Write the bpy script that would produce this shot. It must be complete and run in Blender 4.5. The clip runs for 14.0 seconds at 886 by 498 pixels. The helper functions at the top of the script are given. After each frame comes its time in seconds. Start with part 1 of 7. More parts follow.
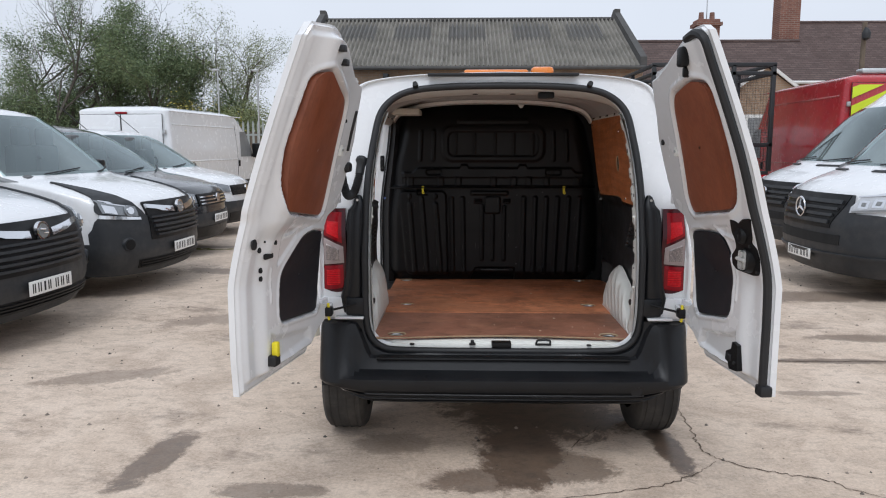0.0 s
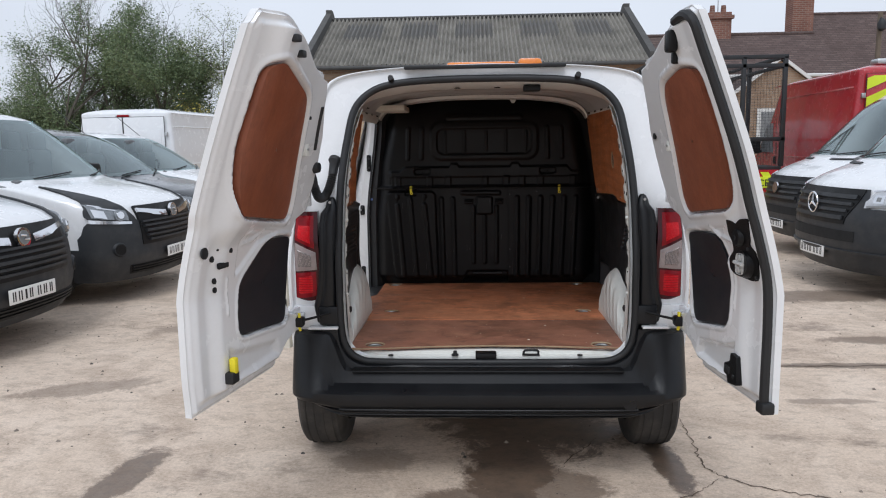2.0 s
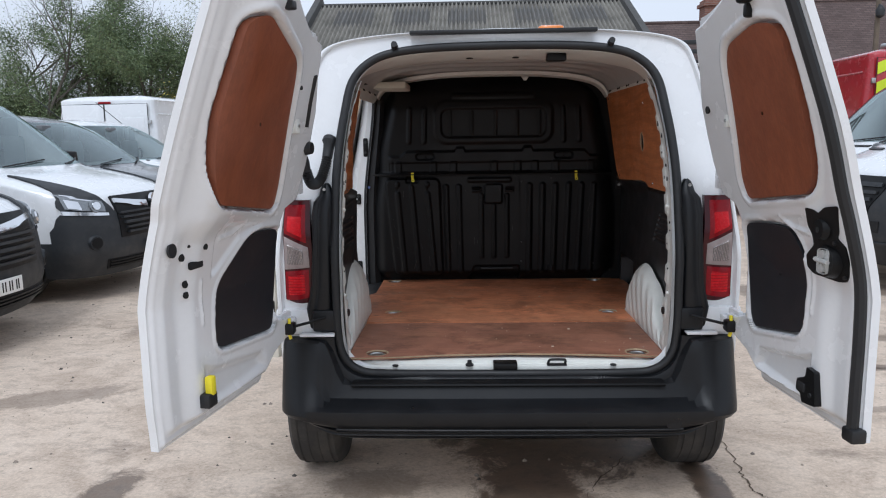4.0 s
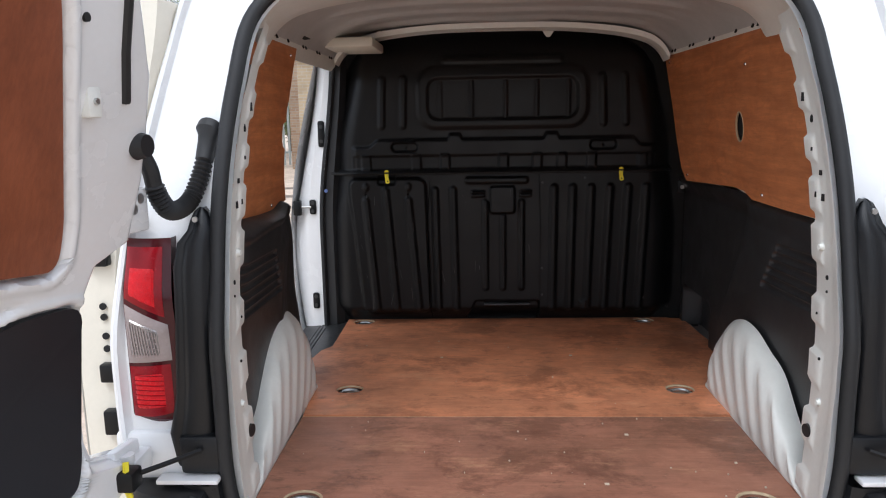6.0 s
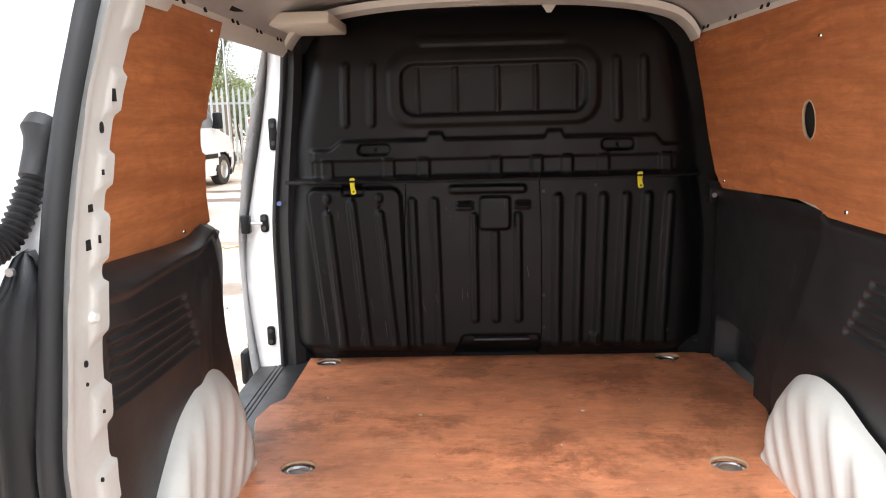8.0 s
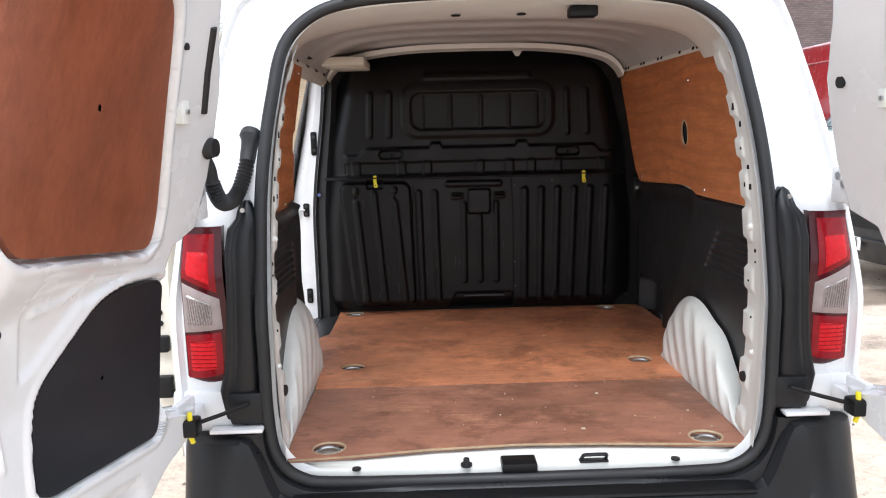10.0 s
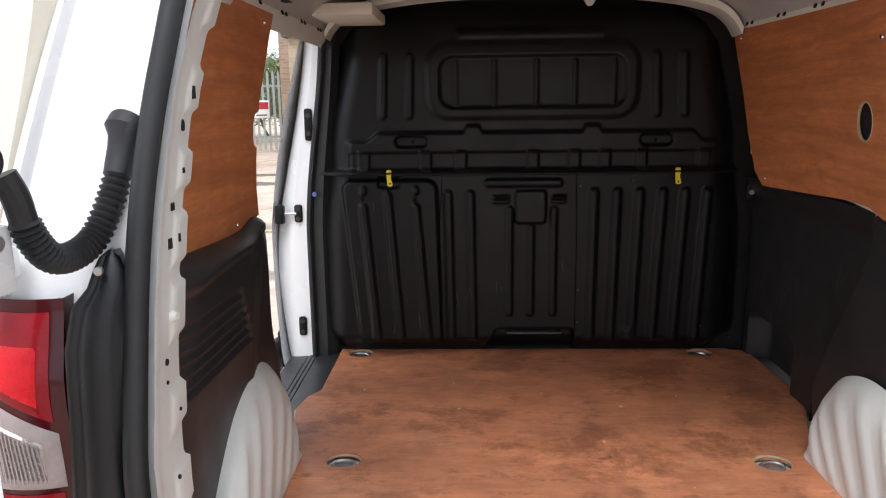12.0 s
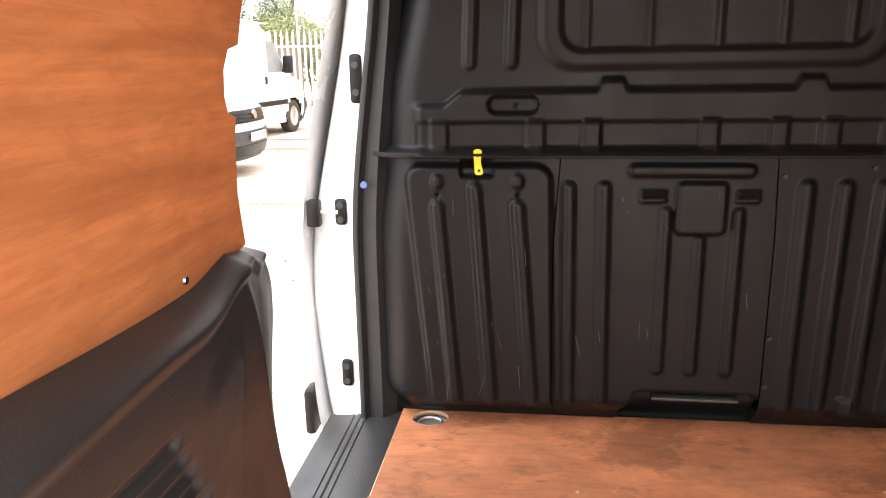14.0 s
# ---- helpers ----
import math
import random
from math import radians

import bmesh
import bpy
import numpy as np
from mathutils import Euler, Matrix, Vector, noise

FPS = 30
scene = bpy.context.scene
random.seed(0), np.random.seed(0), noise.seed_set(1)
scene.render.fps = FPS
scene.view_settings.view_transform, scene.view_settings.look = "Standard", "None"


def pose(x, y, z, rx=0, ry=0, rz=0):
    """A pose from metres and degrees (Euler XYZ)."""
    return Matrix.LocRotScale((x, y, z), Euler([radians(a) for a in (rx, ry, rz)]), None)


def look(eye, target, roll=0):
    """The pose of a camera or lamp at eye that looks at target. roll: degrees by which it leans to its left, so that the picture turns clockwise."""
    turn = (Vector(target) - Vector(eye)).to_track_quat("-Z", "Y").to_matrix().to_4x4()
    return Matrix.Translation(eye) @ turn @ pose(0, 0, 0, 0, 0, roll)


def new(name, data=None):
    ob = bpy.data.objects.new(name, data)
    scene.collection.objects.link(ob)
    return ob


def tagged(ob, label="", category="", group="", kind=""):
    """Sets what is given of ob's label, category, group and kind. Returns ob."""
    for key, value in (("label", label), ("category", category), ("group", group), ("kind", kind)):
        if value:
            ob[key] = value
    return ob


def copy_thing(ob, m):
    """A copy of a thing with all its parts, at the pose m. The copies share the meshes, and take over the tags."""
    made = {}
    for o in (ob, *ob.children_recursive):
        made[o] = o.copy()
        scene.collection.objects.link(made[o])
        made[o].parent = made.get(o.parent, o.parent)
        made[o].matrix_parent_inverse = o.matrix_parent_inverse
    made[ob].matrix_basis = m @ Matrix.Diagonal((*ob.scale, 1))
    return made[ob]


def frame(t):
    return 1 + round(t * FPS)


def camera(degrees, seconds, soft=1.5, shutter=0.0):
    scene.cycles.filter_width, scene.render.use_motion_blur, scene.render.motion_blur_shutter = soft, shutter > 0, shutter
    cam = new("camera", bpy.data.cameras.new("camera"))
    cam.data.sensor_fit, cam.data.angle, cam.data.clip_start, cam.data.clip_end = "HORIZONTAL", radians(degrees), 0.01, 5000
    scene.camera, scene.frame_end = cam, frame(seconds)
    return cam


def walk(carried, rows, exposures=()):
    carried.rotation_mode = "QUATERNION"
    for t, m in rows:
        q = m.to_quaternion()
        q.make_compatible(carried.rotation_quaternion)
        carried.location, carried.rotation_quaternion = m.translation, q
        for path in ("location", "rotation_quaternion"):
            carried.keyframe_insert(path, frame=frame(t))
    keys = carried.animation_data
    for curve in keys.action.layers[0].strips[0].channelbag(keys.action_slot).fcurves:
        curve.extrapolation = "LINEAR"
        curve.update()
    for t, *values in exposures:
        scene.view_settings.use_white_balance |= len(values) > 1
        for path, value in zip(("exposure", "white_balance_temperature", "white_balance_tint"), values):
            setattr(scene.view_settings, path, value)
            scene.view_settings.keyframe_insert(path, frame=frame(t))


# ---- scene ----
cam = camera(62.5, 14.0, 1.1)
PATH = [
    (0, (-0.202, -3.121, 1.514), (-0.257, -1.141, 1.237), 0),
    (0.5, (-0.21, -3.119, 1.518), (-0.264, -1.137, 1.259), -0.1),
    (1, (-0.201, -3.126, 1.528), (-0.26, -1.142, 1.276), -0.3),
    (1.5, (-0.158, -3.081, 1.53), (-0.232, -1.1, 1.269), -0.6),
    (2, (-0.052, -2.888, 1.506), (-0.145, -0.91, 1.227), -0.8),
    (2.5, (0.022, -2.72, 1.506), (-0.081, -0.745, 1.209), -0.9),
    (2.7, (0, -2.665, 1.502), (-0.104, -0.692, 1.195), -0.9),
    (4.8, (-0.19, -2.073, 1.441), (-0.234, -0.097, 1.138), -0.7),
    (5, (-0.157, -1.914, 1.44), (-0.202, 0.061, 1.127), -0.6),
    (5.5, (-0.107, -1.554, 1.457), (-0.169, 0.417, 1.117), -0.9),
    (6, (-0.126, -1.154, 1.469), (-0.208, 0.812, 1.109), -1),
    (6.5, (-0.09, -0.688, 1.429), (-0.192, 1.275, 1.054), -1),
    (7, (-0.081, -0.498, 1.448), (-0.193, 1.462, 1.066), -1.1),
    (7.5, (-0.076, -0.479, 1.44), (-0.174, 1.484, 1.064), -1.4),
    (8, (-0.102, -0.592, 1.456), (-0.165, 1.374, 1.091), -1.5),
    (8.5, (-0.192, -0.897, 1.458), (-0.187, 1.075, 1.119), -1.6),
    (9, (-0.199, -1.171, 1.471), (-0.146, 0.803, 1.152), -1.5),
    (9.2, (-0.249, -1.261, 1.456), (-0.18, 0.716, 1.152), -1.4),
    (9.7, (-0.244, -1.441, 1.455), (-0.193, 0.535, 1.138), -1.4),
    (10.25, (-0.237, -1.518, 1.454), (-0.208, 0.455, 1.123), -1.3),
    (10.8, (-0.231, -1.41, 1.453), (-0.222, 0.56, 1.109), -1.2),
    (11.3, (-0.226, -1.175, 1.452), (-0.235, 0.794, 1.095), -1.2),
    (11.5, (-0.187, -1.02, 1.447), (-0.215, 0.947, 1.083), -1.1),
    (12, (-0.219, -0.589, 1.482), (-0.284, 1.369, 1.079), -0.7),
    (12.5, (-0.295, -0.213, 1.472), (-0.41, 1.736, 1.039), -0.6),
    (13, (-0.349, 0.186, 1.449), (-0.52, 2.122, 0.975), -0.4),
    (13.5, (-0.367, 0.273, 1.438), (-0.579, 2.201, 0.948), -0.6),
    (14, (-0.358, 0.279, 1.435), (-0.601, 2.201, 0.937), -1),
]
walk(cam, [(t, look(eye, target, roll)) for t, eye, target, roll in PATH],
     [(0, 0.05, 5850, 9), (2.7, 0.05, 5800, 9), (4.8, 0.2, 5550, 8), (5.5, 0.45, 5650, 8), (6.0, 0.70, 5750, 9), (6.5, 1.02, 5950, 10), (7.0, 1.55, 6050, 10), (7.5, 1.78, 6150, 10), (8.5, 1.45, 6050, 10), (9.2, 1.35, 5900, 9), (11.3, 0.75, 5850, 9), (12.0, 0.98, 5950, 10),
      (12.5, 1.48, 6050, 10), (13.0, 1.62, 6450, 12), (13.5, 2.1, 6500, 12), (14.0, 2.5, 6500, 12)])

# ---- world and sun: a bright overcast day ----
world = bpy.data.worlds.new("overcast")
scene.world = world
world.use_nodes = True
wn, wl = world.node_tree.nodes, world.node_tree.links
sky = wn.new("ShaderNodeTexSky")
sky.sky_type, sky.sun_disc = "NISHITA", False
sky.sun_elevation, sky.sun_rotation = radians(58), radians(190)
sky.dust_density, sky.air_density = 6.0, 1.0
cloud = wn.new("ShaderNodeTexNoise")
cloud.inputs["Scale"].default_value, cloud.inputs["Detail"].default_value = 1.6, 4
ramp = wn.new("ShaderNodeValToRGB")
ramp.color_ramp.elements[0].position, ramp.color_ramp.elements[0].color = 0.3, (7.25, 7.25, 7.4, 1)
ramp.color_ramp.elements[1].position, ramp.color_ramp.elements[1].color = 0.75, (8.75, 8.7, 8.8, 1)
mixer = wn.new("ShaderNodeMix")
mixer.data_type = "RGBA"
mixer.inputs["Factor"].default_value = 0.88
wl.new(cloud.outputs["Fac"], ramp.inputs["Fac"])
wl.new(sky.outputs["Color"], mixer.inputs["A"])
wl.new(ramp.outputs["Color"], mixer.inputs["B"])
wl.new(mixer.outputs["Result"], wn["Background"].inputs["Color"])
wn["Background"].inputs["Strength"].default_value = 0.105
sun = new("sun", bpy.data.lights.new("sun", "SUN"))
sun.data.energy, sun.data.angle, sun.data.color = 1.1, radians(25), (1.0, 0.97, 0.93)
sun.matrix_basis = look((-1.5, -8, 13), (0, 0, 0))

# ---- materials ----


def nodes_of(name):
    m = bpy.data.materials.new(name)
    m.use_nodes = True
    return m, m.node_tree.nodes, m.node_tree.links, m.node_tree.nodes["Principled BSDF"]


def tint(c, k):
    return (min(c[0] * k, 1), min(c[1] * k, 1), min(c[2] * k, 1), 1)


def noise_node(n, l, coord, scale, detail=4, rough=0.55, stretch=None, distort=0.0):
    t = n.new("ShaderNodeTexNoise")
    t.inputs["Scale"].default_value, t.inputs["Detail"].default_value = scale, detail
    t.inputs["Roughness"].default_value, t.inputs["Distortion"].default_value = rough, distort
    if stretch:
        mp = n.new("ShaderNodeMapping")
        mp.inputs["Scale"].default_value = stretch
        l.new(coord, mp.inputs["Vector"])
        l.new(mp.outputs["Vector"], t.inputs["Vector"])
    else:
        l.new(coord, t.inputs["Vector"])
    return t.outputs["Fac"]


def ramp_node(n, l, fac, stops):
    r = n.new("ShaderNodeValToRGB")
    e = r.color_ramp.elements
    e[0].position, e[0].color = stops[0]
    e[1].position, e[1].color = stops[-1]
    for p, c in stops[1:-1]:
        e.new(p).color = c
    l.new(fac, r.inputs["Fac"])
    return r.outputs["Color"]


def mix_node(n, l, fac, a, b, blend="MIX"):
    x = n.new("ShaderNodeMix")
    x.data_type, x.blend_type = "RGBA", blend
    for sock, v in (("Factor", fac), ("A", a), ("B", b)):
        if hasattr(v, "links"):
            l.new(v, x.inputs[sock])
        else:
            x.inputs[sock].default_value = v
    return x.outputs["Result"]


def grey(v):
    return (v, v, v, 1)


def paint(name, col, rough=0.35, metal=0.0, var=0.12, scale=3.0, fine=90.0, bump=0.02, coat=0.0, dirt=0.0, dirt_col=(0.20, 0.16, 0.12), speck=0.0, spec=0.5):
    """A surface with broad and fine variation, fine relief, and loose dirt if asked."""
    m, n, l, p = nodes_of(name)
    co = n.new("ShaderNodeTexCoord").outputs["Object"]
    broad, grain = noise_node(n, l, co, scale), noise_node(n, l, co, fine, 3)
    c = ramp_node(n, l, broad, [(0.25, tint(col, 1 - var)), (0.75, tint(col, 1 + var))])
    c = mix_node(n, l, 0.35 * var / 0.12 * 0.5, c, ramp_node(n, l, grain, [(0.3, tint(col, 0.75)), (0.7, tint(col, 1.2))]))
    if dirt:
        d = ramp_node(n, l, noise_node(n, l, co, scale * 2.3, 8, 0.7), [(0.45, grey(0)), (0.75, grey(dirt))])
        c = mix_node(n, l, d, c, (*dirt_col, 1))
    if speck:
        s = ramp_node(n, l, noise_node(n, l, co, 38, 6, 0.75), [(0.66, grey(0)), (0.72, grey(speck))])
        c = mix_node(n, l, s, c, (0.45, 0.44, 0.42, 1))
    l.new(c, p.inputs["Base Color"])
    rr = ramp_node(n, l, noise_node(n, l, co, scale * 3, 5), [(0.3, grey(max(rough - 0.07, 0.02))), (0.7, grey(min(rough + 0.1, 1)))])
    l.new(rr, p.inputs["Roughness"])
    p.inputs["Metallic"].default_value, p.inputs["Specular IOR Level"].default_value = metal, spec
    p.inputs["Coat Weight"].default_value, p.inputs["Coat Roughness"].default_value = coat, 0.06
    if bump:
        b = n.new("ShaderNodeBump")
        b.inputs["Strength"].default_value, b.inputs["Distance"].default_value = min(bump * 10, 1), 0.002
        l.new(grain, b.inputs["Height"])
        l.new(b.outputs["Normal"], p.inputs["Normal"])
    return m


def plywood(name, col, dark, along, stain=0.0, rough=0.42):
    """Film-faced ply: fine fibres, short pores and a rippled figure; as a floor also dirt, scuffs and specks."""
    m, n, l, p = nodes_of(name)
    co = n.new("ShaderNodeTexCoord").outputs["Object"]

    def long(a, b):
        return {"x": (a, b, b), "y": (b, a, b), "z": (b, b, a)}[along]
    flame = noise_node(n, l, co, 1.0, 6, 0.55, long(2.0, 4.2) if stain else long(1.3, 5.5), 0.6 if stain else 1.6)
    fibre = noise_node(n, l, co, 1.0, 6, 0.7, long(7, 110), 0.3)
    ripple = noise_node(n, l, co, 1.0, 5, 0.65, long(8, 20) if stain else long(9, 24), 0.4 if stain else 1.6)
    pore = noise_node(n, l, co, 1.0, 3, 0.6, long(22, 260), 0.2)
    blot = noise_node(n, l, co, 4.5, 7, 0.65)
    c = ramp_node(n, l, flame, [(0.28, tint(col, 0.74)), (0.5, tint(col, 1.0)), (0.72, tint(col, 1.25))])
    c = mix_node(n, l, 0.20 if stain else 0.34, c, ramp_node(n, l, fibre, [(0.32, tint(dark, 0.9)), (0.66, tint(col, 1.3))]))
    c = mix_node(n, l, ramp_node(n, l, ripple, [(0.46, grey(0)), (0.68, grey(0.42))]), c, tint(dark, 1.0))
    c = mix_node(n, l, ramp_node(n, l, ripple, [(0.26, grey(0.3)), (0.42, grey(0))]), c, tint(col, 1.35))
    if along == "y":
        wave = n.new("ShaderNodeTexWave")
        wave.bands_direction = {"x": "Z", "y": "Z", "z": "X"}[along]
        wave.inputs["Scale"].default_value, wave.inputs["Distortion"].default_value = 1.6, 9.0
        wave.inputs["Detail"].default_value, wave.inputs["Detail Scale"].default_value = 4.0, 0.9
        mp = n.new("ShaderNodeMapping")
        mp.inputs["Scale"].default_value = long(0.9, 3.2)
        l.new(co, mp.inputs["Vector"])
        l.new(mp.outputs["Vector"], wave.inputs["Vector"])
        c = mix_node(n, l, ramp_node(n, l, wave.outputs["Fac"], [(0.45, grey(0)), (0.95, grey(0.30))]), c, tint(dark, 0.85))
    c = mix_node(n, l, ramp_node(n, l, pore, [(0.62, grey(0)), (0.72, grey(0.22))]), c, tint(dark, 0.6))
    c = mix_node(n, l, ramp_node(n, l, blot, [(0.46, grey(0)), (0.78, grey(0.4))]), c, tint(dark, 1.0))
    if stain:
        s1 = ramp_node(n, l, noise_node(n, l, co, 1.0, 10, 0.74, (3.2, 4.0, 3), 0.25), [(0.50, grey(0)), (0.585, grey(stain * 0.62))])
        c = mix_node(n, l, s1, c, tint(dark, 0.36))
        s2 = ramp_node(n, l, noise_node(n, l, co, 1.7, 10, 0.75, None, 0.15), [(0.44, grey(0)), (0.62, grey(stain * 0.5))])
        c = mix_node(n, l, s2, c, (0.14, 0.080, 0.050, 1))
        s4 = ramp_node(n, l, noise_node(n, l, co, 11, 8, 0.75, (0.7, 1.3, 1), 0.2), [(0.58, grey(0)), (0.66, grey(stain * 0.6))])
        c = mix_node(n, l, s4, c, tint(dark, 0.3))
        pale = ramp_node(n, l, noise_node(n, l, co, 5.0, 9, 0.8, (0.5, 1.6, 1)), [(0.56, grey(0)), (0.70, grey(0.55))])
        c = mix_node(n, l, pale, c, (0.58, 0.33, 0.18, 1))
        scuff = ramp_node(n, l, noise_node(n, l, co, 1.0, 4, 0.7, (30, 420, 1), 2.5), [(0.70, grey(0)), (0.73, grey(0.5))])
        c = mix_node(n, l, scuff, c, (0.58, 0.40, 0.28, 1))
        s3 = ramp_node(n, l, noise_node(n, l, co, 85, 4, 0.75), [(0.715, grey(0)), (0.74, grey(0.8))])
        c = mix_node(n, l, s3, c, (0.60, 0.52, 0.44, 1))
    l.new(c, p.inputs["Base Color"])
    l.new(ramp_node(n, l, blot, [(0.3, grey(rough - 0.1)), (0.8, grey(rough + 0.2))]), p.inputs["Roughness"])
    b = n.new("ShaderNodeBump")
    b.inputs["Strength"].default_value, b.inputs["Distance"].default_value = 0.3, 0.0015
    l.new(fibre, b.inputs["Height"])
    l.new(b.outputs["Normal"], p.inputs["Normal"])
    return m


def concrete():
    """A worn yard: warm dusty concrete, brown mottling at several sizes, damp where water drips and stands; under the
    van its shade is painted in with the damp.
    """
    m, n, l, p = nodes_of("yard_concrete")
    co = n.new("ShaderNodeTexCoord").outputs["Object"]
    big = noise_node(n, l, co, 0.5, 9, 0.65, None, 0.6)
    mid = noise_node(n, l, co, 2.4, 10, 0.74, None, 0.5)
    small = noise_node(n, l, co, 9.0, 8, 0.75, (1.0, 1.5, 1.0), 0.3)
    fine = noise_node(n, l, co, 60, 6, 0.75)
    c = ramp_node(n, l, big, [(0.26, (0.47, 0.345, 0.245, 1)), (0.42, (0.67, 0.53, 0.40, 1)), (0.58, (0.75, 0.61, 0.48, 1)), (0.76, (0.54, 0.405, 0.295, 1))])
    c = mix_node(n, l, ramp_node(n, l, mid, [(0.46, grey(0)), (0.62, grey(0.72))]), c, (0.34, 0.24, 0.16, 1))
    c = mix_node(n, l, ramp_node(n, l, mid, [(0.30, grey(0.45)), (0.44, grey(0))]), c, (0.76, 0.645, 0.535, 1))
    c = mix_node(n, l, ramp_node(n, l, small, [(0.50, grey(0)), (0.60, grey(0.55))]), c, (0.31, 0.235, 0.17, 1))
    c = mix_node(n, l, 0.42, c, ramp_node(n, l, fine, [(0.3, (0.26, 0.21, 0.17, 1)), (0.7, (0.82, 0.70, 0.59, 1))]))
    c = mix_node(n, l, ramp_node(n, l, noise_node(n, l, co, 26, 3, 0.6), [(0.70, grey(0)), (0.73, grey(0.7))]), c, (0.13, 0.10, 0.08, 1))
    spread = ramp_node(n, l, noise_node(n, l, co, 0.60, 12, 0.76, (1.0, 1.7, 1.0), 0.15), [(0.56, grey(0)), (0.64, grey(0.62))])
    ragged = noise_node(n, l, co, 4.6, 12, 0.80, None, 0.4)
    wet_shade = spread
    # damp patches; the wide ones beneath the van also darken for its shade
    for cx, cy, rx, ry, turn, k in ((-1.70, 0.26, 0.12, 0.36, -8, 0.85), (0.10, 0.42, 0.24, 0.55, -6, 1.0), (0.22, 1.0, 0.55, 0.60, 0, 1.0), (0.30, 0.20, 0.24, 0.20, 0, 0.75), (0.84, 0.42, 0.085, 0.36, 4, 1.0), (0.0, 1.7, 0.75, 0.75, 0, 0.9), (-0.12, 0.05, 0.28, 0.14, 0, 0.8), (-1.05, -0.08, 0.28, 0.09, 0, 0.65), (-0.55, 0.45, 0.22, 0.16, 0, 0.5),
                                (2.45, 2.0, 0.55, 0.07, 0, 0.75), (3.1, 2.65, 0.55, 0.13, 0, 0.65), (2.0, 1.3, 0.3, 0.05, 0, 0.5), (3.2, 4.3, 1.4, 0.30, 0, 0.7), (-2.6, 5.6, 1.5, 0.25, -8, 0.7), (-2.9, 7.9, 2.4, 0.16, 4, 0.6), (-4.2, 12.6, 1.3, 0.35, 0, 1.0), (-4.6, 14.2, 1.2, 0.3, 0, 1.0), (-1.9, 3.4, 1.2, 0.25, 25, 0.5), (-2.6, 1.5, 0.5, 0.15, 20, 0.5)):
        mp = n.new("ShaderNodeMapping")
        mp.vector_type = "TEXTURE"
        mp.inputs["Location"].default_value, mp.inputs["Rotation"].default_value, mp.inputs["Scale"].default_value = (cx, cy, 0), (0, 0, radians(turn)), (rx, ry, 1)
        l.new(co, mp.inputs["Vector"])
        ln = n.new("ShaderNodeVectorMath")
        ln.operation = "LENGTH"
        l.new(mp.outputs["Vector"], ln.inputs[0])
        ad = n.new("ShaderNodeMath")
        ad.operation = "MULTIPLY_ADD"
        ad.inputs[1].default_value = 2.4
        l.new(ragged, ad.inputs[0])
        l.new(ln.outputs["Value"], ad.inputs[2])
        sb = n.new("ShaderNodeMath")
        sb.operation = "SUBTRACT"
        sb.inputs[1].default_value = 1.35
        l.new(ad.outputs["Value"], sb.inputs[0])
        wet_shade = mix_node(n, l, 1.0, wet_shade, ramp_node(n, l, sb.outputs["Value"], [(0.60, grey(k)), (0.86, grey(0))]), "LIGHTEN")
    c = mix_node(n, l, mix_node(n, l, 1.0, wet_shade, grey(0.90), "MULTIPLY"), c, mix_node(n, l, 0.5, (0.060, 0.037, 0.024, 1), ramp_node(n, l, small, [(0.35, (0.026, 0.016, 0.010, 1)), (0.62, (0.20, 0.130, 0.084, 1))])))
    l.new(c, p.inputs["Base Color"])
    l.new(ramp_node(n, l, wet_shade, [(0.0, grey(0.88)), (1.0, grey(0.42))]), p.inputs["Roughness"])
    b = n.new("ShaderNodeBump")
    b.inputs["Strength"].default_value, b.inputs["Distance"].default_value = 0.4, 0.005
    l.new(mid, b.inputs["Height"])
    b2 = n.new("ShaderNodeBump")
    b2.inputs["Strength"].default_value, b2.inputs["Distance"].default_value = 0.35, 0.002
    l.new(fine, b2.inputs["Height"])
    l.new(b.outputs["Normal"], b2.inputs["Normal"])
    l.new(b2.outputs["Normal"], p.inputs["Normal"])
    return m


def brickwork(name, c1, c2, mortar, scale=1.0):
    m, n, l, p = nodes_of(name)
    co = n.new("ShaderNodeTexCoord").outputs["Object"]
    mp = n.new("ShaderNodeMapping")
    mp.inputs["Rotation"].default_value = (radians(90), 0, 0)
    l.new(co, mp.inputs["Vector"])
    t = n.new("ShaderNodeTexBrick")
    t.inputs["Color1"].default_value, t.inputs["Color2"].default_value, t.inputs["Mortar"].default_value = (*c1, 1), (*c2, 1), (*mortar, 1)
    t.inputs["Scale"].default_value = scale
    t.inputs["Brick Width"].default_value, t.inputs["Row Height"].default_value, t.inputs["Mortar Size"].default_value = 0.225, 0.075, 0.008
    l.new(mp.outputs["Vector"], t.inputs["Vector"])
    c = mix_node(n, l, ramp_node(n, l, noise_node(n, l, co, 1.3, 8, 0.7), [(0.4, grey(0)), (0.75, grey(0.6))]), t.outputs["Color"], tint(c1, 0.55))
    l.new(c, p.inputs["Base Color"])
    p.inputs["Roughness"].default_value = 0.9
    b = n.new("ShaderNodeBump")
    b.inputs["Strength"].default_value, b.inputs["Distance"].default_value = 0.5, 0.006
    l.new(t.outputs["Fac"], b.inputs["Height"])
    b.invert = True
    l.new(b.outputs["Normal"], p.inputs["Normal"])
    return m


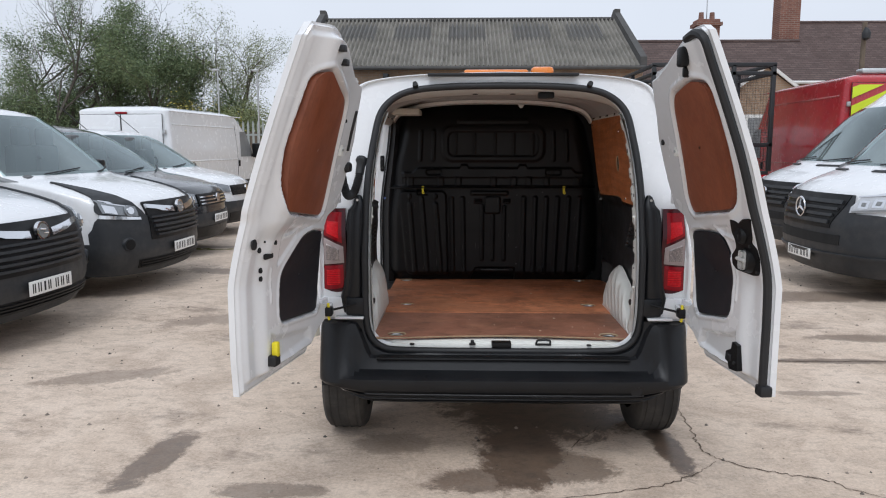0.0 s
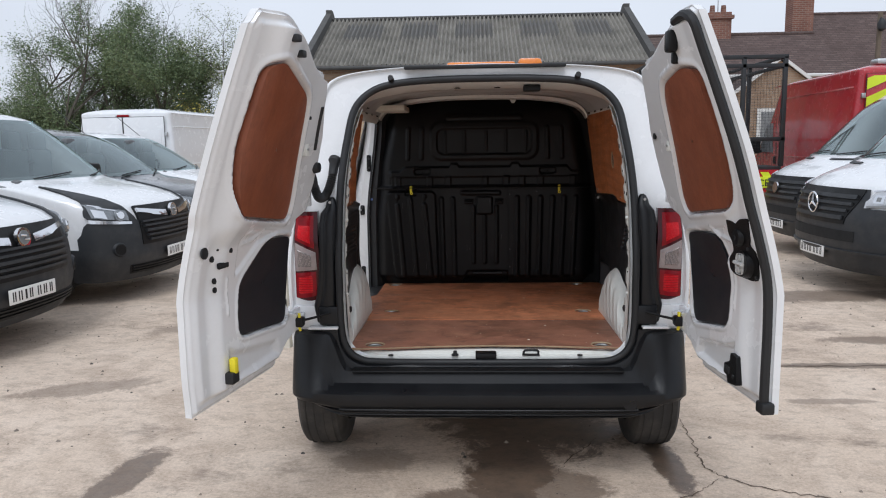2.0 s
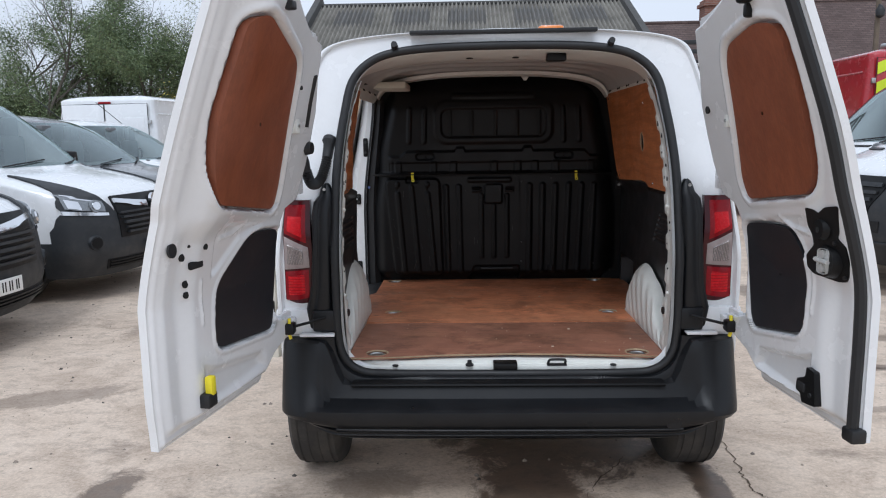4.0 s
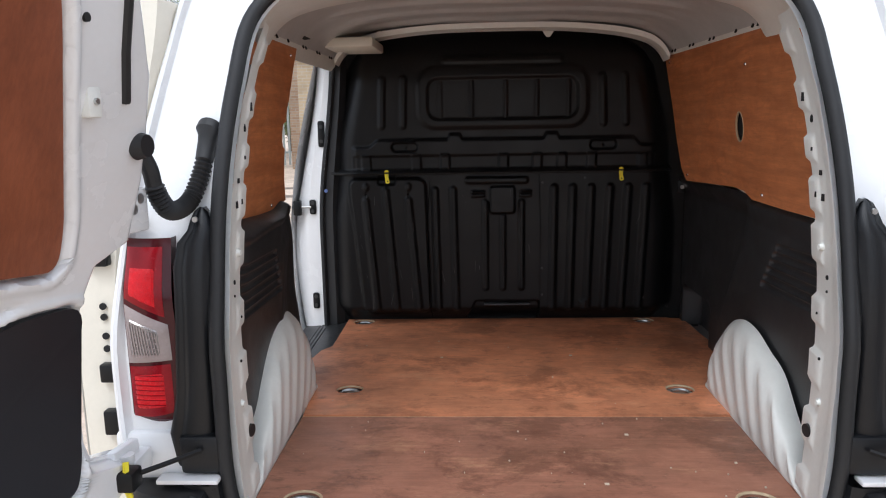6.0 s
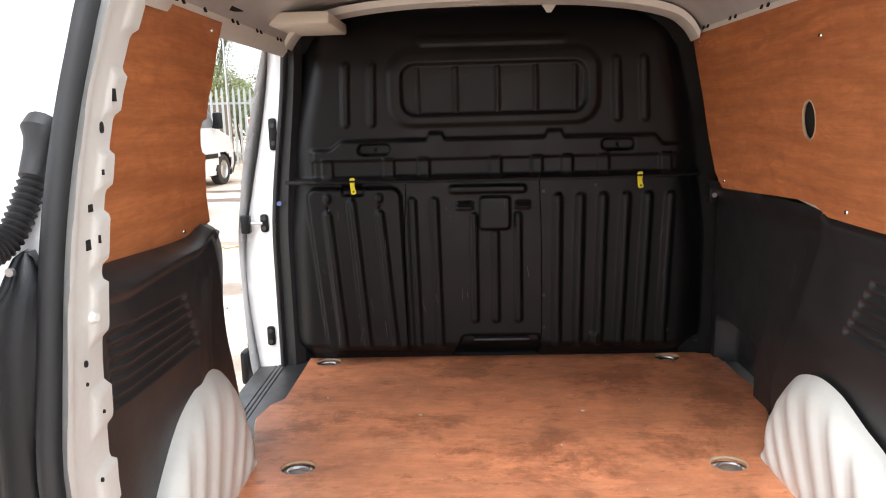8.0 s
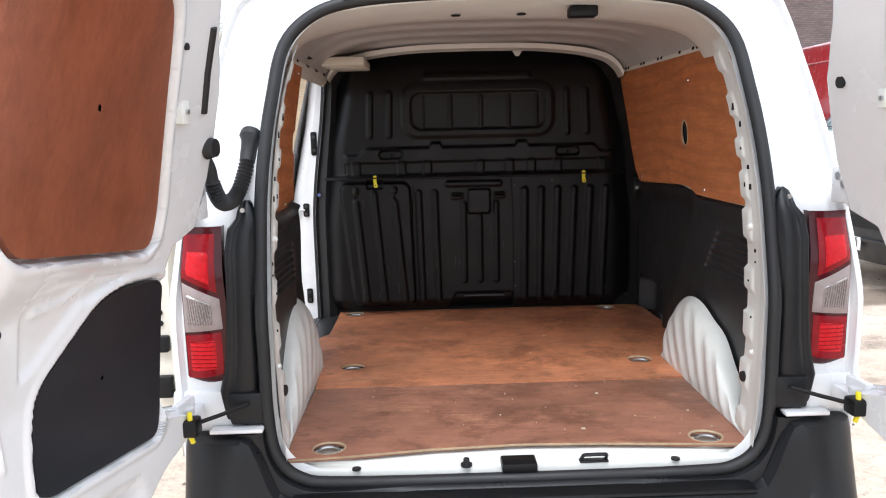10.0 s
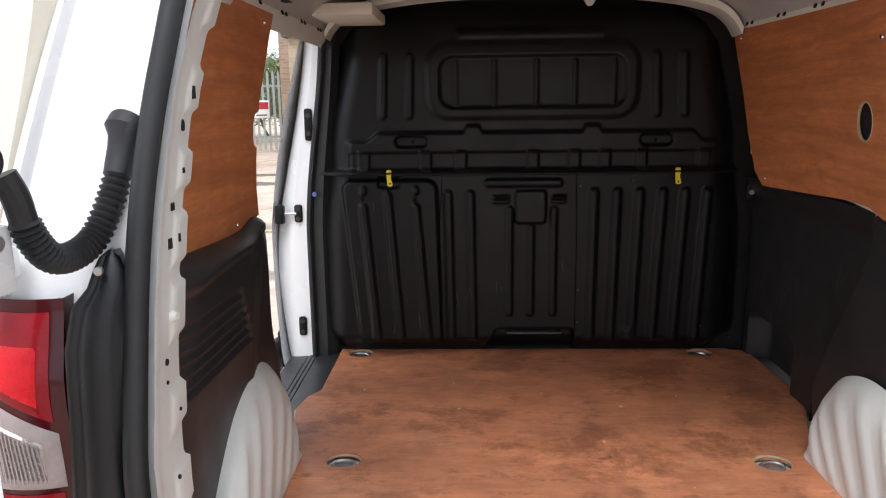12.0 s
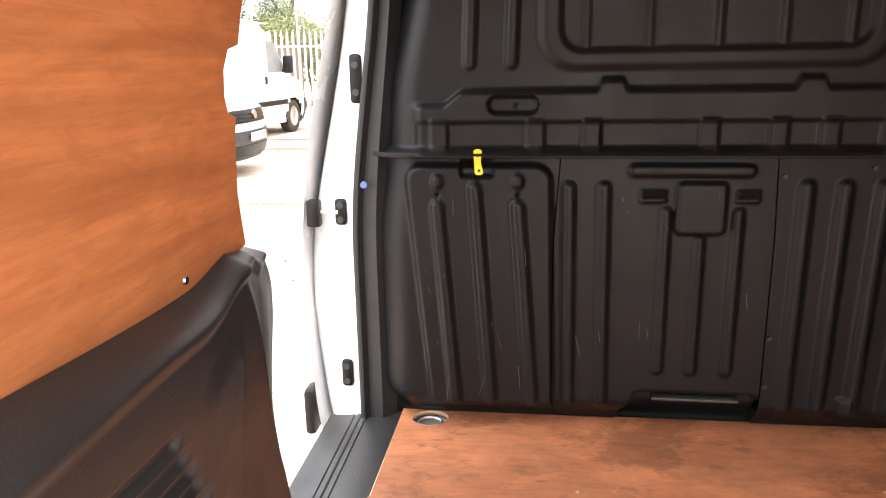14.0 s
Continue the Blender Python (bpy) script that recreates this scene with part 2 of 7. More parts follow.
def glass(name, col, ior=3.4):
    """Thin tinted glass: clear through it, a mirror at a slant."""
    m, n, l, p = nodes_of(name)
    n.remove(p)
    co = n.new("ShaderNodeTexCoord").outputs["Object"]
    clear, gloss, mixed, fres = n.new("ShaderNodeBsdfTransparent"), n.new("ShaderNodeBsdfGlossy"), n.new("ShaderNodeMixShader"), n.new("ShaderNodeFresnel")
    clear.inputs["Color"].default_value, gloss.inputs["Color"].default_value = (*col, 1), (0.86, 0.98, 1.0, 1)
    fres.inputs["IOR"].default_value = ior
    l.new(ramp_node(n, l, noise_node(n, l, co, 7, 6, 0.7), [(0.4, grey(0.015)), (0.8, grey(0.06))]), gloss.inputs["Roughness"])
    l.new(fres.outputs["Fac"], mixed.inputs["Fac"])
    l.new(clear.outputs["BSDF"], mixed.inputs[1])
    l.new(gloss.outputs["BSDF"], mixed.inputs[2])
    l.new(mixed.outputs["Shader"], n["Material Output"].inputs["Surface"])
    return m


def leafage(name, a, b):
    m, n, l, p = nodes_of(name)
    g = n.new("ShaderNodeNewGeometry").outputs["Random Per Island"]
    l.new(ramp_node(n, l, g, [(0.0, (*a, 1)), (1.0, (*b, 1))]), p.inputs["Base Color"])
    p.inputs["Roughness"].default_value = 0.6
    p.inputs["Subsurface Weight"].default_value = 0.0
    return m


WHITE = paint("white_van_paint", (0.80, 0.81, 0.82), 0.22, coat=0.6, var=0.03, bump=0.0, dirt=0.10, dirt_col=(0.55, 0.52, 0.48))
WHITE_IN = paint("white_primer_paint", (0.80, 0.81, 0.765), 0.38, var=0.05, bump=0.01, dirt=0.16, dirt_col=(0.45, 0.42, 0.38))
ARCH = paint("white_arch_paint", (0.80, 0.81, 0.765), 0.35, var=0.04, bump=0.01, dirt=0.2, dirt_col=(0.50, 0.47, 0.43))
CREAM = paint("cream_edge_paint", (0.74, 0.70, 0.60), 0.4, var=0.05, bump=0.01)
PLASTIC = paint("black_moulded_plastic", (0.0062, 0.0064, 0.0072), 0.40, spec=0.28, var=0.22, fine=420, bump=0.03, dirt=0.10, dirt_col=(0.022, 0.021, 0.020))
PAD = paint("door_pad_plastic", (0.014, 0.0165, 0.0215), 0.36, spec=0.42, var=0.2, fine=400, bump=0.02, dirt=0.1, dirt_col=(0.03, 0.03, 0.032))
TRIM = paint("scuffed_black_trim", (0.024, 0.0245, 0.0255), 0.40, spec=0.62, var=0.25, fine=300, bump=0.03, dirt=0.3, dirt_col=(0.024, 0.025, 0.027), speck=0.04)
BUMPER = paint("black_bumper_plastic", (0.0062, 0.0070, 0.0088), 0.34, spec=0.36, var=0.2, fine=500, bump=0.03, dirt=0.15, dirt_col=(0.035, 0.034, 0.032))
RUBBER = paint("black_rubber", (0.013, 0.0135, 0.015), 0.55, var=0.2, fine=200, bump=0.02)
TYRE = paint("worn_tyre_rubber", (0.038, 0.036, 0.034), 0.85, var=0.2, fine=120, bump=0.04, dirt=0.5, dirt_col=(0.14, 0.125, 0.105))
# near-black that paints the shade inside holes, wheel housings and hollows
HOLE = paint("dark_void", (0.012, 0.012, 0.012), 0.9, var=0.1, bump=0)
STEEL = paint("galvanised_steel", (0.55, 0.56, 0.56), 0.35, 0.9, var=0.15, scale=20, bump=0.02)
CHROME = paint("chrome", (0.75, 0.76, 0.78), 0.1, 1.0, var=0.05, bump=0)
YELLOW = paint("yellow_plastic", (0.85, 0.72, 0.02), 0.4, var=0.06, bump=0)
AMBER = paint("amber_lens", (0.75, 0.22, 0.03), 0.25, var=0.1, bump=0, coat=0.4)
PLY_SIDE = plywood("ply_lining", (0.63, 0.242, 0.092), (0.38, 0.120, 0.042), "y")
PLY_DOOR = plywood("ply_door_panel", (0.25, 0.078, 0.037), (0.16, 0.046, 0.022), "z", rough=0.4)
PLY_FLOOR_DIRTY = plywood("ply_floor_dirty", (0.37, 0.168, 0.106), (0.17, 0.070, 0.045), "x", stain=0.75, rough=0.45)
PLY_FLOOR = plywood("ply_floor_worn", (0.69, 0.275, 0.132), (0.30, 0.100, 0.050), "x", stain=0.78, rough=0.45)
# thin white primer for the roof lining, greyed to hold the shade up there
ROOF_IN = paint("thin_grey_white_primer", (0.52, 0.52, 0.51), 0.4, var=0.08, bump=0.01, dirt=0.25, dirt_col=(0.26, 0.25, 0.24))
PLY_EDGE = paint("raw_ply_edge", (0.50, 0.38, 0.24), 0.8, var=0.2, scale=25, bump=0.03, dirt=0.4)
LAMP_RED = paint("red_lamp_lens", (0.25, 0.004, 0.010), 0.2, spec=0.22, var=0.30, scale=16, fine=260, bump=0.0, coat=0.06)
LAMP_BRIGHT = paint("bright_red_reflector", (0.60, 0.009, 0.016), 0.25, spec=0.2, var=0.35, scale=40, fine=500, bump=0.04, coat=0.06)
LAMP_DEEP = paint("deep_red_lamp_lens", (0.055, 0.0015, 0.005), 0.16, spec=0.3, var=0.2, scale=14, bump=0, coat=0.15)
LAMP_CLEAR = paint("smoked_clear_lamp_lens", (0.36, 0.30, 0.29), 0.18, spec=0.3, var=0.14, scale=30, fine=160, bump=0.0, coat=0.12)
LAMP_INNER = paint("silvered_lamp_reflector", (0.36, 0.33, 0.32), 0.22, 0.6, var=0.4, scale=45, fine=240, bump=0.02, coat=0.4)
CONCRETE = concrete()
DIRTY = paint("road_grime", (0.11, 0.09, 0.07), 0.9, var=0.3, scale=5, bump=0.03)
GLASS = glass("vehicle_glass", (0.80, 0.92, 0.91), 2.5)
SEAT = paint("grey_seat_cloth", (0.16, 0.165, 0.17), 0.8, var=0.3, fine=60, bump=0.03)
# lining paled to carry daylight that the opaque side windows stop
CAB_GREY = paint("pale_cab_lining", (0.60, 0.64, 0.64), 0.7, var=0.2, bump=0.01)
CRACK = paint("crack_shadowed_grit", (0.10, 0.072, 0.05), 0.9, var=0.3, scale=20, bump=0.03)
MOSS = paint("yellow_green_moss", (0.24, 0.21, 0.06), 0.95, var=0.5, scale=8, fine=60, bump=0.06)
HEAD = paint("headlamp_reflector", (0.22, 0.235, 0.25), 0.14, 0.35, var=0.55, scale=12, bump=0.0, coat=0.9)
CLEAR_LAMP = paint("clear_headlamp_lens", (0.55, 0.57, 0.60), 0.14, 0.15, var=0.4, scale=14, fine=120, bump=0.01, coat=0.9)
ZINC = paint("zinc_plated_steel", (0.62, 0.62, 0.60), 0.4, 0.35, var=0.2, scale=40, bump=0.01)
CABIN = paint("dark_cabin", (0.22, 0.23, 0.235), 0.35, var=0.3, bump=0.0)
PLATE = paint("number_plate_white", (0.85, 0.85, 0.83), 0.4, var=0.03, bump=0)
INK = paint("black_ink", (0.012, 0.012, 0.012), 0.5, var=0.05, bump=0)

# ---- shape tools ----


def part(name, bm, material, parent=None, label="", smooth=38, m=None):
    """Links a bmesh as one mesh object under a thing or a part."""
    me = bpy.data.meshes.new(name)
    bm.to_mesh(me)
    bm.free()
    me.materials.append(material)
    if smooth:
        me.polygons.foreach_set("use_smooth", [True] * len(me.polygons))
        me.set_sharp_from_angle(angle=radians(smooth))
    ob = new(name, me)
    ob.parent = parent
    if m is not None:
        ob.matrix_basis = m
    if label:
        ob["label"] = label
    return ob


def thing(name, label, category, m=None, group=""):
    ob = new(name)
    ob.empty_display_size = 0.1
    if m is not None:
        ob.matrix_basis = m
    return tagged(ob, label, category, group)


def put_box(bm, x0, x1, y0, y1, z0, z1, bevel=0.0, m=None):
    r = bmesh.ops.create_cube(bm, size=1.0)
    s = Matrix.Translation(((x0 + x1) / 2, (y0 + y1) / 2, (z0 + z1) / 2)) @ Matrix.Diagonal((x1 - x0, y1 - y0, z1 - z0, 1))
    bmesh.ops.transform(bm, matrix=(m @ s) if m is not None else s, verts=r["verts"])
    if bevel:
        es = list({e for v in r["verts"] for e in v.link_edges})
        bmesh.ops.bevel(bm, geom=es, offset=bevel, segments=2, profile=0.5, affect="EDGES")
    return bm


def box(x0, x1, y0, y1, z0, z1, bevel=0.0, m=None):
    return put_box(bmesh.new(), x0, x1, y0, y1, z0, z1, bevel, m)


def put_disc(bm, at, axis, r, depth, seg=20, r2=None):
    q = Vector(axis).to_track_quat("Z", "Y").to_matrix().to_4x4()
    bmesh.ops.create_cone(bm, cap_ends=True, segments=seg, radius1=r, radius2=r if r2 is None else r2, depth=depth, matrix=Matrix.Translation(at) @ q)
    return bm


def disc(at, axis, r, depth, seg=20, r2=None):
    return put_disc(bmesh.new(), at, axis, r, depth, seg, r2)


def put_tube(bm, pts, r, seg=8, closed=False, flat=1.0):
    """A round bar along points; r is one radius or one for each point."""
    pts = [Vector(p) for p in pts]
    n = len(pts)
    rings, up = [], None
    for i, p in enumerate(pts):
        a, b = pts[(i - 1) % n if closed else max(i - 1, 0)], pts[(i + 1) % n if closed else min(i + 1, n - 1)]
        d = (b - a).normalized()
        if up is None:
            up = d.orthogonal().normalized()
        up = (up - d * up.dot(d)).normalized()
        side = d.cross(up)
        rad = r[i] if isinstance(r, (list, tuple)) else r
        rings.append([bm.verts.new(p + rad * (math.cos(t) * up + flat * math.sin(t) * side)) for t in (math.tau * k / seg for k in range(seg))])
    for i in range(n if closed else n - 1):
        a, b = rings[i], rings[(i + 1) % n]
        for k in range(seg):
            bm.faces.new((a[k], a[(k + 1) % seg], b[(k + 1) % seg], b[k]))
    if not closed:
        bm.faces.new(rings[0][::-1])
        bm.faces.new(rings[-1])
    return bm


def tube(pts, r, seg=8, closed=False, flat=1.0):
    return put_tube(bmesh.new(), pts, r, seg, closed, flat)


def spline(pts, n=6, closed=False):
    """Smooth points through pts, n to a stretch."""
    p = [Vector(q) for q in pts]
    m = len(p)
    out = []
    for i in range(m if closed else m - 1):
        a, b = p[i], p[(i + 1) % m]
        z, c = (p[i - 1], p[(i + 2) % m]) if closed else (p[max(i - 1, 0)], p[min(i + 2, m - 1)])
        for k in range(n):
            t = k / n
            out.append(0.5 * (2 * a + (b - z) * t + (2 * z - 5 * a + 4 * b - c) * t * t + (3 * a - z - 3 * b + c) * t ** 3))
    if not closed:
        out.append(p[-1])
    return out


def sheet(rows, closed=False, bm=None, skip=None):
    """Quads between rows of points; closed joins each row's end to its start; skip(i, k) leaves a quad out."""
    bm = bm or bmesh.new()
    vs = [[bm.verts.new(p) for p in row] for row in rows]
    for i in range(len(vs) - 1):
        n = len(vs[i])
        for k in range(n if closed else n - 1):
            if skip and skip(i, k):
                continue
            j = (k + 1) % n
            bm.faces.new((vs[i][k], vs[i][j], vs[i + 1][j], vs[i + 1][k]))
    return bm


def relief(x0, x1, z0, z1, step, put, floor_w=None):
    """A moulded panel: put(x, z) gives each grid point's place."""
    nx, nz = max(2, round((x1 - x0) / step)), max(2, round((z1 - z0) / step))
    return sheet([[put(x0 + (x1 - x0) * i / nx, z0 + (z1 - z0) * k / nz) for i in range(nx + 1)] for k in range(nz + 1)])


def plate(outer, holes, thick, put, subdiv=0):
    """A flat board cut to an outline with holes; put(u, v, d) places it, d going from 0 to thick."""
    bm = bmesh.new()
    loops = []
    for loop in [outer, *holes]:
        vs = [bm.verts.new((p[0], p[1], 0)) for p in loop]
        loops.append([bm.edges.new((vs[i], vs[(i + 1) % len(vs)])) for i in range(len(vs))])
    bmesh.ops.triangle_fill(bm, use_beauty=True, use_dissolve=False, edges=bm.edges[:])
    for f in bm.faces:
        if f.normal.z < 0:
            f.normal_flip()
    r = bmesh.ops.extrude_face_region(bm, geom=bm.faces[:])
    top = {v for v in r["geom"] if isinstance(v, bmesh.types.BMVert)}
    for v in bm.verts:
        v.co = put(v.co.x, v.co.y, thick if v in top else 0.0)
    bmesh.ops.recalc_face_normals(bm, faces=bm.faces[:])
    return bm


def ring_pts(cx, cy, rx, ry, n=20):
    return [(cx + rx * math.cos(math.tau * k / n), cy + ry * math.sin(math.tau * k / n)) for k in range(n)]


def rounded(pts, r, n=4):
    """An outline with its corners rounded."""
    out = []
    for i, p in enumerate(pts):
        p, a, b = Vector(p), Vector(pts[i - 1]), Vector(pts[(i + 1) % len(pts)])
        da, db = (a - p), (b - p)
        ra = min(r, 0.45 * da.length, 0.45 * db.length)
        s, e = p + da.normalized() * ra, p + db.normalized() * ra
        for k in range(n + 1):
            t = k / n
            out.append(tuple((1 - t) ** 2 * s + 2 * t * (1 - t) * p + t * t * e))
    return out


def step(a, b, x):
    t = min(max((x - a) / (b - a), 0.0), 1.0)
    return t * t * (3 - 2 * t)


def bar(x, z, x0, z0, x1, z1, r, soft=0.004):
    """1 on a round-ended bar from (x0, z0) to (x1, z1), falling to 0 past its radius."""
    dx, dz = x1 - x0, z1 - z0
    t = min(max(((x - x0) * dx + (z - z0) * dz) / (dx * dx + dz * dz + 1e-12), 0), 1)
    d = math.hypot(x - x0 - t * dx, z - z0 - t * dz)
    return 1 - step(r - soft, r + soft, d)


def slab(x, z, cx, cz, hx, hz, r, soft=0.004):
    """1 inside a rounded rectangle."""
    qx, qz = abs(x - cx) - hx + r, abs(z - cz) - hz + r
    d = math.hypot(max(qx, 0), max(qz, 0)) + min(max(qx, qz), 0) - r
    return 1 - step(-soft, soft, d)


def inside(poly, x, z):
    """Signed distance to an outline: minus inside."""
    best, hit = 1e9, False
    for i in range(len(poly)):
        (ax, az), (bx, bz) = poly[i - 1], poly[i]
        dx, dz = bx - ax, bz - az
        t = min(max(((x - ax) * dx + (z - az) * dz) / (dx * dx + dz * dz + 1e-12), 0), 1)
        best = min(best, math.hypot(x - ax - t * dx, z - az - t * dz))
        if (az > z) != (bz > z) and x < (bx - ax) * (z - az) / (bz - az) + ax:
            hit = not hit
    return -best if hit else best


def lerp_table(tab, z):
    for (a, p), (b, q) in zip(tab, tab[1:]):
        if z <= b:
            return p + (q - p) * max(0.0, (z - a) / (b - a))
    return tab[-1][1]

# ---- the ground ----
ground_bm = sheet([[(x, y, 0.0) for x in (-400, -60, -20, -8, 0, 8, 20, 60, 400)] for y in (-400, -60, -20, -8, 0, 8, 20, 60, 400)])
ground = tagged(part("ground", ground_bm, CONCRETE, smooth=0), "pale stained concrete yard with damp patches", "ground", kind="structure")


def crack(pts, w, seed, mat=CRACK, rag=0.35, lab="ragged dark crack", fine=9):
    """A ragged strip along a line on the ground, thinning to its ends."""
    rnd = random.Random(seed)
    line = spline([(x, y, 0) for x, y in pts], fine)
    rows = []
    for k, q in enumerate(line):
        d = (line[min(k + 1, len(line) - 1)] - line[max(k - 1, 0)]).normalized()
        side = Vector((-d.y, d.x, 0))
        ww = w * (0.25 + min(1, 4 * k / len(line), 4 * (len(line) - 1 - k) / len(line)))
        c = q + side * rnd.gauss(0, rag * w)
        rows.append([c - side * ww * rnd.uniform(0.15, 1) + Vector((0, 0, 0.003)), c + side * ww * rnd.uniform(0.15, 1) + Vector((0, 0, 0.003))])
    return part("crack", sheet(rows), mat, ground, lab, 0)


crack([(1.07, 1.35), (1.05, 1.0), (1.04, 0.78), (1.02, 0.54), (1.01, 0.40), (1.06, 0.30), (1.17, 0.21), (1.33, 0.14), (1.48, 0.09), (1.52, 0.02), (1.70, -0.12), (1.95, -0.3)], 0.0045, 1, rag=1.4)
crack([(1.04, 0.29), (0.92, 0.17), (0.72, 0.03), (0.50, -0.05), (0.2, -0.12), (-0.2, -0.3)], 0.0035, 2, rag=1.4)
crack([(0.55, 0.75), (0.50, 0.64), (0.39, 0.49), (0.30, 0.30)], 0.003, 3, rag=1.4)
crack([(1.6, 2.0), (2.14, 1.99), (2.78, 2.0), (4.2, 2.05)], 0.007, 4, rag=1.0)
crack([(-7.5, 7.50), (-5.0, 7.54), (-3.4, 7.59), (-2.9, 7.61), (-1.6, 7.64), (1.5, 7.7)], 0.07, 5, MOSS, 0.5, "mossy joint between slabs", 40)

# loose grit and small stones on the concrete
rnd = random.Random(12)
vs, fs = [], []
for k in range(2600):
    x, y = rnd.uniform(-4.2, 4.6), rnd.uniform(-2.2, 7.0)
    if noise.noise((x * 0.8, y * 0.8, 4)) < rnd.uniform(-0.5, 0.35):
        continue
    r = rnd.choice((0.003, 0.004, 0.005, 0.007, 0.011)) * rnd.uniform(0.7, 1.3)
    a, i = rnd.uniform(0, math.tau), len(vs)
    for q in range(5):
        b = a + math.tau * q / 5
        rr = r * rnd.uniform(0.7, 1.25)
        vs.append((x + rr * math.cos(b), y + rr * math.sin(b), 0.0005))
    vs.append((x, y, r * 0.9))
    fs += [(i + q, i + (q + 1) % 5, i + 5) for q in range(5)]
me = bpy.data.meshes.new("grit")
me.from_pydata(vs, [], fs)
me.materials.append(leafage("mixed_grit", (0.06, 0.05, 0.042), (0.36, 0.30, 0.24)))
tagged(new("grit", me), "loose grit and small stones scattered over concrete", "grit", kind="stuff")

# ---- the open panel van ----
van = thing("panel_van", "white panel van, rear and sliding doors open, ply-lined inside", "van")


def rear_y(z):
    """How far in the van's tail stands at a height."""
    h = max(z - 1.0, 0)
    return 0.285 + 0.21 * h + 0.05 * h * h


SIDE = [(0.0, 0.30), (0.60, 0.30), (0.80, 0.34), (0.875, 0.50), (0.895, 0.75), (0.898, 1.0), (0.886, 1.13), (0.860, 1.30), (0.824, 1.46), (0.786, 1.61), (0.752, 1.735), (0.714, 1.810), (0.60, 1.848), (0.36, 1.870), (0.0, 1.880)]
MOUTH = [(0.0, 0.545), (0.45, 0.548), (0.57, 0.563), (0.630, 0.62), (0.648, 0.72), (0.649, 0.90), (0.649, 1.10), (0.647, 1.275), (0.637, 1.41), (0.618, 1.54), (0.586, 1.676), (0.51, 1.754), (0.40, 1.789), (0.22, 1.803), (0.0, 1.806)]
SIDE_S, MOUTH_S = spline([(x, z, 0) for x, z in SIDE], 5), spline([(x, z, 0) for x, z in MOUTH], 5)


def both(half):
    """A closed loop from the right half of a section."""
    return [(p.x, p.y) for p in half] + [(-p.x, p.y) for p in half[-2:0:-1]]


SIDE_L, MOUTH_L = both(SIDE_S), both(MOUTH_S)
CX = -0.012


def mix_loop(k, grow=0.0):
    return [(a[0] + (b[0] - a[0]) * k, a[1] + (b[1] - a[1]) * k) for a, b in zip(MOUTH_L, SIDE_L)]


def tail_row(k, off):
    return [(CX + x, rear_y(z) + off, z) for x, z in mix_loop(k)]


# tail: rounded outer edge, flat face, rebate at the seal, flange into the load space
rows = [tail_row(k, off) for k, off in ((1.0, 0.10), (0.997, 0.066), (0.985, 0.040), (0.96, 0.024), (0.93, 0.020), (0.90, 0.022), (0.885, 0.034), (0.86, 0.040), (0.74, 0.041), (0.62, 0.042), (0.5, 0.043), (0.40, 0.044), (0.30, 0.045), (0.2, 0.045), (0.13, 0.044), (0.10, 0.036), (0.085, 0.034),
                                        (0.06, 0.05), (-0.02, 0.055), (-0.045, 0.057))]
part("tail_frame", sheet(rows, closed=True), WHITE, van, "white painted tail frame")

# outer skin back to front, with the sliding doorway left open on the near side of the road
def roof_at(y):
    pts = [(0.3, 1.0), (2.95, 1.0), (3.15, 0.97), (3.75, 0.60), (4.2, 0.52), (4.5, 0.42), (4.66, 0.28), (4.70, 0.18)]
    for (a, p), (b, q) in zip(pts, pts[1:]):
        if y <= b:
            return p + (q - p) * max(0, (y - a) / (b - a))
    return pts[-1][1]


YS = [0.42, 0.48, 0.54, 0.6, 0.68, 0.75, 0.86, 0.97, 1.12, 1.22, 1.3, 1.5, 1.7, 1.86, 1.94, 2.2, 2.6, 2.95, 3.15, 3.45, 3.75, 4.0, 4.2, 4.4, 4.5, 4.6, 4.66, 4.70]
skin_rows = [tail_row(1.0, 0.10)]
for y in YS:
    h = roof_at(y)
    nose = 1 - 0.30 * step(4.1, 4.75, y) ** 1.5
    u = (y - 0.385) / (1.12 - 0.385)
    skin_rows.append([(CX + x * nose, y if u >= 1 else rear_y(z) + 0.10 + (1.02 - rear_y(z)) * u, 0.30 + (z - 0.30) * h) for x, z in SIDE_L])


def doorway(i, k):
    if i < 1 or i + 1 >= len(skin_rows):
        return False
    (x, y, z), (_, y2, z2) = skin_rows[i][k], skin_rows[i + 1][(k + 1) % len(SIDE_L)]
    return x < -0.5 and 1.20 < (y + y2) / 2 < 1.95 and 0.46 < (z + z2) / 2 < 1.74


def arch_gap(i, k):
    (x, y, z), (_, y2, z2) = skin_rows[i][k], skin_rows[i + 1][(k + 1) % len(SIDE_L)]
    ym, zm = (y + y2) / 2, (z + z2) / 2
    return abs(x) > 0.55 and (math.hypot(ym - 0.745, zm - 0.33) < 0.37 or math.hypot(ym - 3.72, zm - 0.33) < 0.36)


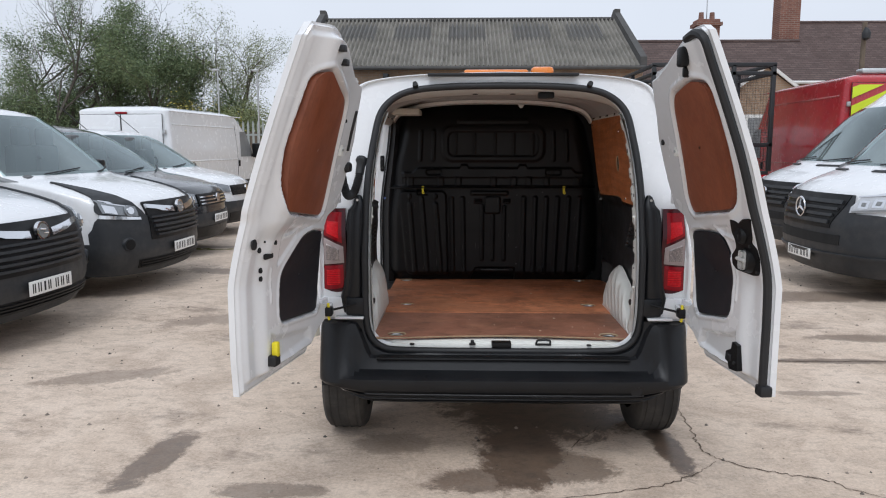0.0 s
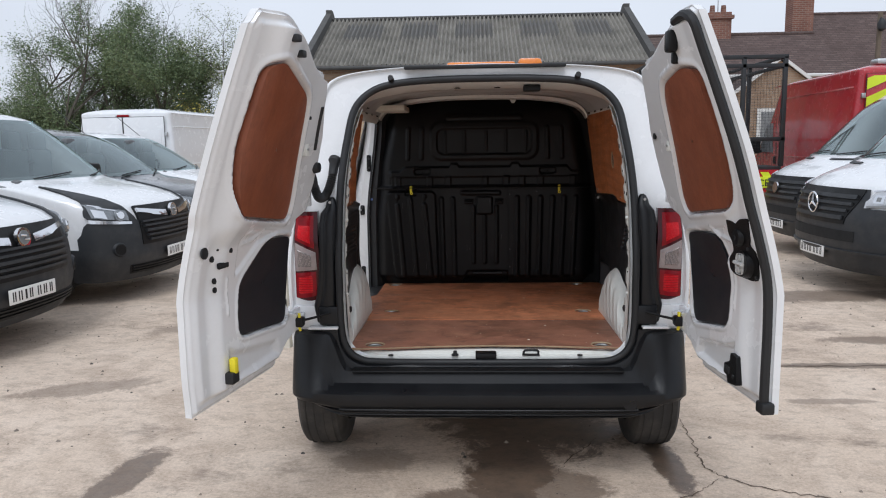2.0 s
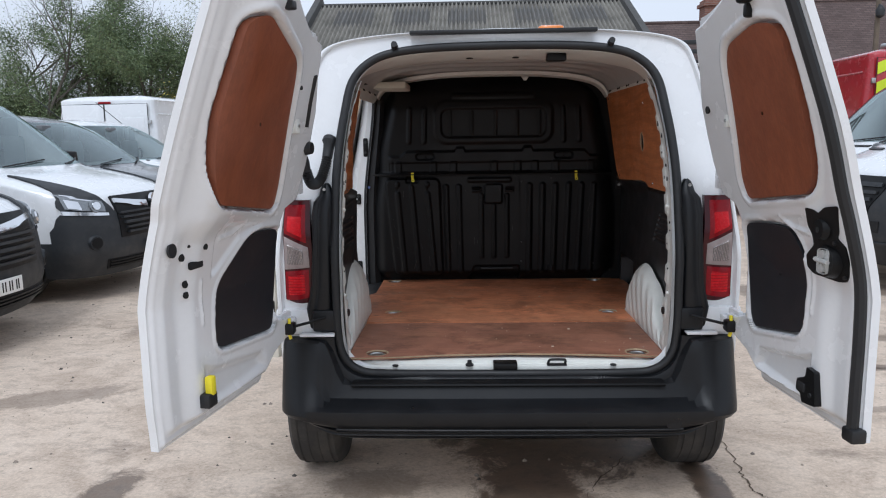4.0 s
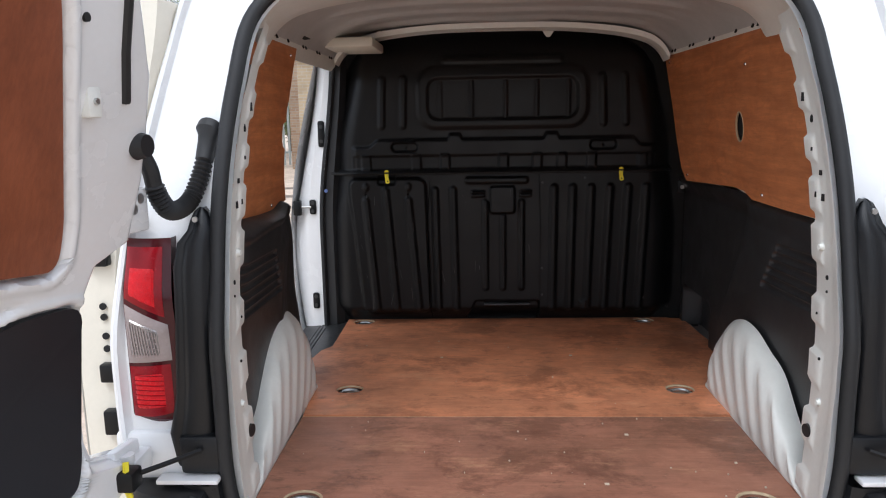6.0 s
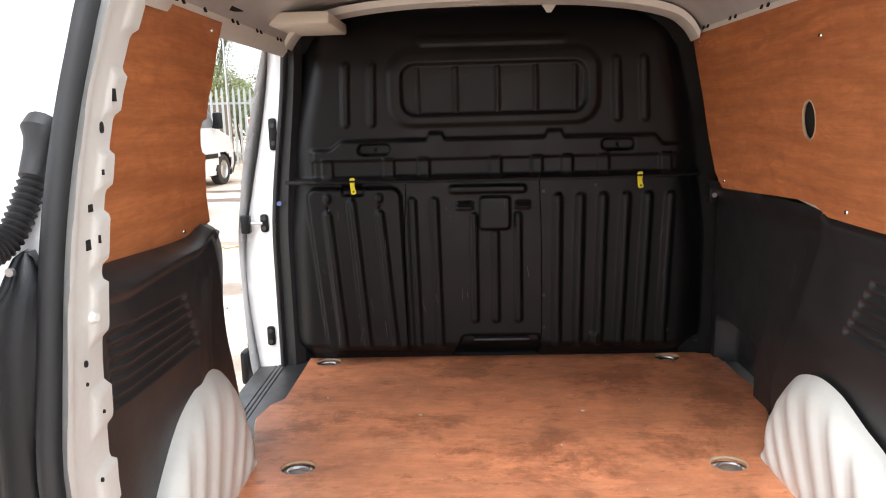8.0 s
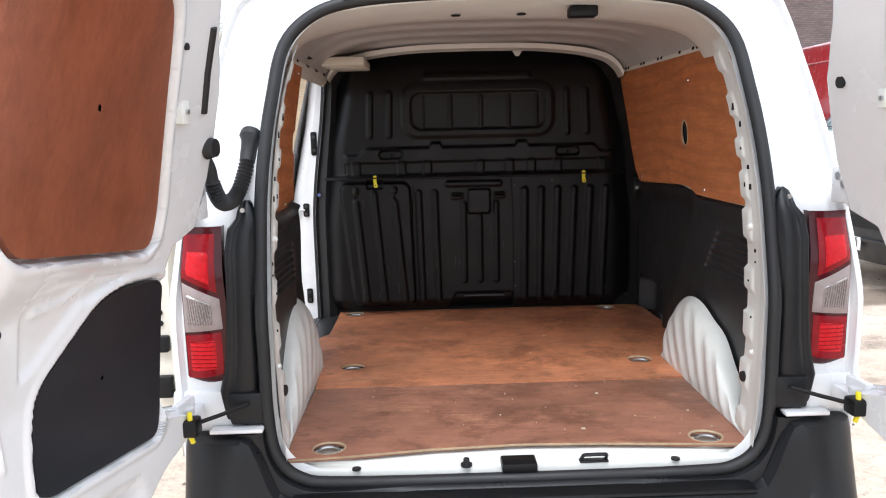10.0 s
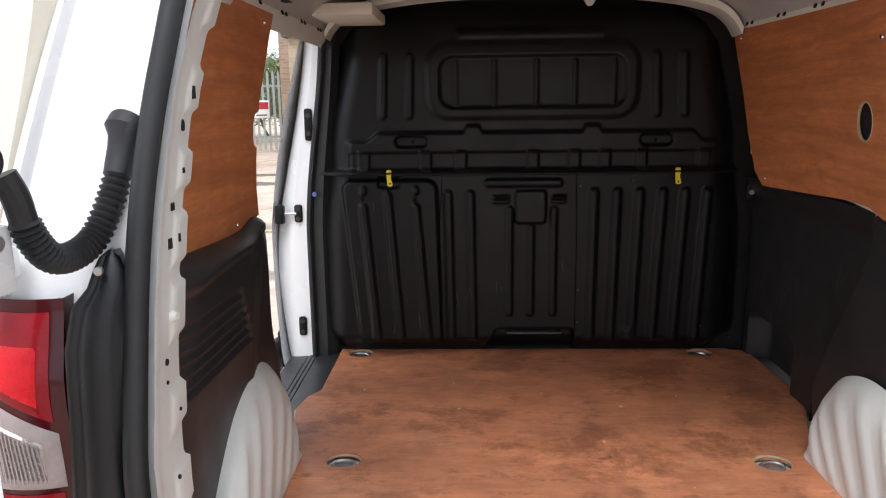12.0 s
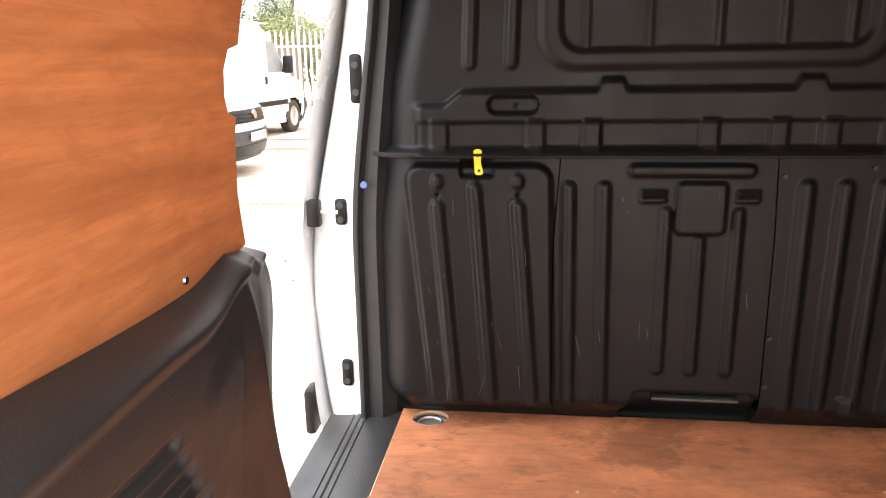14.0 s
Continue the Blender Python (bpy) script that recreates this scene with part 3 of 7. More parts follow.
skin = sheet(skin_rows, closed=True, skip=lambda i, k: doorway(i, k) or arch_gap(i, k))
bmesh.ops.holes_fill(skin, edges=[e for e in skin.edges if e.is_boundary and all(v.co.y > 4.65 for v in e.verts)], sides=400)
part("body_skin", skin, WHITE, van, "white painted outer body")
part("windscreen", sheet([[(CX + x, y, z) for x in (-0.62, -0.3, 0, 0.3, 0.62)] for y, z in ((3.20, 1.80), (3.45, 1.64), (3.72, 1.30))]), CABIN, van, "dark windscreen")
for s in (-1, 1):
    part("cab_window", sheet([[(CX + s * w, y, z) for y in (2.15, 2.6, 3.1)] for w, z in ((0.905, 1.16), (0.87, 1.4), (0.80, 1.66))]), CABIN, van, "dark cab window")
    part("door_mirror", box(CX + s * 0.92 - 0.09, CX + s * 0.92 + 0.09, 2.98, 3.12, 1.08, 1.30, 0.04), PLASTIC, van, "black door mirror")
    part("side_moulding", box(CX + s * 0.915 - 0.02, CX + s * 0.915 + 0.02, 2.06, 3.1, 0.47, 0.62, 0.012), PLASTIC, van, "black door moulding")

# wheels
def wheel_parts(parent, x, y, r, w, s):
    """A wheel with its face towards s: tread, and a pressed steel rim under it."""
    bm = bmesh.new()
    prof = [(-0.5, 0.64), (-0.5, 0.80), (-0.47, 0.93), (-0.40, 0.985), (-0.2, 1.0), (0.2, 1.0), (0.40, 0.985), (0.47, 0.93), (0.5, 0.80), (0.5, 0.64)]
    n = 48
    sheet([[(x + a * w, y + b * r * math.cos(t), r + b * r * math.sin(t)) for t in (math.tau * k / n for k in range(n))] for a, b in prof], closed=True, bm=bm)
    for a in (-0.29, -0.1, 0.1, 0.29):
        put_tube(bm, [(x + a * w, y + 1.0 * r * math.cos(t), r + 1.0 * r * math.sin(t)) for t in (math.tau * k / n for k in range(n))], 0.0035, 4, True)
    t = part("wheel", bm, TYRE, parent, "worn black tyre on a steel rim")
    bm = bmesh.new()
    sheet([[(x + s * a * w, y + b * r * math.cos(q), r + b * r * math.sin(q)) for q in (math.tau * k / 32 for k in range(32))] for a, b in ((0.42, 0.66), (0.46, 0.60), (0.30, 0.54), (0.34, 0.30), (0.42, 0.24), (0.42, 0.02))], closed=True, bm=bm)
    part("rim", bm, STEEL, t, "grey steel rim")
    return t


for s in (-1, 1):
    for y in (0.745, 3.72):
        wheel_parts(van, CX + s * 0.805, y, 0.325, 0.215, s)
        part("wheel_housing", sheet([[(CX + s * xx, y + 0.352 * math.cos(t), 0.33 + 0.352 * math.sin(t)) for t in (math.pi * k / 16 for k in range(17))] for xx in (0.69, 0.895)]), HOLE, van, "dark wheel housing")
part("rear_axle", tube([(-0.72, 0.76, 0.30), (0.72, 0.76, 0.30)], 0.045, 10), DIRTY, van, "grimy axle beam")
part("exhaust", tube([(0.3, 0.52, 0.30), (0.45, 0.52, 0.30), (0.5, 1.2, 0.29)], 0.03, 8), DIRTY, van)
part("underbody", box(-0.60, 0.60, 0.36, 4.3, 0.30, 0.36, 0.02), DIRTY, van, "dark underbody")

# the door seal: a fat hollow rubber round the mouth
seal = [(CX + x, rear_y(z) + 0.022, z) for x, z in [(a[0] + (b[0] - a[0]) * 0.035, a[1] + (b[1] - a[1]) * 0.035) for a, b in zip(MOUTH_L, SIDE_L)]]
part("door_seal", tube(seal, 0.0165, 10, True), RUBBER, van, "black rubber door seal")

# roof lip: dark slot and two rubber stops
part("roof_slot", box(CX - 0.365, CX + 0.365, rear_y(1.86) - 0.020, rear_y(1.86) + 0.02, 1.853, 1.868, 0.004), RUBBER, van, "dark slot under the roof edge")
for x in (-0.436, 0.405):
    part("door_stop", disc((x, rear_y(1.81) - 0.012, 1.812), (0, -1, 0.25), 0.014, 0.03, 14, 0.012), RUBBER, van, "black rubber stop")
# amber lamps on the roof
bm = bmesh.new()
put_box(bm, -0.20, 0.15, 0.95, 1.10, 1.885, 1.932, 0.012)
part("roof_light_bar", bm, AMBER, van, "low orange roof light bar")
bm = bmesh.new()
put_box(bm, 0.165, 0.285, 0.93, 1.05, 1.90, 1.945, 0.018)
b = part("roof_beacon", bm, AMBER, van, "amber roof beacon")
part("beacon_foot", box(0.155, 0.295, 0.93, 1.07, 1.872, 1.902, 0.006), PLASTIC, b)

# ---- bumper ----
def bumper_row(prof_y, z, half, rise, r0, r1):
    out = []
    for k in range(81):
        t = -1 + 2 * k / 80
        x = half * math.copysign(abs(math.sin(t * math.pi / 2)) ** 0.85, t)
        curve = 0.22 * (1 - math.sqrt(max(0, 1 - abs(t) ** 5.5)))
        out.append((CX + x, prof_y + curve + 0.03 * t * t, z + rise * step(r0, r1, abs(x))))
    return out


BUMP = [(0.315, 0.520, 0.872, 0.168, 0.615, 0.70), (0.262, 0.520, 0.876, 0.168, 0.615, 0.70), (0.240, 0.514, 0.882, 0.170, 0.63, 0.71), (0.228, 0.488, 0.885, 0.192, 0.665, 0.72), (0.218, 0.468, 0.886, 0.19, 0.68, 0.73),
        (0.196, 0.458, 0.885, 0.13, 0.69, 0.78), (0.160, 0.450, 0.883, 0.04, 0.70, 0.84), (0.138, 0.440, 0.881, 0, 0.7, 0.8), (0.134, 0.415, 0.880, 0.004, 0.6, 0.86)] + [(*r, 0.6, 0.88) for r in
        ((0.140, 0.388, 0.868, 0.016), (0.150, 0.372, 0.850, 0.030), (0.168, 0.364, 0.832, 0.040), (0.156, 0.356, 0.818, 0.046), (0.158, 0.347, 0.806, 0.050), (0.170, 0.341, 0.794, 0.052), (0.164, 0.333, 0.782, 0.054), (0.19, 0.318, 0.755, 0.056), (0.26, 0.31, 0.72, 0.056))]
bumper = part("rear_bumper", sheet([bumper_row(*r) for r in BUMP]), BUMPER, van, "black plastic rear bumper", 30)
for x, z in ((-0.745, 0.41), (-0.33, 0.400), (0.30, 0.40), (0.735, 0.41)):
    part("parking_sensor", disc((CX + x, 0.137 + 0.03 * (x / 0.876) ** 2 + 0.22 * (1 - math.sqrt(1 - (abs(math.asin(min(1, (abs(x) / 0.876) ** (1 / 0.85))) * 2 / math.pi)) ** 5.5)), z), (0, -1, 0), 0.012, 0.008, 16), PLASTIC, bumper, "round parking sensor")
part("tow_cover", disc((0.60, 0.148, 0.397), (0, -1, 0), 0.028, 0.006, 24), BUMPER, bumper, "round towing eye cover")
for z, y0 in ((0.372, 0.140), (0.360, 0.150), (0.349, 0.150)):
    part("bumper_rib", tube([p for p in bumper_row(y0, z, 0.868, 0.02, 0.6, 0.88) if abs(p[0] - CX) < 0.66], 0.0042, 6), BUMPER, bumper, "moulded rib")
part("bumper_step", box(CX - 0.60, CX + 0.60, 0.222, 0.33, 0.510, 0.526, 0.008), PLASTIC, bumper, "ribbed black step pad")

# black lower surround, following the mouth's rounded lower corners under the seal
low = []
for k0, off in ((0.075, 0.010), (0.09, -0.004), (0.16, -0.012), (0.30, -0.012), (0.40, 0.0), (0.42, 0.02)):
    row = []
    for (mx, mz), (sx, sz) in sorted(zip(MOUTH_L, SIDE_L), key=lambda q: math.atan2(q[0][0], 1.2 - q[0][1])):
        if mz < 0.72:
            kk = k0 if abs(mx) > 0.5 else k0 * (0.45 + 0.55 * step(0.3, 0.5, abs(mx)))
            z = mz + (sz - mz) * kk
            row.append((CX + mx + (sx - mx) * kk, rear_y(z) + off, z))
    low.append(row)
part("lower_surround", sheet(low), BUMPER, van, "black plastic surround under the door mouth")

# ---- tail lamps and black corner mouldings ----
for s in (-1, 1):
    X = lambda v: CX + s * v
    surround = []
    for z, xi, xo, yy in ((0.665, 0.668, 0.745, 0.330), (0.73, 0.670, 0.768, 0.320), (0.80, 0.672, 0.775, 0.312), (0.84, 0.672, 0.764, 0.310), (0.9, 0.672, 0.752, 0.308), (1.05, 0.671, 0.742, 0.310), (1.16, 0.668, 0.742, 0.320), (1.215, 0.666, 0.735, 0.336), (1.24, 0.664, 0.715, 0.345), (1.262, 0.668, 0.712, 0.362), (1.278, 0.674, 0.706, 0.372), (1.286, 0.684, 0.696, 0.380)):
        y0 = rear_y(z)
        w = xo - xi
        surround.append([(X(xi), y0 + 0.012, z)] + [(X(xi + k * w), yy + q, z) for k, q in ((0.06, 0.004), (0.13, -0.005), (0.22, -0.009), (0.34, -0.0115), (0.46, -0.0125), (0.58, -0.0115), (0.66, -0.0100), (0.71, -0.0065), (0.75, -0.0062), (0.79, -0.0075), (0.86, -0.0095), (0.95, -0.009), (1.0, -0.002))] + [(X(xo + 0.008), yy + 0.03, z)])
    part("corner_moulding", sheet(surround), BUMPER, van, "black plastic corner moulding", 60)
    part("moulding_screw", disc((X(0.694), rear_y(1.26) - 0.006, 1.264), (0, -1, 0), 0.006, 0.006, 10), STEEL, van)
    lamp_rows = []
    zs = [0.812, 0.82, 0.84, 0.88, 0.925, 0.962, 0.966, 1.0, 1.035, 1.05, 1.08, 1.12, 1.17, 1.20, 1.215, 1.224]
    def lamp_face(z, k, lift=0.0):
        xi = 0.742 + 0.012 * step(0.90, 1.2, z) + 0.02 * (1 - step(0.81, 0.85, z))
        xo = 0.858 - 0.012 * (1 - step(0.81, 0.83, z)) - 0.006 * step(1.1, 1.22, z)
        y = 0.312 + 0.02 * (k - 0.45) ** 2 * 4 * 0.5 + 0.03 * step(1.08, 1.23, z) + 0.02 * (1 - step(0.81, 0.84, z)) - lift
        return (X(xi + (xo - xi) * k), y, z)
    ks = [0, 0.04, 0.1, 0.2, 0.35, 0.5, 0.65, 0.8, 0.9, 0.96, 1.0]
    for z in zs:
        row = [lamp_face(z, k) for k in ks]
        lamp_rows.append([(row[0][0], row[0][1] + 0.07, z)] + row + [(row[-1][0], row[-1][1] + 0.07, z)])
    lamp = part("tail_lamp", sheet(lamp_rows), LAMP_DEEP, van, "red and clear tail lamp")
    def lens(z0, z1, k0, k1, lift, slant=0.0):
        rows2 = []
        for i in range(9):
            row = []
            for j in range(9):
                k = k0 + (k1 - k0) * j / 8
                t = i / 8
                z = z0(k) + (z1(k) - z0(k)) * t
                e = 1.0 if 0 < i < 8 and 0 < j < 8 else 0.0
                row.append(lamp_face(z, k, lift * e - 0.001 + 0.002))
            rows2.append(row)
        return sheet(rows2)
    up = part("upper_lens", lens(lambda k: 1.050 + 0.050 * k, lambda k: 1.206, 0.17, 0.975, 0.004), LAMP_RED, lamp, "red upper lens")
    part("reflector", lens(lambda k: 1.060 + 0.050 * k, lambda k: 1.168, 0.27, 0.90, 0.007), LAMP_BRIGHT, up, "bright red reflector")
    clear = part("clear_lens", lens(lambda k: 0.966 - 0.010 * k, lambda k: 1.036 + 0.052 * k, 0.13, 0.985, 0.007), LAMP_CLEAR, lamp, "smoked clear lens")
    part("reflector", lens(lambda k: 0.976 - 0.008 * k, lambda k: 1.022 + 0.050 * k, 0.25, 0.93, 0.010), LAMP_INNER, clear, "silvered reflector")
    low_lens = part("lower_lens", lens(lambda k: 0.836 + 0.02 * (1 - k) ** 3, lambda k: 0.958 - 0.010 * k, 0.17, 0.975, 0.004), LAMP_RED, lamp, "red lower lens")
    part("reflector", lens(lambda k: 0.850 + 0.02 * (1 - k) ** 3, lambda k: 0.946 - 0.010 * k, 0.26, 0.92, 0.007), LAMP_BRIGHT, low_lens, "bright red reflector")
    bm = bmesh.new()
    for j in range(11):
        k = 0.30 + 0.056 * j
        put_tube(bm, [lamp_face(0.980 - 0.008 * k, k, 0.0125), lamp_face(1.012 + 0.048 * k, k + 0.05, 0.0125)], 0.0011, 4)
    part("lens_ribs", bm, LAMP_CLEAR, clear)
    bm = bmesh.new()
    for j in range(7):
        z = 0.866 + 0.011 * j
        put_tube(bm, [lamp_face(z, k, 0.0090) for k in (0.30, 0.5, 0.7, 0.88)], 0.0010, 4)
    part("lens_ribs", bm, LAMP_RED, low_lens)
    # white hinge pillar, hinges and check strap
    part("hinge_pillar", box(min(X(0.70), X(0.90)), max(X(0.70), X(0.90)), 0.312, 0.36, 0.695, 0.80, 0.01), WHITE, van, "white hinge pillar")
    part("pillar_ledge", box(min(X(0.685), X(0.80)), max(X(0.665), X(0.80)), 0.272, 0.31, 0.698, 0.709, 0.003), WHITE, van)
    part("latch_recess", box(min(X(0.665), X(0.752)), max(X(0.665), X(0.752)), 0.292, 0.330, 0.712, 0.800, 0.010), BUMPER, van, "black plastic recess")
    for zz in (0.755, 1.275):
        h = bmesh.new()
        yy = rear_y(zz)
        put_disc(h, (X(0.835), yy - 0.055, zz), (0, 0, 1), 0.016, 0.07, 14)
        put_box(h, X(0.835) - 0.02, X(0.835) + 0.02, yy - 0.06, yy + 0.02, zz - 0.025, zz + 0.02, 0.006)
        hinge = part("door_hinge", h, WHITE, van, "white painted door hinge")
    strap = part("check_strap", tube([(X(0.70), 0.285, 0.772), (X(0.76), 0.245, 0.762), (X(0.815), 0.20, 0.757)], 0.006, 6), PLASTIC, van, "black door check strap")
    part("check_block", box(X(0.825) - 0.03, X(0.825) + 0.03, 0.165, 0.215, 0.735, 0.778, 0.008), PLASTIC, strap)
    part("release_tab", tube([(X(0.815), 0.185, 0.795), (X(0.812), 0.175, 0.77), (X(0.815), 0.178, 0.74), (X(0.812), 0.185, 0.718)], 0.0065, 6), YELLOW, strap, "yellow release tab")

# ---- sill ----
part("load_sill", box(CX - 0.612, CX + 0.612, 0.334, 0.52, 0.52, 0.562, 0.006), WHITE_IN, van, "white painted load sill")
sill = [(-0.449, 0.012), (0.409, 0.012)]
for x, r in sill:
    part("sill_plug", disc((x, 0.335, 0.563), (0, 0, 1), r, 0.004, 14), RUBBER, van, "dark sill plug")
part("sill_pin", disc((-0.155, 0.335, 0.572), (0, 0, 1), 0.010, 0.022, 12, 0.008), RUBBER, van, "black rubber pin")
part("sill_pin_base", disc((-0.155, 0.335, 0.565), (0, 0, 1), 0.016, 0.006, 12), RUBBER, van)
part("latch_housing", box(-0.062, 0.032, 0.300, 0.36, 0.552, 0.578, 0.005), PLASTIC, van, "black latch housing")
st = bmesh.new()
put_tube(st, spline([(0.155, 0.345, 0.562), (0.158, 0.325, 0.585), (0.175, 0.318, 0.59), (0.205, 0.318, 0.59), (0.22, 0.325, 0.585), (0.222, 0.345, 0.562)], 4), 0.005, 6)
put_box(st, 0.15, 0.228, 0.33, 0.352, 0.560, 0.566, 0.002)
part("striker", st, RUBBER, van, "black steel striker loop")

# ---- load space: inner walls and roof ----
def wall_x(z):
    """Half-width of the load space at a height."""
    return 0.722 - 0.085 * (z - 1.2) if z > 1.2 else 0.722 - 0.03 * (1.2 - z)


ROOF = [(0.0, 1.822), (0.25, 1.818), (0.45, 1.80), (0.58, 1.772), (0.64, 1.735), (0.672, 1.69)]
ROOF_S = both(spline([(x, z, 0) for x, z in ROOF], 5))
RL = sorted(set((round(x, 4), round(z, 4)) for x, z in ROOF_S))


def roof_in(y):
    out = []
    for x, z in RL:
        # pressed cross ribs, slightly slanting
        w = (y + 0.10 * abs(x)) % 0.22
        lift = 0.011 * (step(0.03, 0.05, w) - step(0.17, 0.19, w)) * (1 - step(0.5, 0.6, abs(x)))
        out.append((CX + x, y, z + lift))
    return out


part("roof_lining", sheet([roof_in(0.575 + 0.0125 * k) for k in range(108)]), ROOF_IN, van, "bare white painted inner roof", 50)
part("roof_header", sheet([[(CX + x * 0.985, y, z - d) for x, z in RL] for y, d in ((0.545, 0.0), (0.555, 0.026), (0.60, 0.032), (0.80, 0.034), (0.865, 0.033), (0.885, 0.022), (0.895, 0.0))]), WHITE_IN, van, "white rear roof rail")
for x in (-0.130, 0.064):
    part("header_hole", disc((CX + x, 0.739, 1.7835), (0, 0, 1), 0.014, 0.003, 16), HOLE, van)
part("header_latch", box(0.17, 0.25, 0.60, 0.65, 1.755, 1.785, 0.006), PLASTIC, van, "black latch in the roof rail")
part("roof_bow", sheet([[(CX + x * 0.98, y, z - d) for x, z in RL] for y, d in ((1.80, 0.0), (1.81, 0.020), (1.90, 0.024), (1.93, 0.0))]), WHITE_IN, van, "white roof bow above the bulkhead")
part("roof_tag", box(-0.70, -0.485, 1.60, 1.93, 1.722, 1.758, 0.008), CREAM, van, "cream roof bracket")

for s in (-1, 1):
    X = lambda v: CX + s * v
    # inner side sheet, white where it shows above the boards
    rws = []
    for k in range(15):
        z = 0.56 + (1.70 - 0.56) * k / 14
        y1 = (1.07 if z < 1.55 else 1.15) if s < 0 else (1.10 if z < 1.25 else 1.85)
        y0 = max(0.44, rear_y(z) + 0.08)
        rws.append([(X(wall_x(z) + 0.012), y0 + (y1 - y0) * i / 10, z) for i in range(11)])
    part("inner_side", sheet(rws), WHITE_IN, van, "white painted inner side panel")
    # roof rail box section along the side
    part("cant_rail", sheet([[(X(x), y, z) for x, z in ((0.690, 1.655), (0.676, 1.672), (0.664, 1.705), (0.648, 1.735), (0.60, 1.765))] for y in (0.575, 0.9, 1.3, 1.93)]), WHITE_IN, van, "white roof side rail")
    for y in (0.93, 0.97, 1.10, 1.30, 1.34, 1.52, 1.56, 1.75, 1.79):
        part("rail_slot", box(-0.002, 0.002, -0.005, 0.005, -0.007, 0.007, 0, Matrix.Translation((X(0.664), y, 1.70)) @ pose(0, 0, 0, 0, s * 22, 0)), HOLE, van, "", 0)
    # rear pillar: a white strip with pressed steps, a scalloped edge and press holes
    lip = [(0.575, 0.618), (0.70, 0.628), (0.90, 0.634), (1.20, 0.634), (1.30, 0.630), (1.40, 0.622), (1.50, 0.610), (1.60, 0.588), (1.68, 0.562)]
    rim_x = [(0.575, 0.630), (0.80, 0.643), (1.0, 0.654), (1.10, 0.650), (1.20, 0.643), (1.30, 0.636), (1.40, 0.627), (1.50, 0.622), (1.60, 0.606), (1.68, 0.588)]
    rim_y = [(0.575, 0.440), (0.90, 0.452), (1.0, 0.468), (1.10, 0.470), (1.20, 0.475), (1.30, 0.487), (1.40, 0.507), (1.50, 0.548), (1.60, 0.590), (1.68, 0.62)]
    TABS = ((0.62, 0.66), (0.735, 0.80), (0.875, 0.935), (1.005, 1.055), (1.145, 1.215), (1.255, 1.315), (1.365, 1.405), (1.475, 1.525), (1.60, 1.64))

    def pillar_pt(z, t):
        """t runs from the seal to the scalloped edge; past 1 the edge turns outward."""
        tab = max(step(a - 0.012, a, z) - step(b, b + 0.012, z) for a, b in TABS)
        y0, y1 = rear_y(z) + 0.030, lerp_table(rim_y, z) - 0.007 + 0.014 * tab
        x0, x1 = lerp_table(lip, z), lerp_table(rim_x, z)
        u = min(t, 1.0)
        press = 0.0045 * tab * step(0.52, 0.60, u) + 0.005 * (1 - step(0.0, 0.16, u))
        return Vector((X(x0 + (x1 - x0) * u - press + 0.05 * max(0, t - 1)), y0 + (y1 - y0) * u + 0.02 * max(0, t - 1), z))
    edge = [[pillar_pt(0.575 + 1.105 * k / 150, t) for t in (-0.12, 0.0, 0.08, 0.16, 0.3, 0.45, 0.52, 0.56, 0.60, 0.75, 0.9, 0.97, 1.0, 1.1, 1.6)] for k in range(151)]
    pillar = part("rear_pillar", sheet(edge), WHITE_IN, van, "white rear pillar with press holes", 50)
    for z, t, w, h in ((1.496, 0.66, 0.0050, 0.0095), (1.449, 0.58, 0.0052, 0.0085), (1.384, 0.62, 0.0022, 0.0040), (1.335, 0.48, 0.0052, 0.0055), (1.283, 0.42, 0.0055, 0.0075), (1.287, 0.66, 0.0020, 0.0060),
                       (1.115, 0.45, 0.0048, 0.0052), (1.084, 0.48, 0.0028, 0.0030), (1.026, 0.74, 0.0028, 0.0030), (0.932, 0.58, 0.0030, 0.0035)):
        p = pillar_pt(z, t)
        part("press_hole", plate(ring_pts(0, 0, w, h, 12) if z in (1.449, 1.115, 1.084, 1.026, 0.932) else [(-w, -h), (w, -h), (w, h), (-w, h)], [], 0.003, lambda u, v, d: (p.x - s * (d - 0.0005), p.y + u, p.z + v)), HOLE, pillar, "", 0)
    for z, t, r in ((1.176, 0.56, 0.0095), (0.838, 0.55, 0.0085)):
        p = pillar_pt(z, t)
        part("pillar_plug", disc(p - Vector((s * 0.004, 0, 0)), (-s, -0.2, 0), r, 0.008, 16, r * 0.6), ARCH, pillar, "white plug")
    p = pillar_pt(0.760, 0.72)
    part("pillar_grommet", disc(p, (-s, -0.2, 0), 0.015, 0.010, 18), RUBBER, pillar, "black grommet")

    # wheel arch: white pressed cover with flutes
    drop = 0.0 if s < 0 else -0.035
    bound = spline([(1.165, 0.60, 0), (1.172, 0.715, 0), (1.155, 0.795 + drop, 0), (1.095, 0.852 + drop, 0), (1.0, 0.884 + drop, 0), (0.90, 0.882 + drop, 0), (0.80, 0.852 + drop, 0), (0.70, 0.785, 0), (0.60, 0.70, 0), (0.47, 0.615, 0)], 8)
    nb = len(bound)
    foot = [(1.10 - (1.10 - 0.40) * (k / (nb - 1)), 0.598) for k in range(nb)]
    arch = []
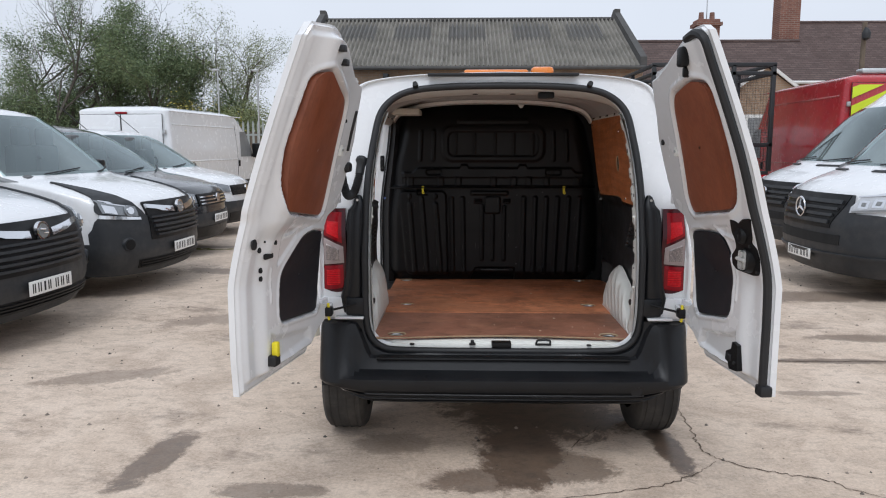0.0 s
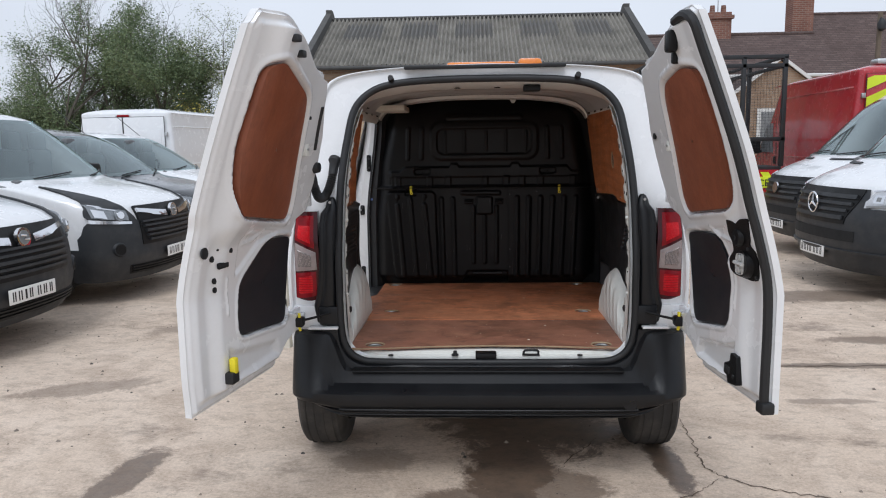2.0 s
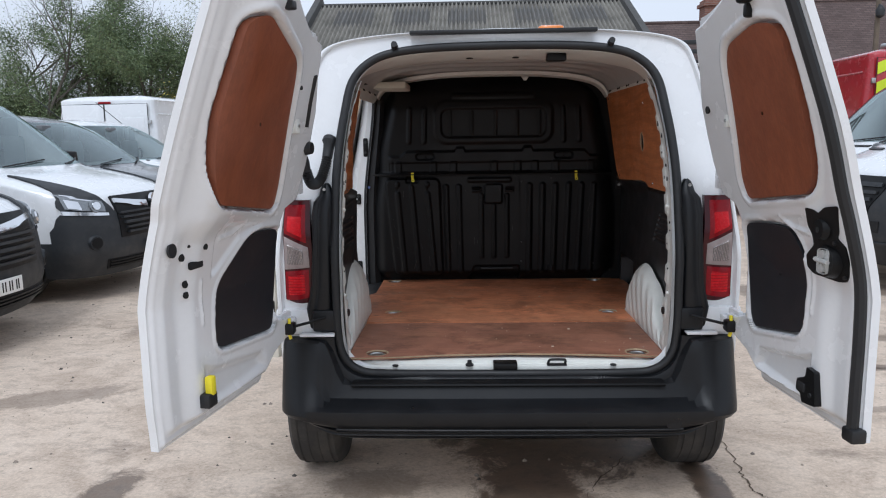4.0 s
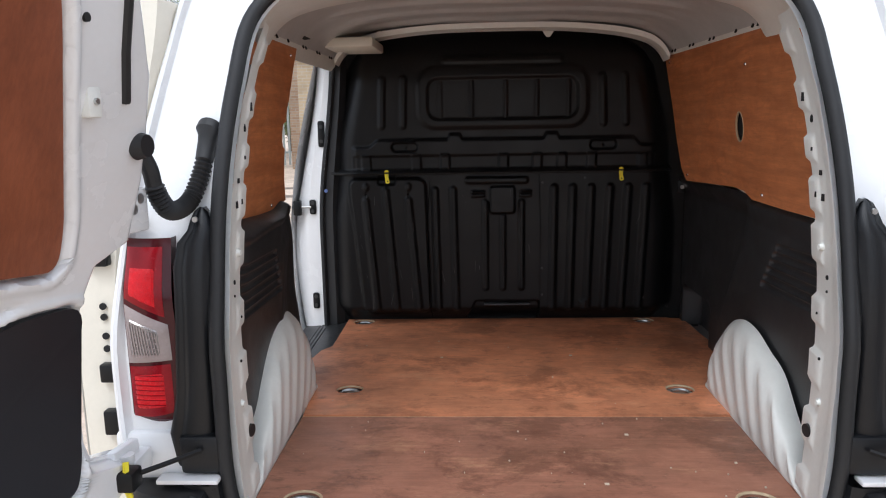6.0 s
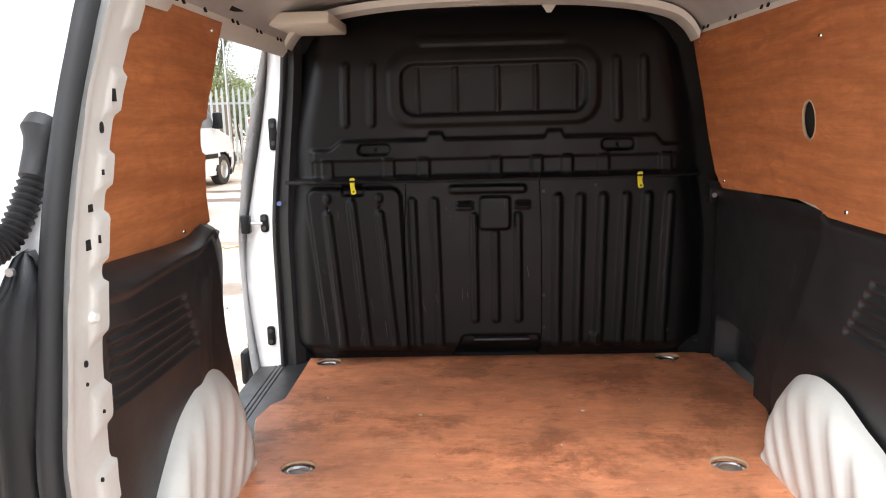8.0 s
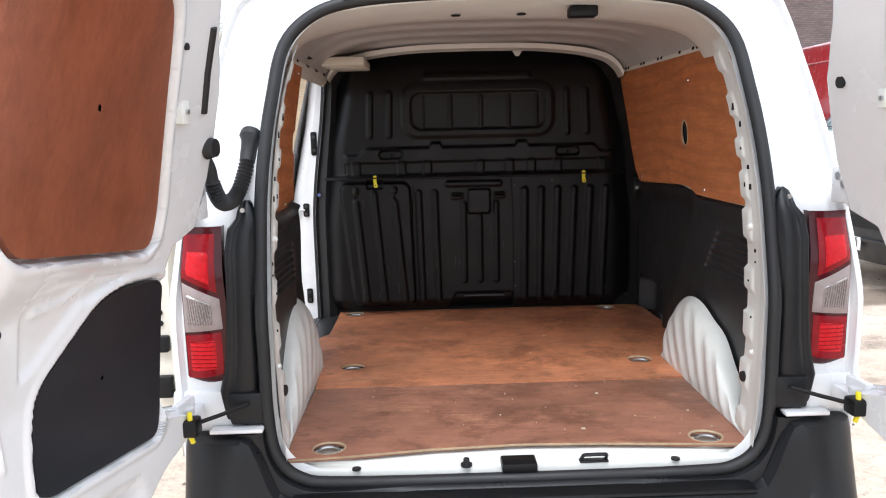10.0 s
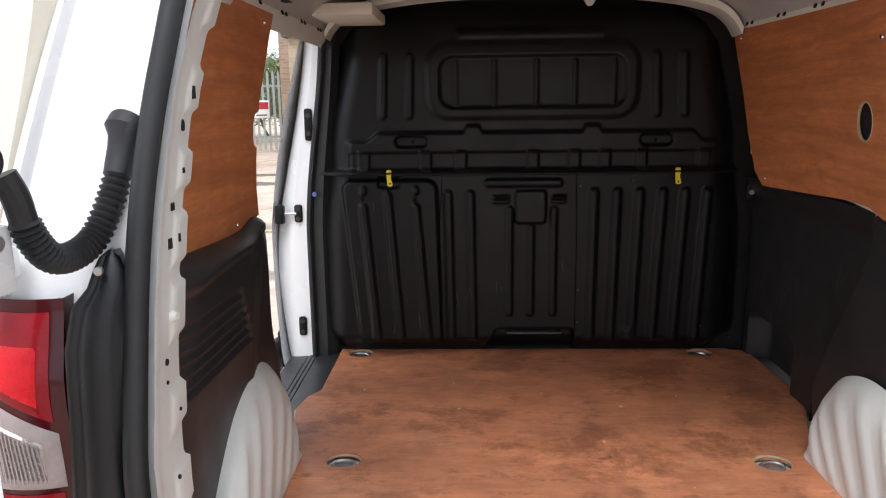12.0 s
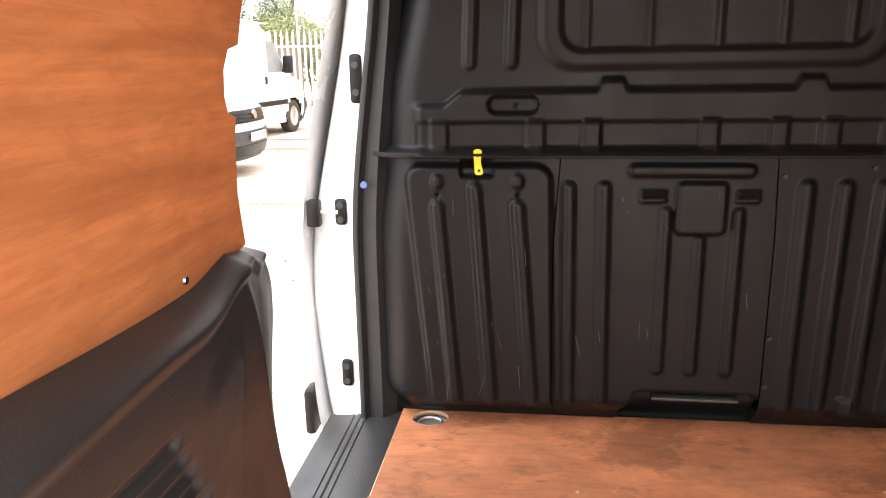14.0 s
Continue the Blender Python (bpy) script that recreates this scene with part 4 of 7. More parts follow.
    for j in range(15):
        t = j / 14
        row = []
        for k in range(nb):
            (fy, fz), b = foot[k], bound[k]
            fl = (fy - 0.40) / 0.085 % 1
            flute = 0.0060 * (step(0.15, 0.4, fl) - step(0.6, 0.85, fl)) * step(0, 0.12, t) * (1 - step(0.62, 0.97, t))
            bulge = math.sin(t * math.pi / 2)
            xx = 0.628 + (0.700 - 0.628) * (0.22 * t + 0.78 * t ** 4) - flute
            row.append((X(xx), fy + (b.x - fy) * t, fz + (b.y - fz) * (0.35 * t + 0.65 * bulge)))
        arch.append(row)
    part("wheel_arch", sheet(arch), ARCH, van, "white fluted wheel arch cover", 60)

    # lower trim: louvres, a rolled top and, on the doorway side, a swelling end
    y_end = (lambda z: lerp_table([(0.60, 1.338), (0.73, 1.332), (0.87, 1.316), (0.985, 1.308), (1.064, 1.304), (1.12, 1.297), (1.156, 1.284), (1.185, 1.256), (1.22, 1.20)], z)) if s < 0 else (lambda z: 1.105 + 0.21 * (1 - step(0.62, 1.22, z)))
    z_top = (lambda y: 1.222 - 0.020 * step(0.5, 0.97, y) + 0.016 * step(0.98, 1.09, y) - 0.024 * step(1.13, 1.20, y)) if s < 0 else (lambda y: 1.21 + 0.018 * step(1.02, 1.09, y))

    def trim_pt(a, b):
        b = 1 - (1 - b) ** 1.7 if s < 0 else b
        z = 0.60 + (1.21 - 0.60) * b
        y = 0.455 + (y_end(z) - 0.455) * a
        z = 0.60 + (z_top(y) - 0.60) * b
        groove = 0
        for j in range(6):
            z0 = 1.105 - 0.024 * j
            groove = max(groove, bar(y, z, 0.56, z0 + 0.003, 0.85 + 0.016 * j, z0 - 0.008, 0.0075, 0.004))
        top, end = z_top(y) - z, y_end(z) - y
        if s < 0:
            # a level ledge with a rounded lip, running out into the upright end that folds back to the doorway
            crease = lerp_table([(0.60, 1.262), (0.85, 1.205), (1.06, 1.135), (1.17, 1.085), (1.22, 1.07)], z)
            turn = max(0.0, (y - crease) / (y_end(z) - crease))
            roll = 0.052 * (turn if turn > 0.12 else turn * turn / 0.12)
            ledge = 0.042 - 0.024 * step(0.55, 0.90, y)
            out = 0.050 - 0.018 * step(0.90, 1.06, y)
            bulge = (out * (1 - max(0.0, 1 - top / ledge) ** 1.3) - 0.009 * step(ledge + 0.003, ledge + 0.022, top) - 0.028 * step(ledge + 0.03, 0.32, top)) * step(0.45, 0.62, y) - 0.02 * (1 - step(0.6, 0.75, z))
            bulge += 0.006 * slab(y, z, 0.99, 0.98, 0.07, 0.14, 0.03, 0.02)
        else:
            roll = 0.028 * (1 - step(0.0, 0.022, top)) + 0.04 * (1 - step(0.0, 0.035, end))
            bulge = 0.008 * (1 - step(0.02, 0.08, top)) - 0.012 - 0.02 * (1 - step(0.6, 0.75, z))
        return (X(wall_x(z) - 0.012 - bulge + 0.008 * groove + roll), y, z)
    n1, n2 = 190, 220
    part("side_trim", sheet([[trim_pt(i / n1, k / n2) for i in range(n1 + 1)] for k in range(n2 + 1)]), TRIM, van, "scuffed black plastic side trim with louvres", 60)
    if s > 0:
        def fwd(y, z):
            pocket = slab(y, z, 1.69, 0.655, 0.165, 0.095, 0.02, 0.006)
            return (X(0.765 + 0.075 * pocket - 0.03 * step(1.14, 1.2, z)), y, z)
        part("front_trim", relief(1.09, 1.90, 0.585, 1.215, 0.012, fwd), TRIM, van, "scratched black trim by the bulkhead", 60)
        part("trim_return", sheet([[(X(wall_x(z) + 0.028), y_end(z), z), (X(0.80), y_end(z) + 0.015, z)] for z in [0.60 + 0.05 * k for k in range(13)]]), TRIM, van, "scuffed black trim edge")

# ---- ply lining ----
def side_board(s, outline, holes, name, label):
    bm = plate(outline, holes, 0.006, lambda y, z, d: (CX + s * (wall_x(z) - 0.004 - d), y, z))
    return part(name, bm, PLY_SIDE, van, label, 20)


LEFT_BOARD = [(0.50, 1.222), (0.55, 1.216), (0.97, 1.195), (1.05, 1.203), (1.15, 1.212), (1.125, 1.28), (1.118, 1.345), (1.120, 1.375), (1.098, 1.382), (1.088, 1.40), (1.086, 1.43), (1.098, 1.452), (1.128, 1.458), (1.138, 1.50), (1.16, 1.53), (1.20, 1.62), (1.245, 1.70), (0.87, 1.702), (0.62, 1.69), (0.55, 1.60), (0.50, 1.40)]
RIGHT_BOARD = [(0.51, 1.212), (0.78, 1.207), (1.03, 1.208), (1.09, 1.228), (1.18, 1.232), (1.45, 1.218), (1.70, 1.206), (1.76, 1.25), (1.81, 1.36), (1.845, 1.48), (1.90, 1.62), (1.93, 1.702), (1.30, 1.709), (0.84, 1.714), (0.66, 1.69), (0.58, 1.58), (0.52, 1.40)]
lb = side_board(-1, LEFT_BOARD, [], "ply_board", "orange-brown plywood side lining")
rb = side_board(1, RIGHT_BOARD, [ring_pts(1.112, 1.42, 0.032, 0.045, 22)], "ply_board", "orange-brown plywood side lining with a round hole")
rim = [(CX + wall_x(z) - 0.008, y, z) for y, z in ring_pts(1.112, 1.42, 0.032, 0.045, 22)]
# near-black sheet put behind the hole for the shade in it
part("hole_back", plate(ring_pts(1.112, 1.42, 0.05, 0.065, 22), [], 0.004, lambda y, z, d: (CX + wall_x(z) + 0.004 - d, y, z)), HOLE, rb, "dark hollow behind the hole")
part("hole_edge", tube(rim, 0.0035, 5, True), PLY_EDGE, rb, "raw ply hole edge")
for b, s, pts in ((lb, -1, [(0.98, 1.215), (0.62, 1.66), (1.16, 1.66)]), (rb, 1, [(0.95, 1.23), (1.68, 1.23), (1.05, 1.60), (1.86, 1.66), (0.62, 1.235)])):
    for y, z in pts:
        part("screw", disc((CX + s * (wall_x(z) - 0.011), y, z), (-s, 0, 0), 0.006, 0.004, 12, 0.004), CHROME, b, "bright screw head")

FLOOR_Z = 0.597
RINGS = [(-0.53, 0.40), (0.515, 0.40), (-0.53, 1.085), (0.53, 1.085), (-0.598, 1.877), (0.594, 1.877)]
REAR = [(-0.637, 0.335), (-0.45, 0.352), (-0.25, 0.378), (0.0, 0.392), (0.22, 0.382), (0.42, 0.365), (0.615, 0.345), (0.622, 0.60), (0.626, 0.864), (-0.636, 0.868), (-0.64, 0.60)]
FRONT = [(-0.636, 0.878), (0.626, 0.874), (0.628, 1.07), (0.685, 1.24), (0.755, 1.42), (0.79, 1.49), (0.775, 1.70), (0.765, 1.905), (0.715, 1.908), (0.70, 1.925), (-0.672, 1.922), (-0.672, 1.54), (-0.705, 1.49), (-0.722, 1.40), (-0.71, 1.34), (-0.66, 1.15), (-0.645, 1.08)]
for name, outline, rr, face in (("ply_floor", REAR, RINGS[:2], PLY_FLOOR_DIRTY), ("ply_floor", FRONT, RINGS[2:], PLY_FLOOR)):
    holes = [ring_pts(x, y, 0.045, 0.040, 22) for x, y in rr]
    fl = part(name, plate(outline, holes, 0.012, lambda x, y, d: (x, y, FLOOR_Z - 0.012 + d + 0.004 * noise.noise((x * 3, y * 3, 0)) + (0.003 if y > 0.874 else 0.0) * (1 - step(0.9, 1.2, y)))), face, van, "worn reddish-brown plywood floor", 20)
    cut_edge = [(x, y, FLOOR_Z - 0.006) for x, y in outline]
    part("board_edge", tube(cut_edge, 0.0032, 4, True, 1.6), PLY_EDGE, fl, "raw ply edge")
    for x, y in rr:
        part("ring_edge", tube([(p[0], p[1], FLOOR_Z - 0.004) for p in ring_pts(x, y, 0.046, 0.041, 22)], 0.004, 5, True), PLY_EDGE, fl, "raw edge of the hole")
part("load_floor", box(-0.70, 0.80, 0.36, 1.95, 0.545, 0.575, 0.005), WHITE_IN, van, "white steel load floor")
for x, y in RINGS:
    part("lashing_cup", disc((x, y, 0.577), (0, 0, 1), 0.036, 0.006, 20), STEEL, van, "steel lashing cup")
    part("lashing_eye", tube([(x + 0.028 * math.cos(t), y + 0.016 * math.sin(t), 0.587 + 0.004 * math.sin(t)) for t in (math.tau * k / 16 for k in range(16))], 0.004, 6, True), STEEL, van, "steel lashing eye")

# step well in the sliding doorway
def well(x, y):
    groove = 0.003 * max(1 - step(0.0015, 0.004, abs(x + g)) for g in (0.765, 0.782, 0.799))
    return (x, y, 0.580 - 0.018 * (1 - step(-0.84, -0.70, x)) - groove)


part("door_step", sheet([[well(-0.865 + 0.002 * i, 1.22 + 0.08 * k) for i in range(110)] for k in range(10)]), TRIM, van, "dark grey grooved doorway step")

# ---- front pillar of the sliding doorway ----
pil = []
for z in [0.36 + 0.05 * k for k in range(28)]:
    lean = 0.10 * step(1.0, 1.75, z)
    belly = 0.035 * math.exp(-((z - 0.86) / 0.28) ** 2) - 0.02 * (1 - step(0.36, 0.6, z))
    pil.append([(-0.765 + lean * 0.72, 1.90, z), (-0.775 + lean * 0.72, 1.945, z), (-0.800 + lean, 1.955, z), (-0.835 + lean, 1.955, z), (-0.855 + lean - belly * 0.4, 1.975, z), (-0.872 + lean - belly, 2.0, z), (-0.885 + lean - belly, 2.04, z), (-0.89 + lean - belly, 2.2, z)])
front_pillar = part("front_pillar", sheet(pil), WHITE, van, "white front pillar of the sliding doorway")
seal2 = [(-0.768 + 0.072 * step(1.0, 1.75, z), 1.925, z) for z in [0.50 + 0.05 * k for k in range(25)]]
seal2 += [(-0.675, 1.80, 1.735), (-0.672, 1.5, 1.737), (-0.672, 1.25, 1.73)]
part("doorway_seal", tube([(-0.80, 1.30, 0.545), (-0.79, 1.7, 0.53), (-0.775, 1.88, 0.535)] + seal2, 0.014, 8), RUBBER, van, "black rubber doorway seal")
part("pillar_liner", sheet([[(-0.755 + 0.072 * step(1.0, 1.75, z), 1.915, z), (-0.72 + 0.06 * step(1.0, 1.75, z), 1.90, z), (-0.69 + 0.05 * step(1.0, 1.75, z), 1.93, z)] for z in [0.56 + 0.05 * k for k in range(24)]]), RUBBER, van, "black pillar liner")
part("liner_bolt", disc((-0.742, 1.895, 1.165), (0, -1, 0), 0.008, 0.008, 12), paint("blue_bolt", (0.12, 0.17, 0.38), 0.4), van, "blue bolt head")
part("liner_bolt", disc((0.73, 1.86, 1.165), (0, -1, 0), 0.008, 0.008, 12), STEEL, van, "steel bolt head")
part("liner_tab", box(0.715, 0.745, 1.862, 1.875, 1.14, 1.19, 0.003), PLASTIC, van)
for z0, h, dx in ((1.40, 0.055, 0.055), (1.09, 0.032, 0.0), (0.675, 0.036, 0.0)):
    lean = 0.10 * step(1.0, 1.75, z0)
    p = part("pillar_plate", box(-0.832 + lean, -0.804 + lean, 1.945, 1.958, z0 - h, z0 + h, 0.008), PLASTIC, front_pillar, "black striker plate")
    for dz in (-0.55, 0.55):
        part("plate_bolt", disc((-0.818 + lean, 1.944, z0 + dz * h), (0, -1, 0), 0.008, 0.006, 12), TRIM, p)
part("door_stay", box(-0.895, -0.862, 1.93, 1.96, 1.055, 1.12, 0.006), PLASTIC, front_pillar, "black door stay block")
part("stay_pin", tube([(-0.87, 1.945, 1.09), (-0.82, 1.945, 1.09)], 0.005, 6), STEEL, front_pillar)
part("pillar_cap", box(-0.955, -0.925, 1.99, 2.06, 0.47, 0.60, 0.012), PLASTIC, front_pillar, "black moulding end")

# ---- sliding door, slid back along the side ----
sd = []
for k in range(26):
    z = 0.57 + 0.046 * k
    lean = 0.16 * step(1.05, 1.8, z)
    sd.append([(-0.925 + lean, y, z) for y in (1.22, 0.46)] + [(-0.94 + lean, 0.43, z), (-1.035 + lean, 0.425, z), (-1.05 + lean, 0.46, z), (-1.05 + lean, 1.22, z), (-0.985 + lean, 1.25, z)])
slide = part("sliding_door", sheet(sd, closed=True), CREAM, van, "cream-edged sliding door, slid fully back")
part("door_skin", sheet([[(-1.054 + 0.16 * step(1.05, 1.8, z), y, z) for y in (0.45, 0.8, 1.23)] for z in (0.57, 0.7, 1.0, 1.2, 1.4, 1.6, 1.72)]), WHITE, slide, "white outer skin")
for z0, h, w in ((1.20, 0.05, 0.025), (0.90, 0.022, 0.018), (0.78, 0.03, 0.02)):
    part("door_latch", box(-0.965 - w, -0.965 + w, 0.405, 0.432, z0 - h, z0 + h, 0.005), PLASTIC, slide, "black latch")
for z0 in (1.03, 1.055, 0.985, 0.955):
    part("door_hole", disc((-0.968, 0.424, z0), (0, -1, 0), 0.008, 0.004, 12), HOLE, slide)
part("door_pull", box(-0.938, -0.915, 1.09, 1.14, 1.36, 1.47, 0.01), PLASTIC, slide, "black pull handle")

# ---- bulkhead ----
BH_Y = 1.872


def bh_half(z):
    return 0.742 - 0.03 * (1 - step(0.58, 0.7, z)) - 0.035 * step(1.0, 1.3, z) - 0.075 * step(1.3, 1.72, z) - 0.07 * step(1.70, 1.80, z)


def bh_upper(x, z):
    d = 0.0
    d += 0.012 * slab(x, z, 0.010, 1.539, 0.345, 0.122, 0.075, 0.012)
    d -= 0.015 * slab(x, z, 0.011, 1.534, 0.304, 0.082, 0.045, 0.007)
    for xx in (-0.241, -0.114, 0.024, 0.150, 0.278):
        d += 0.005 * bar(x, z, xx, 1.465, xx, 1.60, 0.007, 0.005)
    for xx in (-0.484, -0.396, 0.418, 0.508):
        d += 0.012 * bar(x, z, xx, 1.43, xx * 0.985, 1.615, 0.012, 0.007)
    d += 0.012 * bar(x, z, -0.22, 1.69, 0.24, 1.69, 0.014, 0.010)
    # ledge with its two humps, dropped ends and the latch slots
    ledge = 1.372 + 0.021 * (step(-0.216, -0.203, x) - step(-0.165, -0.152, x)) + 0.021 * (step(0.176, 0.190, x) - step(0.230, 0.244, x)) - 0.029 * (1 - step(-0.545, -0.495, x)) - 0.032 * step(0.535, 0.575, x)
    d += 0.020 * (1 - step(ledge - 0.008, ledge + 0.008, z)) * (1 - step(0.60, 0.63, abs(x - 0.012)))
    for xx in (-0.390, 0.419):
        d -= 0.022 * slab(x, z, xx, 1.343, 0.053, 0.018, 0.017, 0.004)
        d -= 0.010 * bar(x, z, xx + 0.004, 1.341, xx + 0.0045, 1.341, 0.003, 0.003)
    d -= 0.010 * slab(x, z, 0.014, 1.280, 0.616, 0.027, 0.006, 0.005)
    for xx in (-0.550, -0.343, -0.225, 0.014, 0.151, 0.252, 0.372, 0.577):
        d += 0.011 * slab(x, z, xx, 1.281, 0.019, 0.031, 0.004, 0.004)
    d += 0.024 * (1 - step(1.238, 1.254, z))
    return d


def bh_low(x, z):
    d = 0.004
    if x < -0.285:
        k = (1.2 - z) / 0.51
        d += 0.018 * slab(x, z, -0.468 + 0.029 * k, 0.927, 0.160 - 0.017 * k, 0.287, 0.035, 0.008)
        for xx, zt in ((-0.556, 1.125), (-0.473, 1.165), (-0.379, 1.125)):
            d += 0.014 * bar(x, z, xx, zt, xx + 0.035, 0.67, 0.013, 0.008)
        for xx in (-0.555, -0.379):
            d += 0.012 * bar(x, z, xx, 1.178, xx, 1.185, 0.011, 0.006)
            d -= 0.018 * bar(x, z, xx, 1.150, xx, 1.1505, 0.003, 0.003)
        d -= 0.016 * slab(x, z, -0.468, 1.208, 0.036, 0.018, 0.006, 0.005)
    else:
        for xx in (-0.269, -0.194):
            d += 0.012 * bar(x, z, xx, 1.165, xx + 0.008, 0.66, 0.012, 0.007)
    if -0.16 < x < 0.166:
        d += 0.012 * bar(x, z, -0.130, 1.203, 0.103, 1.202, 0.012, 0.006)
        d += 0.016 * slab(x, z, 0.010, 1.121, 0.051, 0.056, 0.014, 0.005)
        for xx, zt in ((-0.061, 1.112), (0.012, 1.05), (0.089, 1.112)):
            d += 0.011 * bar(x, z, xx, zt, xx, 0.748, 0.010, 0.006)
        for x0, x1 in ((-0.113, -0.068), (0.086, 0.124)):
            for dz in (0, 0.016):
                d += 0.010 * bar(x, z, x0, 1.139 + dz, x1, 1.139 + dz, 0.005, 0.004)
        d -= 0.030 * slab(x, z, 0.027, 0.635, 0.166 - 0.030 * step(0.61, 0.685, z), 0.052, 0.012, 0.005)
    if x > 0.166:
        for xt, xb in ((0.222, 0.218), (0.298, 0.290), (0.374, 0.362), (0.451, 0.433), (0.525, 0.505), (0.599, 0.580)):
            d += 0.014 * bar(x, z, xt, 1.168, xb, 0.66, 0.013, 0.008)
        d += 0.012 * slab(x, z, 0.345, 0.672, 0.012, 0.020, 0.004, 0.004)
    return d


def bulkhead_piece(x0, x1, z0, z1, depth):
    def put(x, z):
        h = bh_half(z)
        xx = x
        round_off = 0.05 * step(0.82, 1.0, abs(xx) / 0.742) ** 2
        return (CX + xx * h / 0.742, BH_Y - depth(xx * h / 0.742, z) + round_off * 1.6 + 0.10 * step(1.55, 1.82, z) ** 2 + 0.045 * (1 - step(0.60, 0.665, z)), z)
    return relief(x0, x1, z0, z1, 0.0045, put)


GRIP = paint("dull_grip_strip", (0.05, 0.05, 0.052), 0.45, var=0.15, bump=0)
bulk = part("bulkhead", bulkhead_piece(-0.742, 0.742, 1.238, 1.802, bh_upper), PLASTIC, van, "black moulded bulkhead", 70)
part("flap_panel", bulkhead_piece(-0.742, -0.302, 0.60, 1.236, bh_low), PLASTIC, bulk, "black ribbed load-through flap", 70)
part("middle_panel", bulkhead_piece(-0.299, 0.166, 0.60, 1.236, bh_low), PLASTIC, bulk, "black ribbed centre panel", 70)
part("side_panel", bulkhead_piece(0.169, 0.742, 0.60, 1.236, bh_low), PLASTIC, bulk, "black ribbed panel", 70)
part("bulkhead_lip", tube([(CX + x, BH_Y - 0.028 + 0.05 * step(0.6, 0.72, abs(x)) ** 2, 1.237) for x in [-0.70 + 0.05 * k for k in range(29)]], 0.006, 6), PLASTIC, bulk)
part("bulkhead_handle", box(CX - 0.068, CX + 0.124, BH_Y - 0.004, BH_Y + 0.022, 0.669, 0.676, 0.002), GRIP, bulk, "grey grip strip")
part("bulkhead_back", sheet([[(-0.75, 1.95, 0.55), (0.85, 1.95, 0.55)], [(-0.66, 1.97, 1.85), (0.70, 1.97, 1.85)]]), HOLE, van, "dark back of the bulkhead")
for x in (-0.477, 0.477):
    lt = plate(rounded([(x - 0.010, 1.252), (x + 0.010, 1.252), (x + 0.006, 1.222), (x + 0.014, 1.198), (x - 0.006, 1.196), (x - 0.007, 1.222)], 0.009, 4), [ring_pts(x + 0.003, 1.206, 0.0035, 0.0035, 10)], 0.008, lambda u, v, d: (u, 1.842 - d, v))
    latch = part("latch", lt, YELLOW, bulk, "yellow turn latch")
    part("latch_pin", disc((x, 1.833, 1.240), (0, -1, 0), 0.004, 0.005, 12), INK, latch)
strip = bmesh.new()
for k in range(46):
    put_box(strip, -0.50 + k * 0.0205, -0.486 + k * 0.0205, 1.865, 1.885, 1.797, 1.808)
part("roof_fringe", strip, CREAM, van, "pale toothed strip along the roof")
part("roof_clip", plate([(0.16, 1.805), (0.215, 1.805), (0.195, 1.775), (0.18, 1.775)], [], 0.006, lambda u, v, d: (u, 1.93 - d, v)), WHITE_IN, van, "white clip")

# small screws, rivets and pale scratches on the bulkhead
for x, z in ((-0.555, 0.70), (-0.548, 0.665), (-0.335, 0.70), (-0.333, 0.66), (0.175, 0.83), (0.175, 0.715), (0.60, 0.70), (0.70, 0.66), (0.175, 1.19), (0.349, 1.208)):
    part("bulkhead_screw", disc((CX + x, BH_Y - 0.006 + 0.02 * (1 - step(0.60, 0.68, z)), z), (0, -1, 0), 0.005, 0.010, 10), TRIM, bulk, "black screw head")
rnd = random.Random(31)
scr = bmesh.new()
for k in range(34):
    x, z, ln = rnd.choice((rnd.uniform(-0.64, -0.32), rnd.uniform(-0.28, 0.62))), rnd.uniform(0.68, 1.2), rnd.choice((0.006, 0.012, 0.03, 0.06)) * rnd.uniform(0.5, 1.2)
    a = rnd.gauss(math.pi / 2, 0.22)
    w = rnd.uniform(0.0003, 0.0007)
    rows = []
    for i in range(6):
        px, pz = x + ln * (i / 5 - 0.5) * math.cos(a), z + ln * (i / 5 - 0.5) * math.sin(a)
        y = BH_Y - bh_low(px, pz) - 0.0012
        rows.append([(CX + px - w, y, pz), (CX + px + w, y, pz)])
    sheet(rows, bm=scr)
tagged(part("scratches", scr, paint("scratched_plastic", (0.10, 0.095, 0.09), 0.6, var=0.3, bump=0), bulk, "fine pale scratches", 0), kind="stuff")
scr = bmesh.new()
for k in range(60):
    y, z, ln = rnd.uniform(1.16, 1.84), rnd.uniform(0.66, 1.16), rnd.choice((0.01, 0.02, 0.04, 0.09)) * rnd.uniform(0.5, 1.2)
    a, w = rnd.gauss(1.9, 0.55), rnd.uniform(0.0005, 0.0014)
    rows = []
    for i in range(6):
        py, pz = y + ln * (i / 5 - 0.5) * math.cos(a), z + ln * (i / 5 - 0.5) * math.sin(a)
        px = CX + 0.765 + 0.075 * slab(py, pz, 1.69, 0.655, 0.165, 0.095, 0.02, 0.006) - 0.03 * step(1.14, 1.2, pz) - 0.0025
        rows.append([(px, py - w, pz), (px, py + w, pz)])
    sheet(rows, bm=scr)
tagged(part("trim_scratches", scr, paint("scuffed_pale_plastic", (0.16, 0.15, 0.14), 0.6, var=0.3, bump=0), van, "pale scratches on the black trim", 0), kind="stuff")
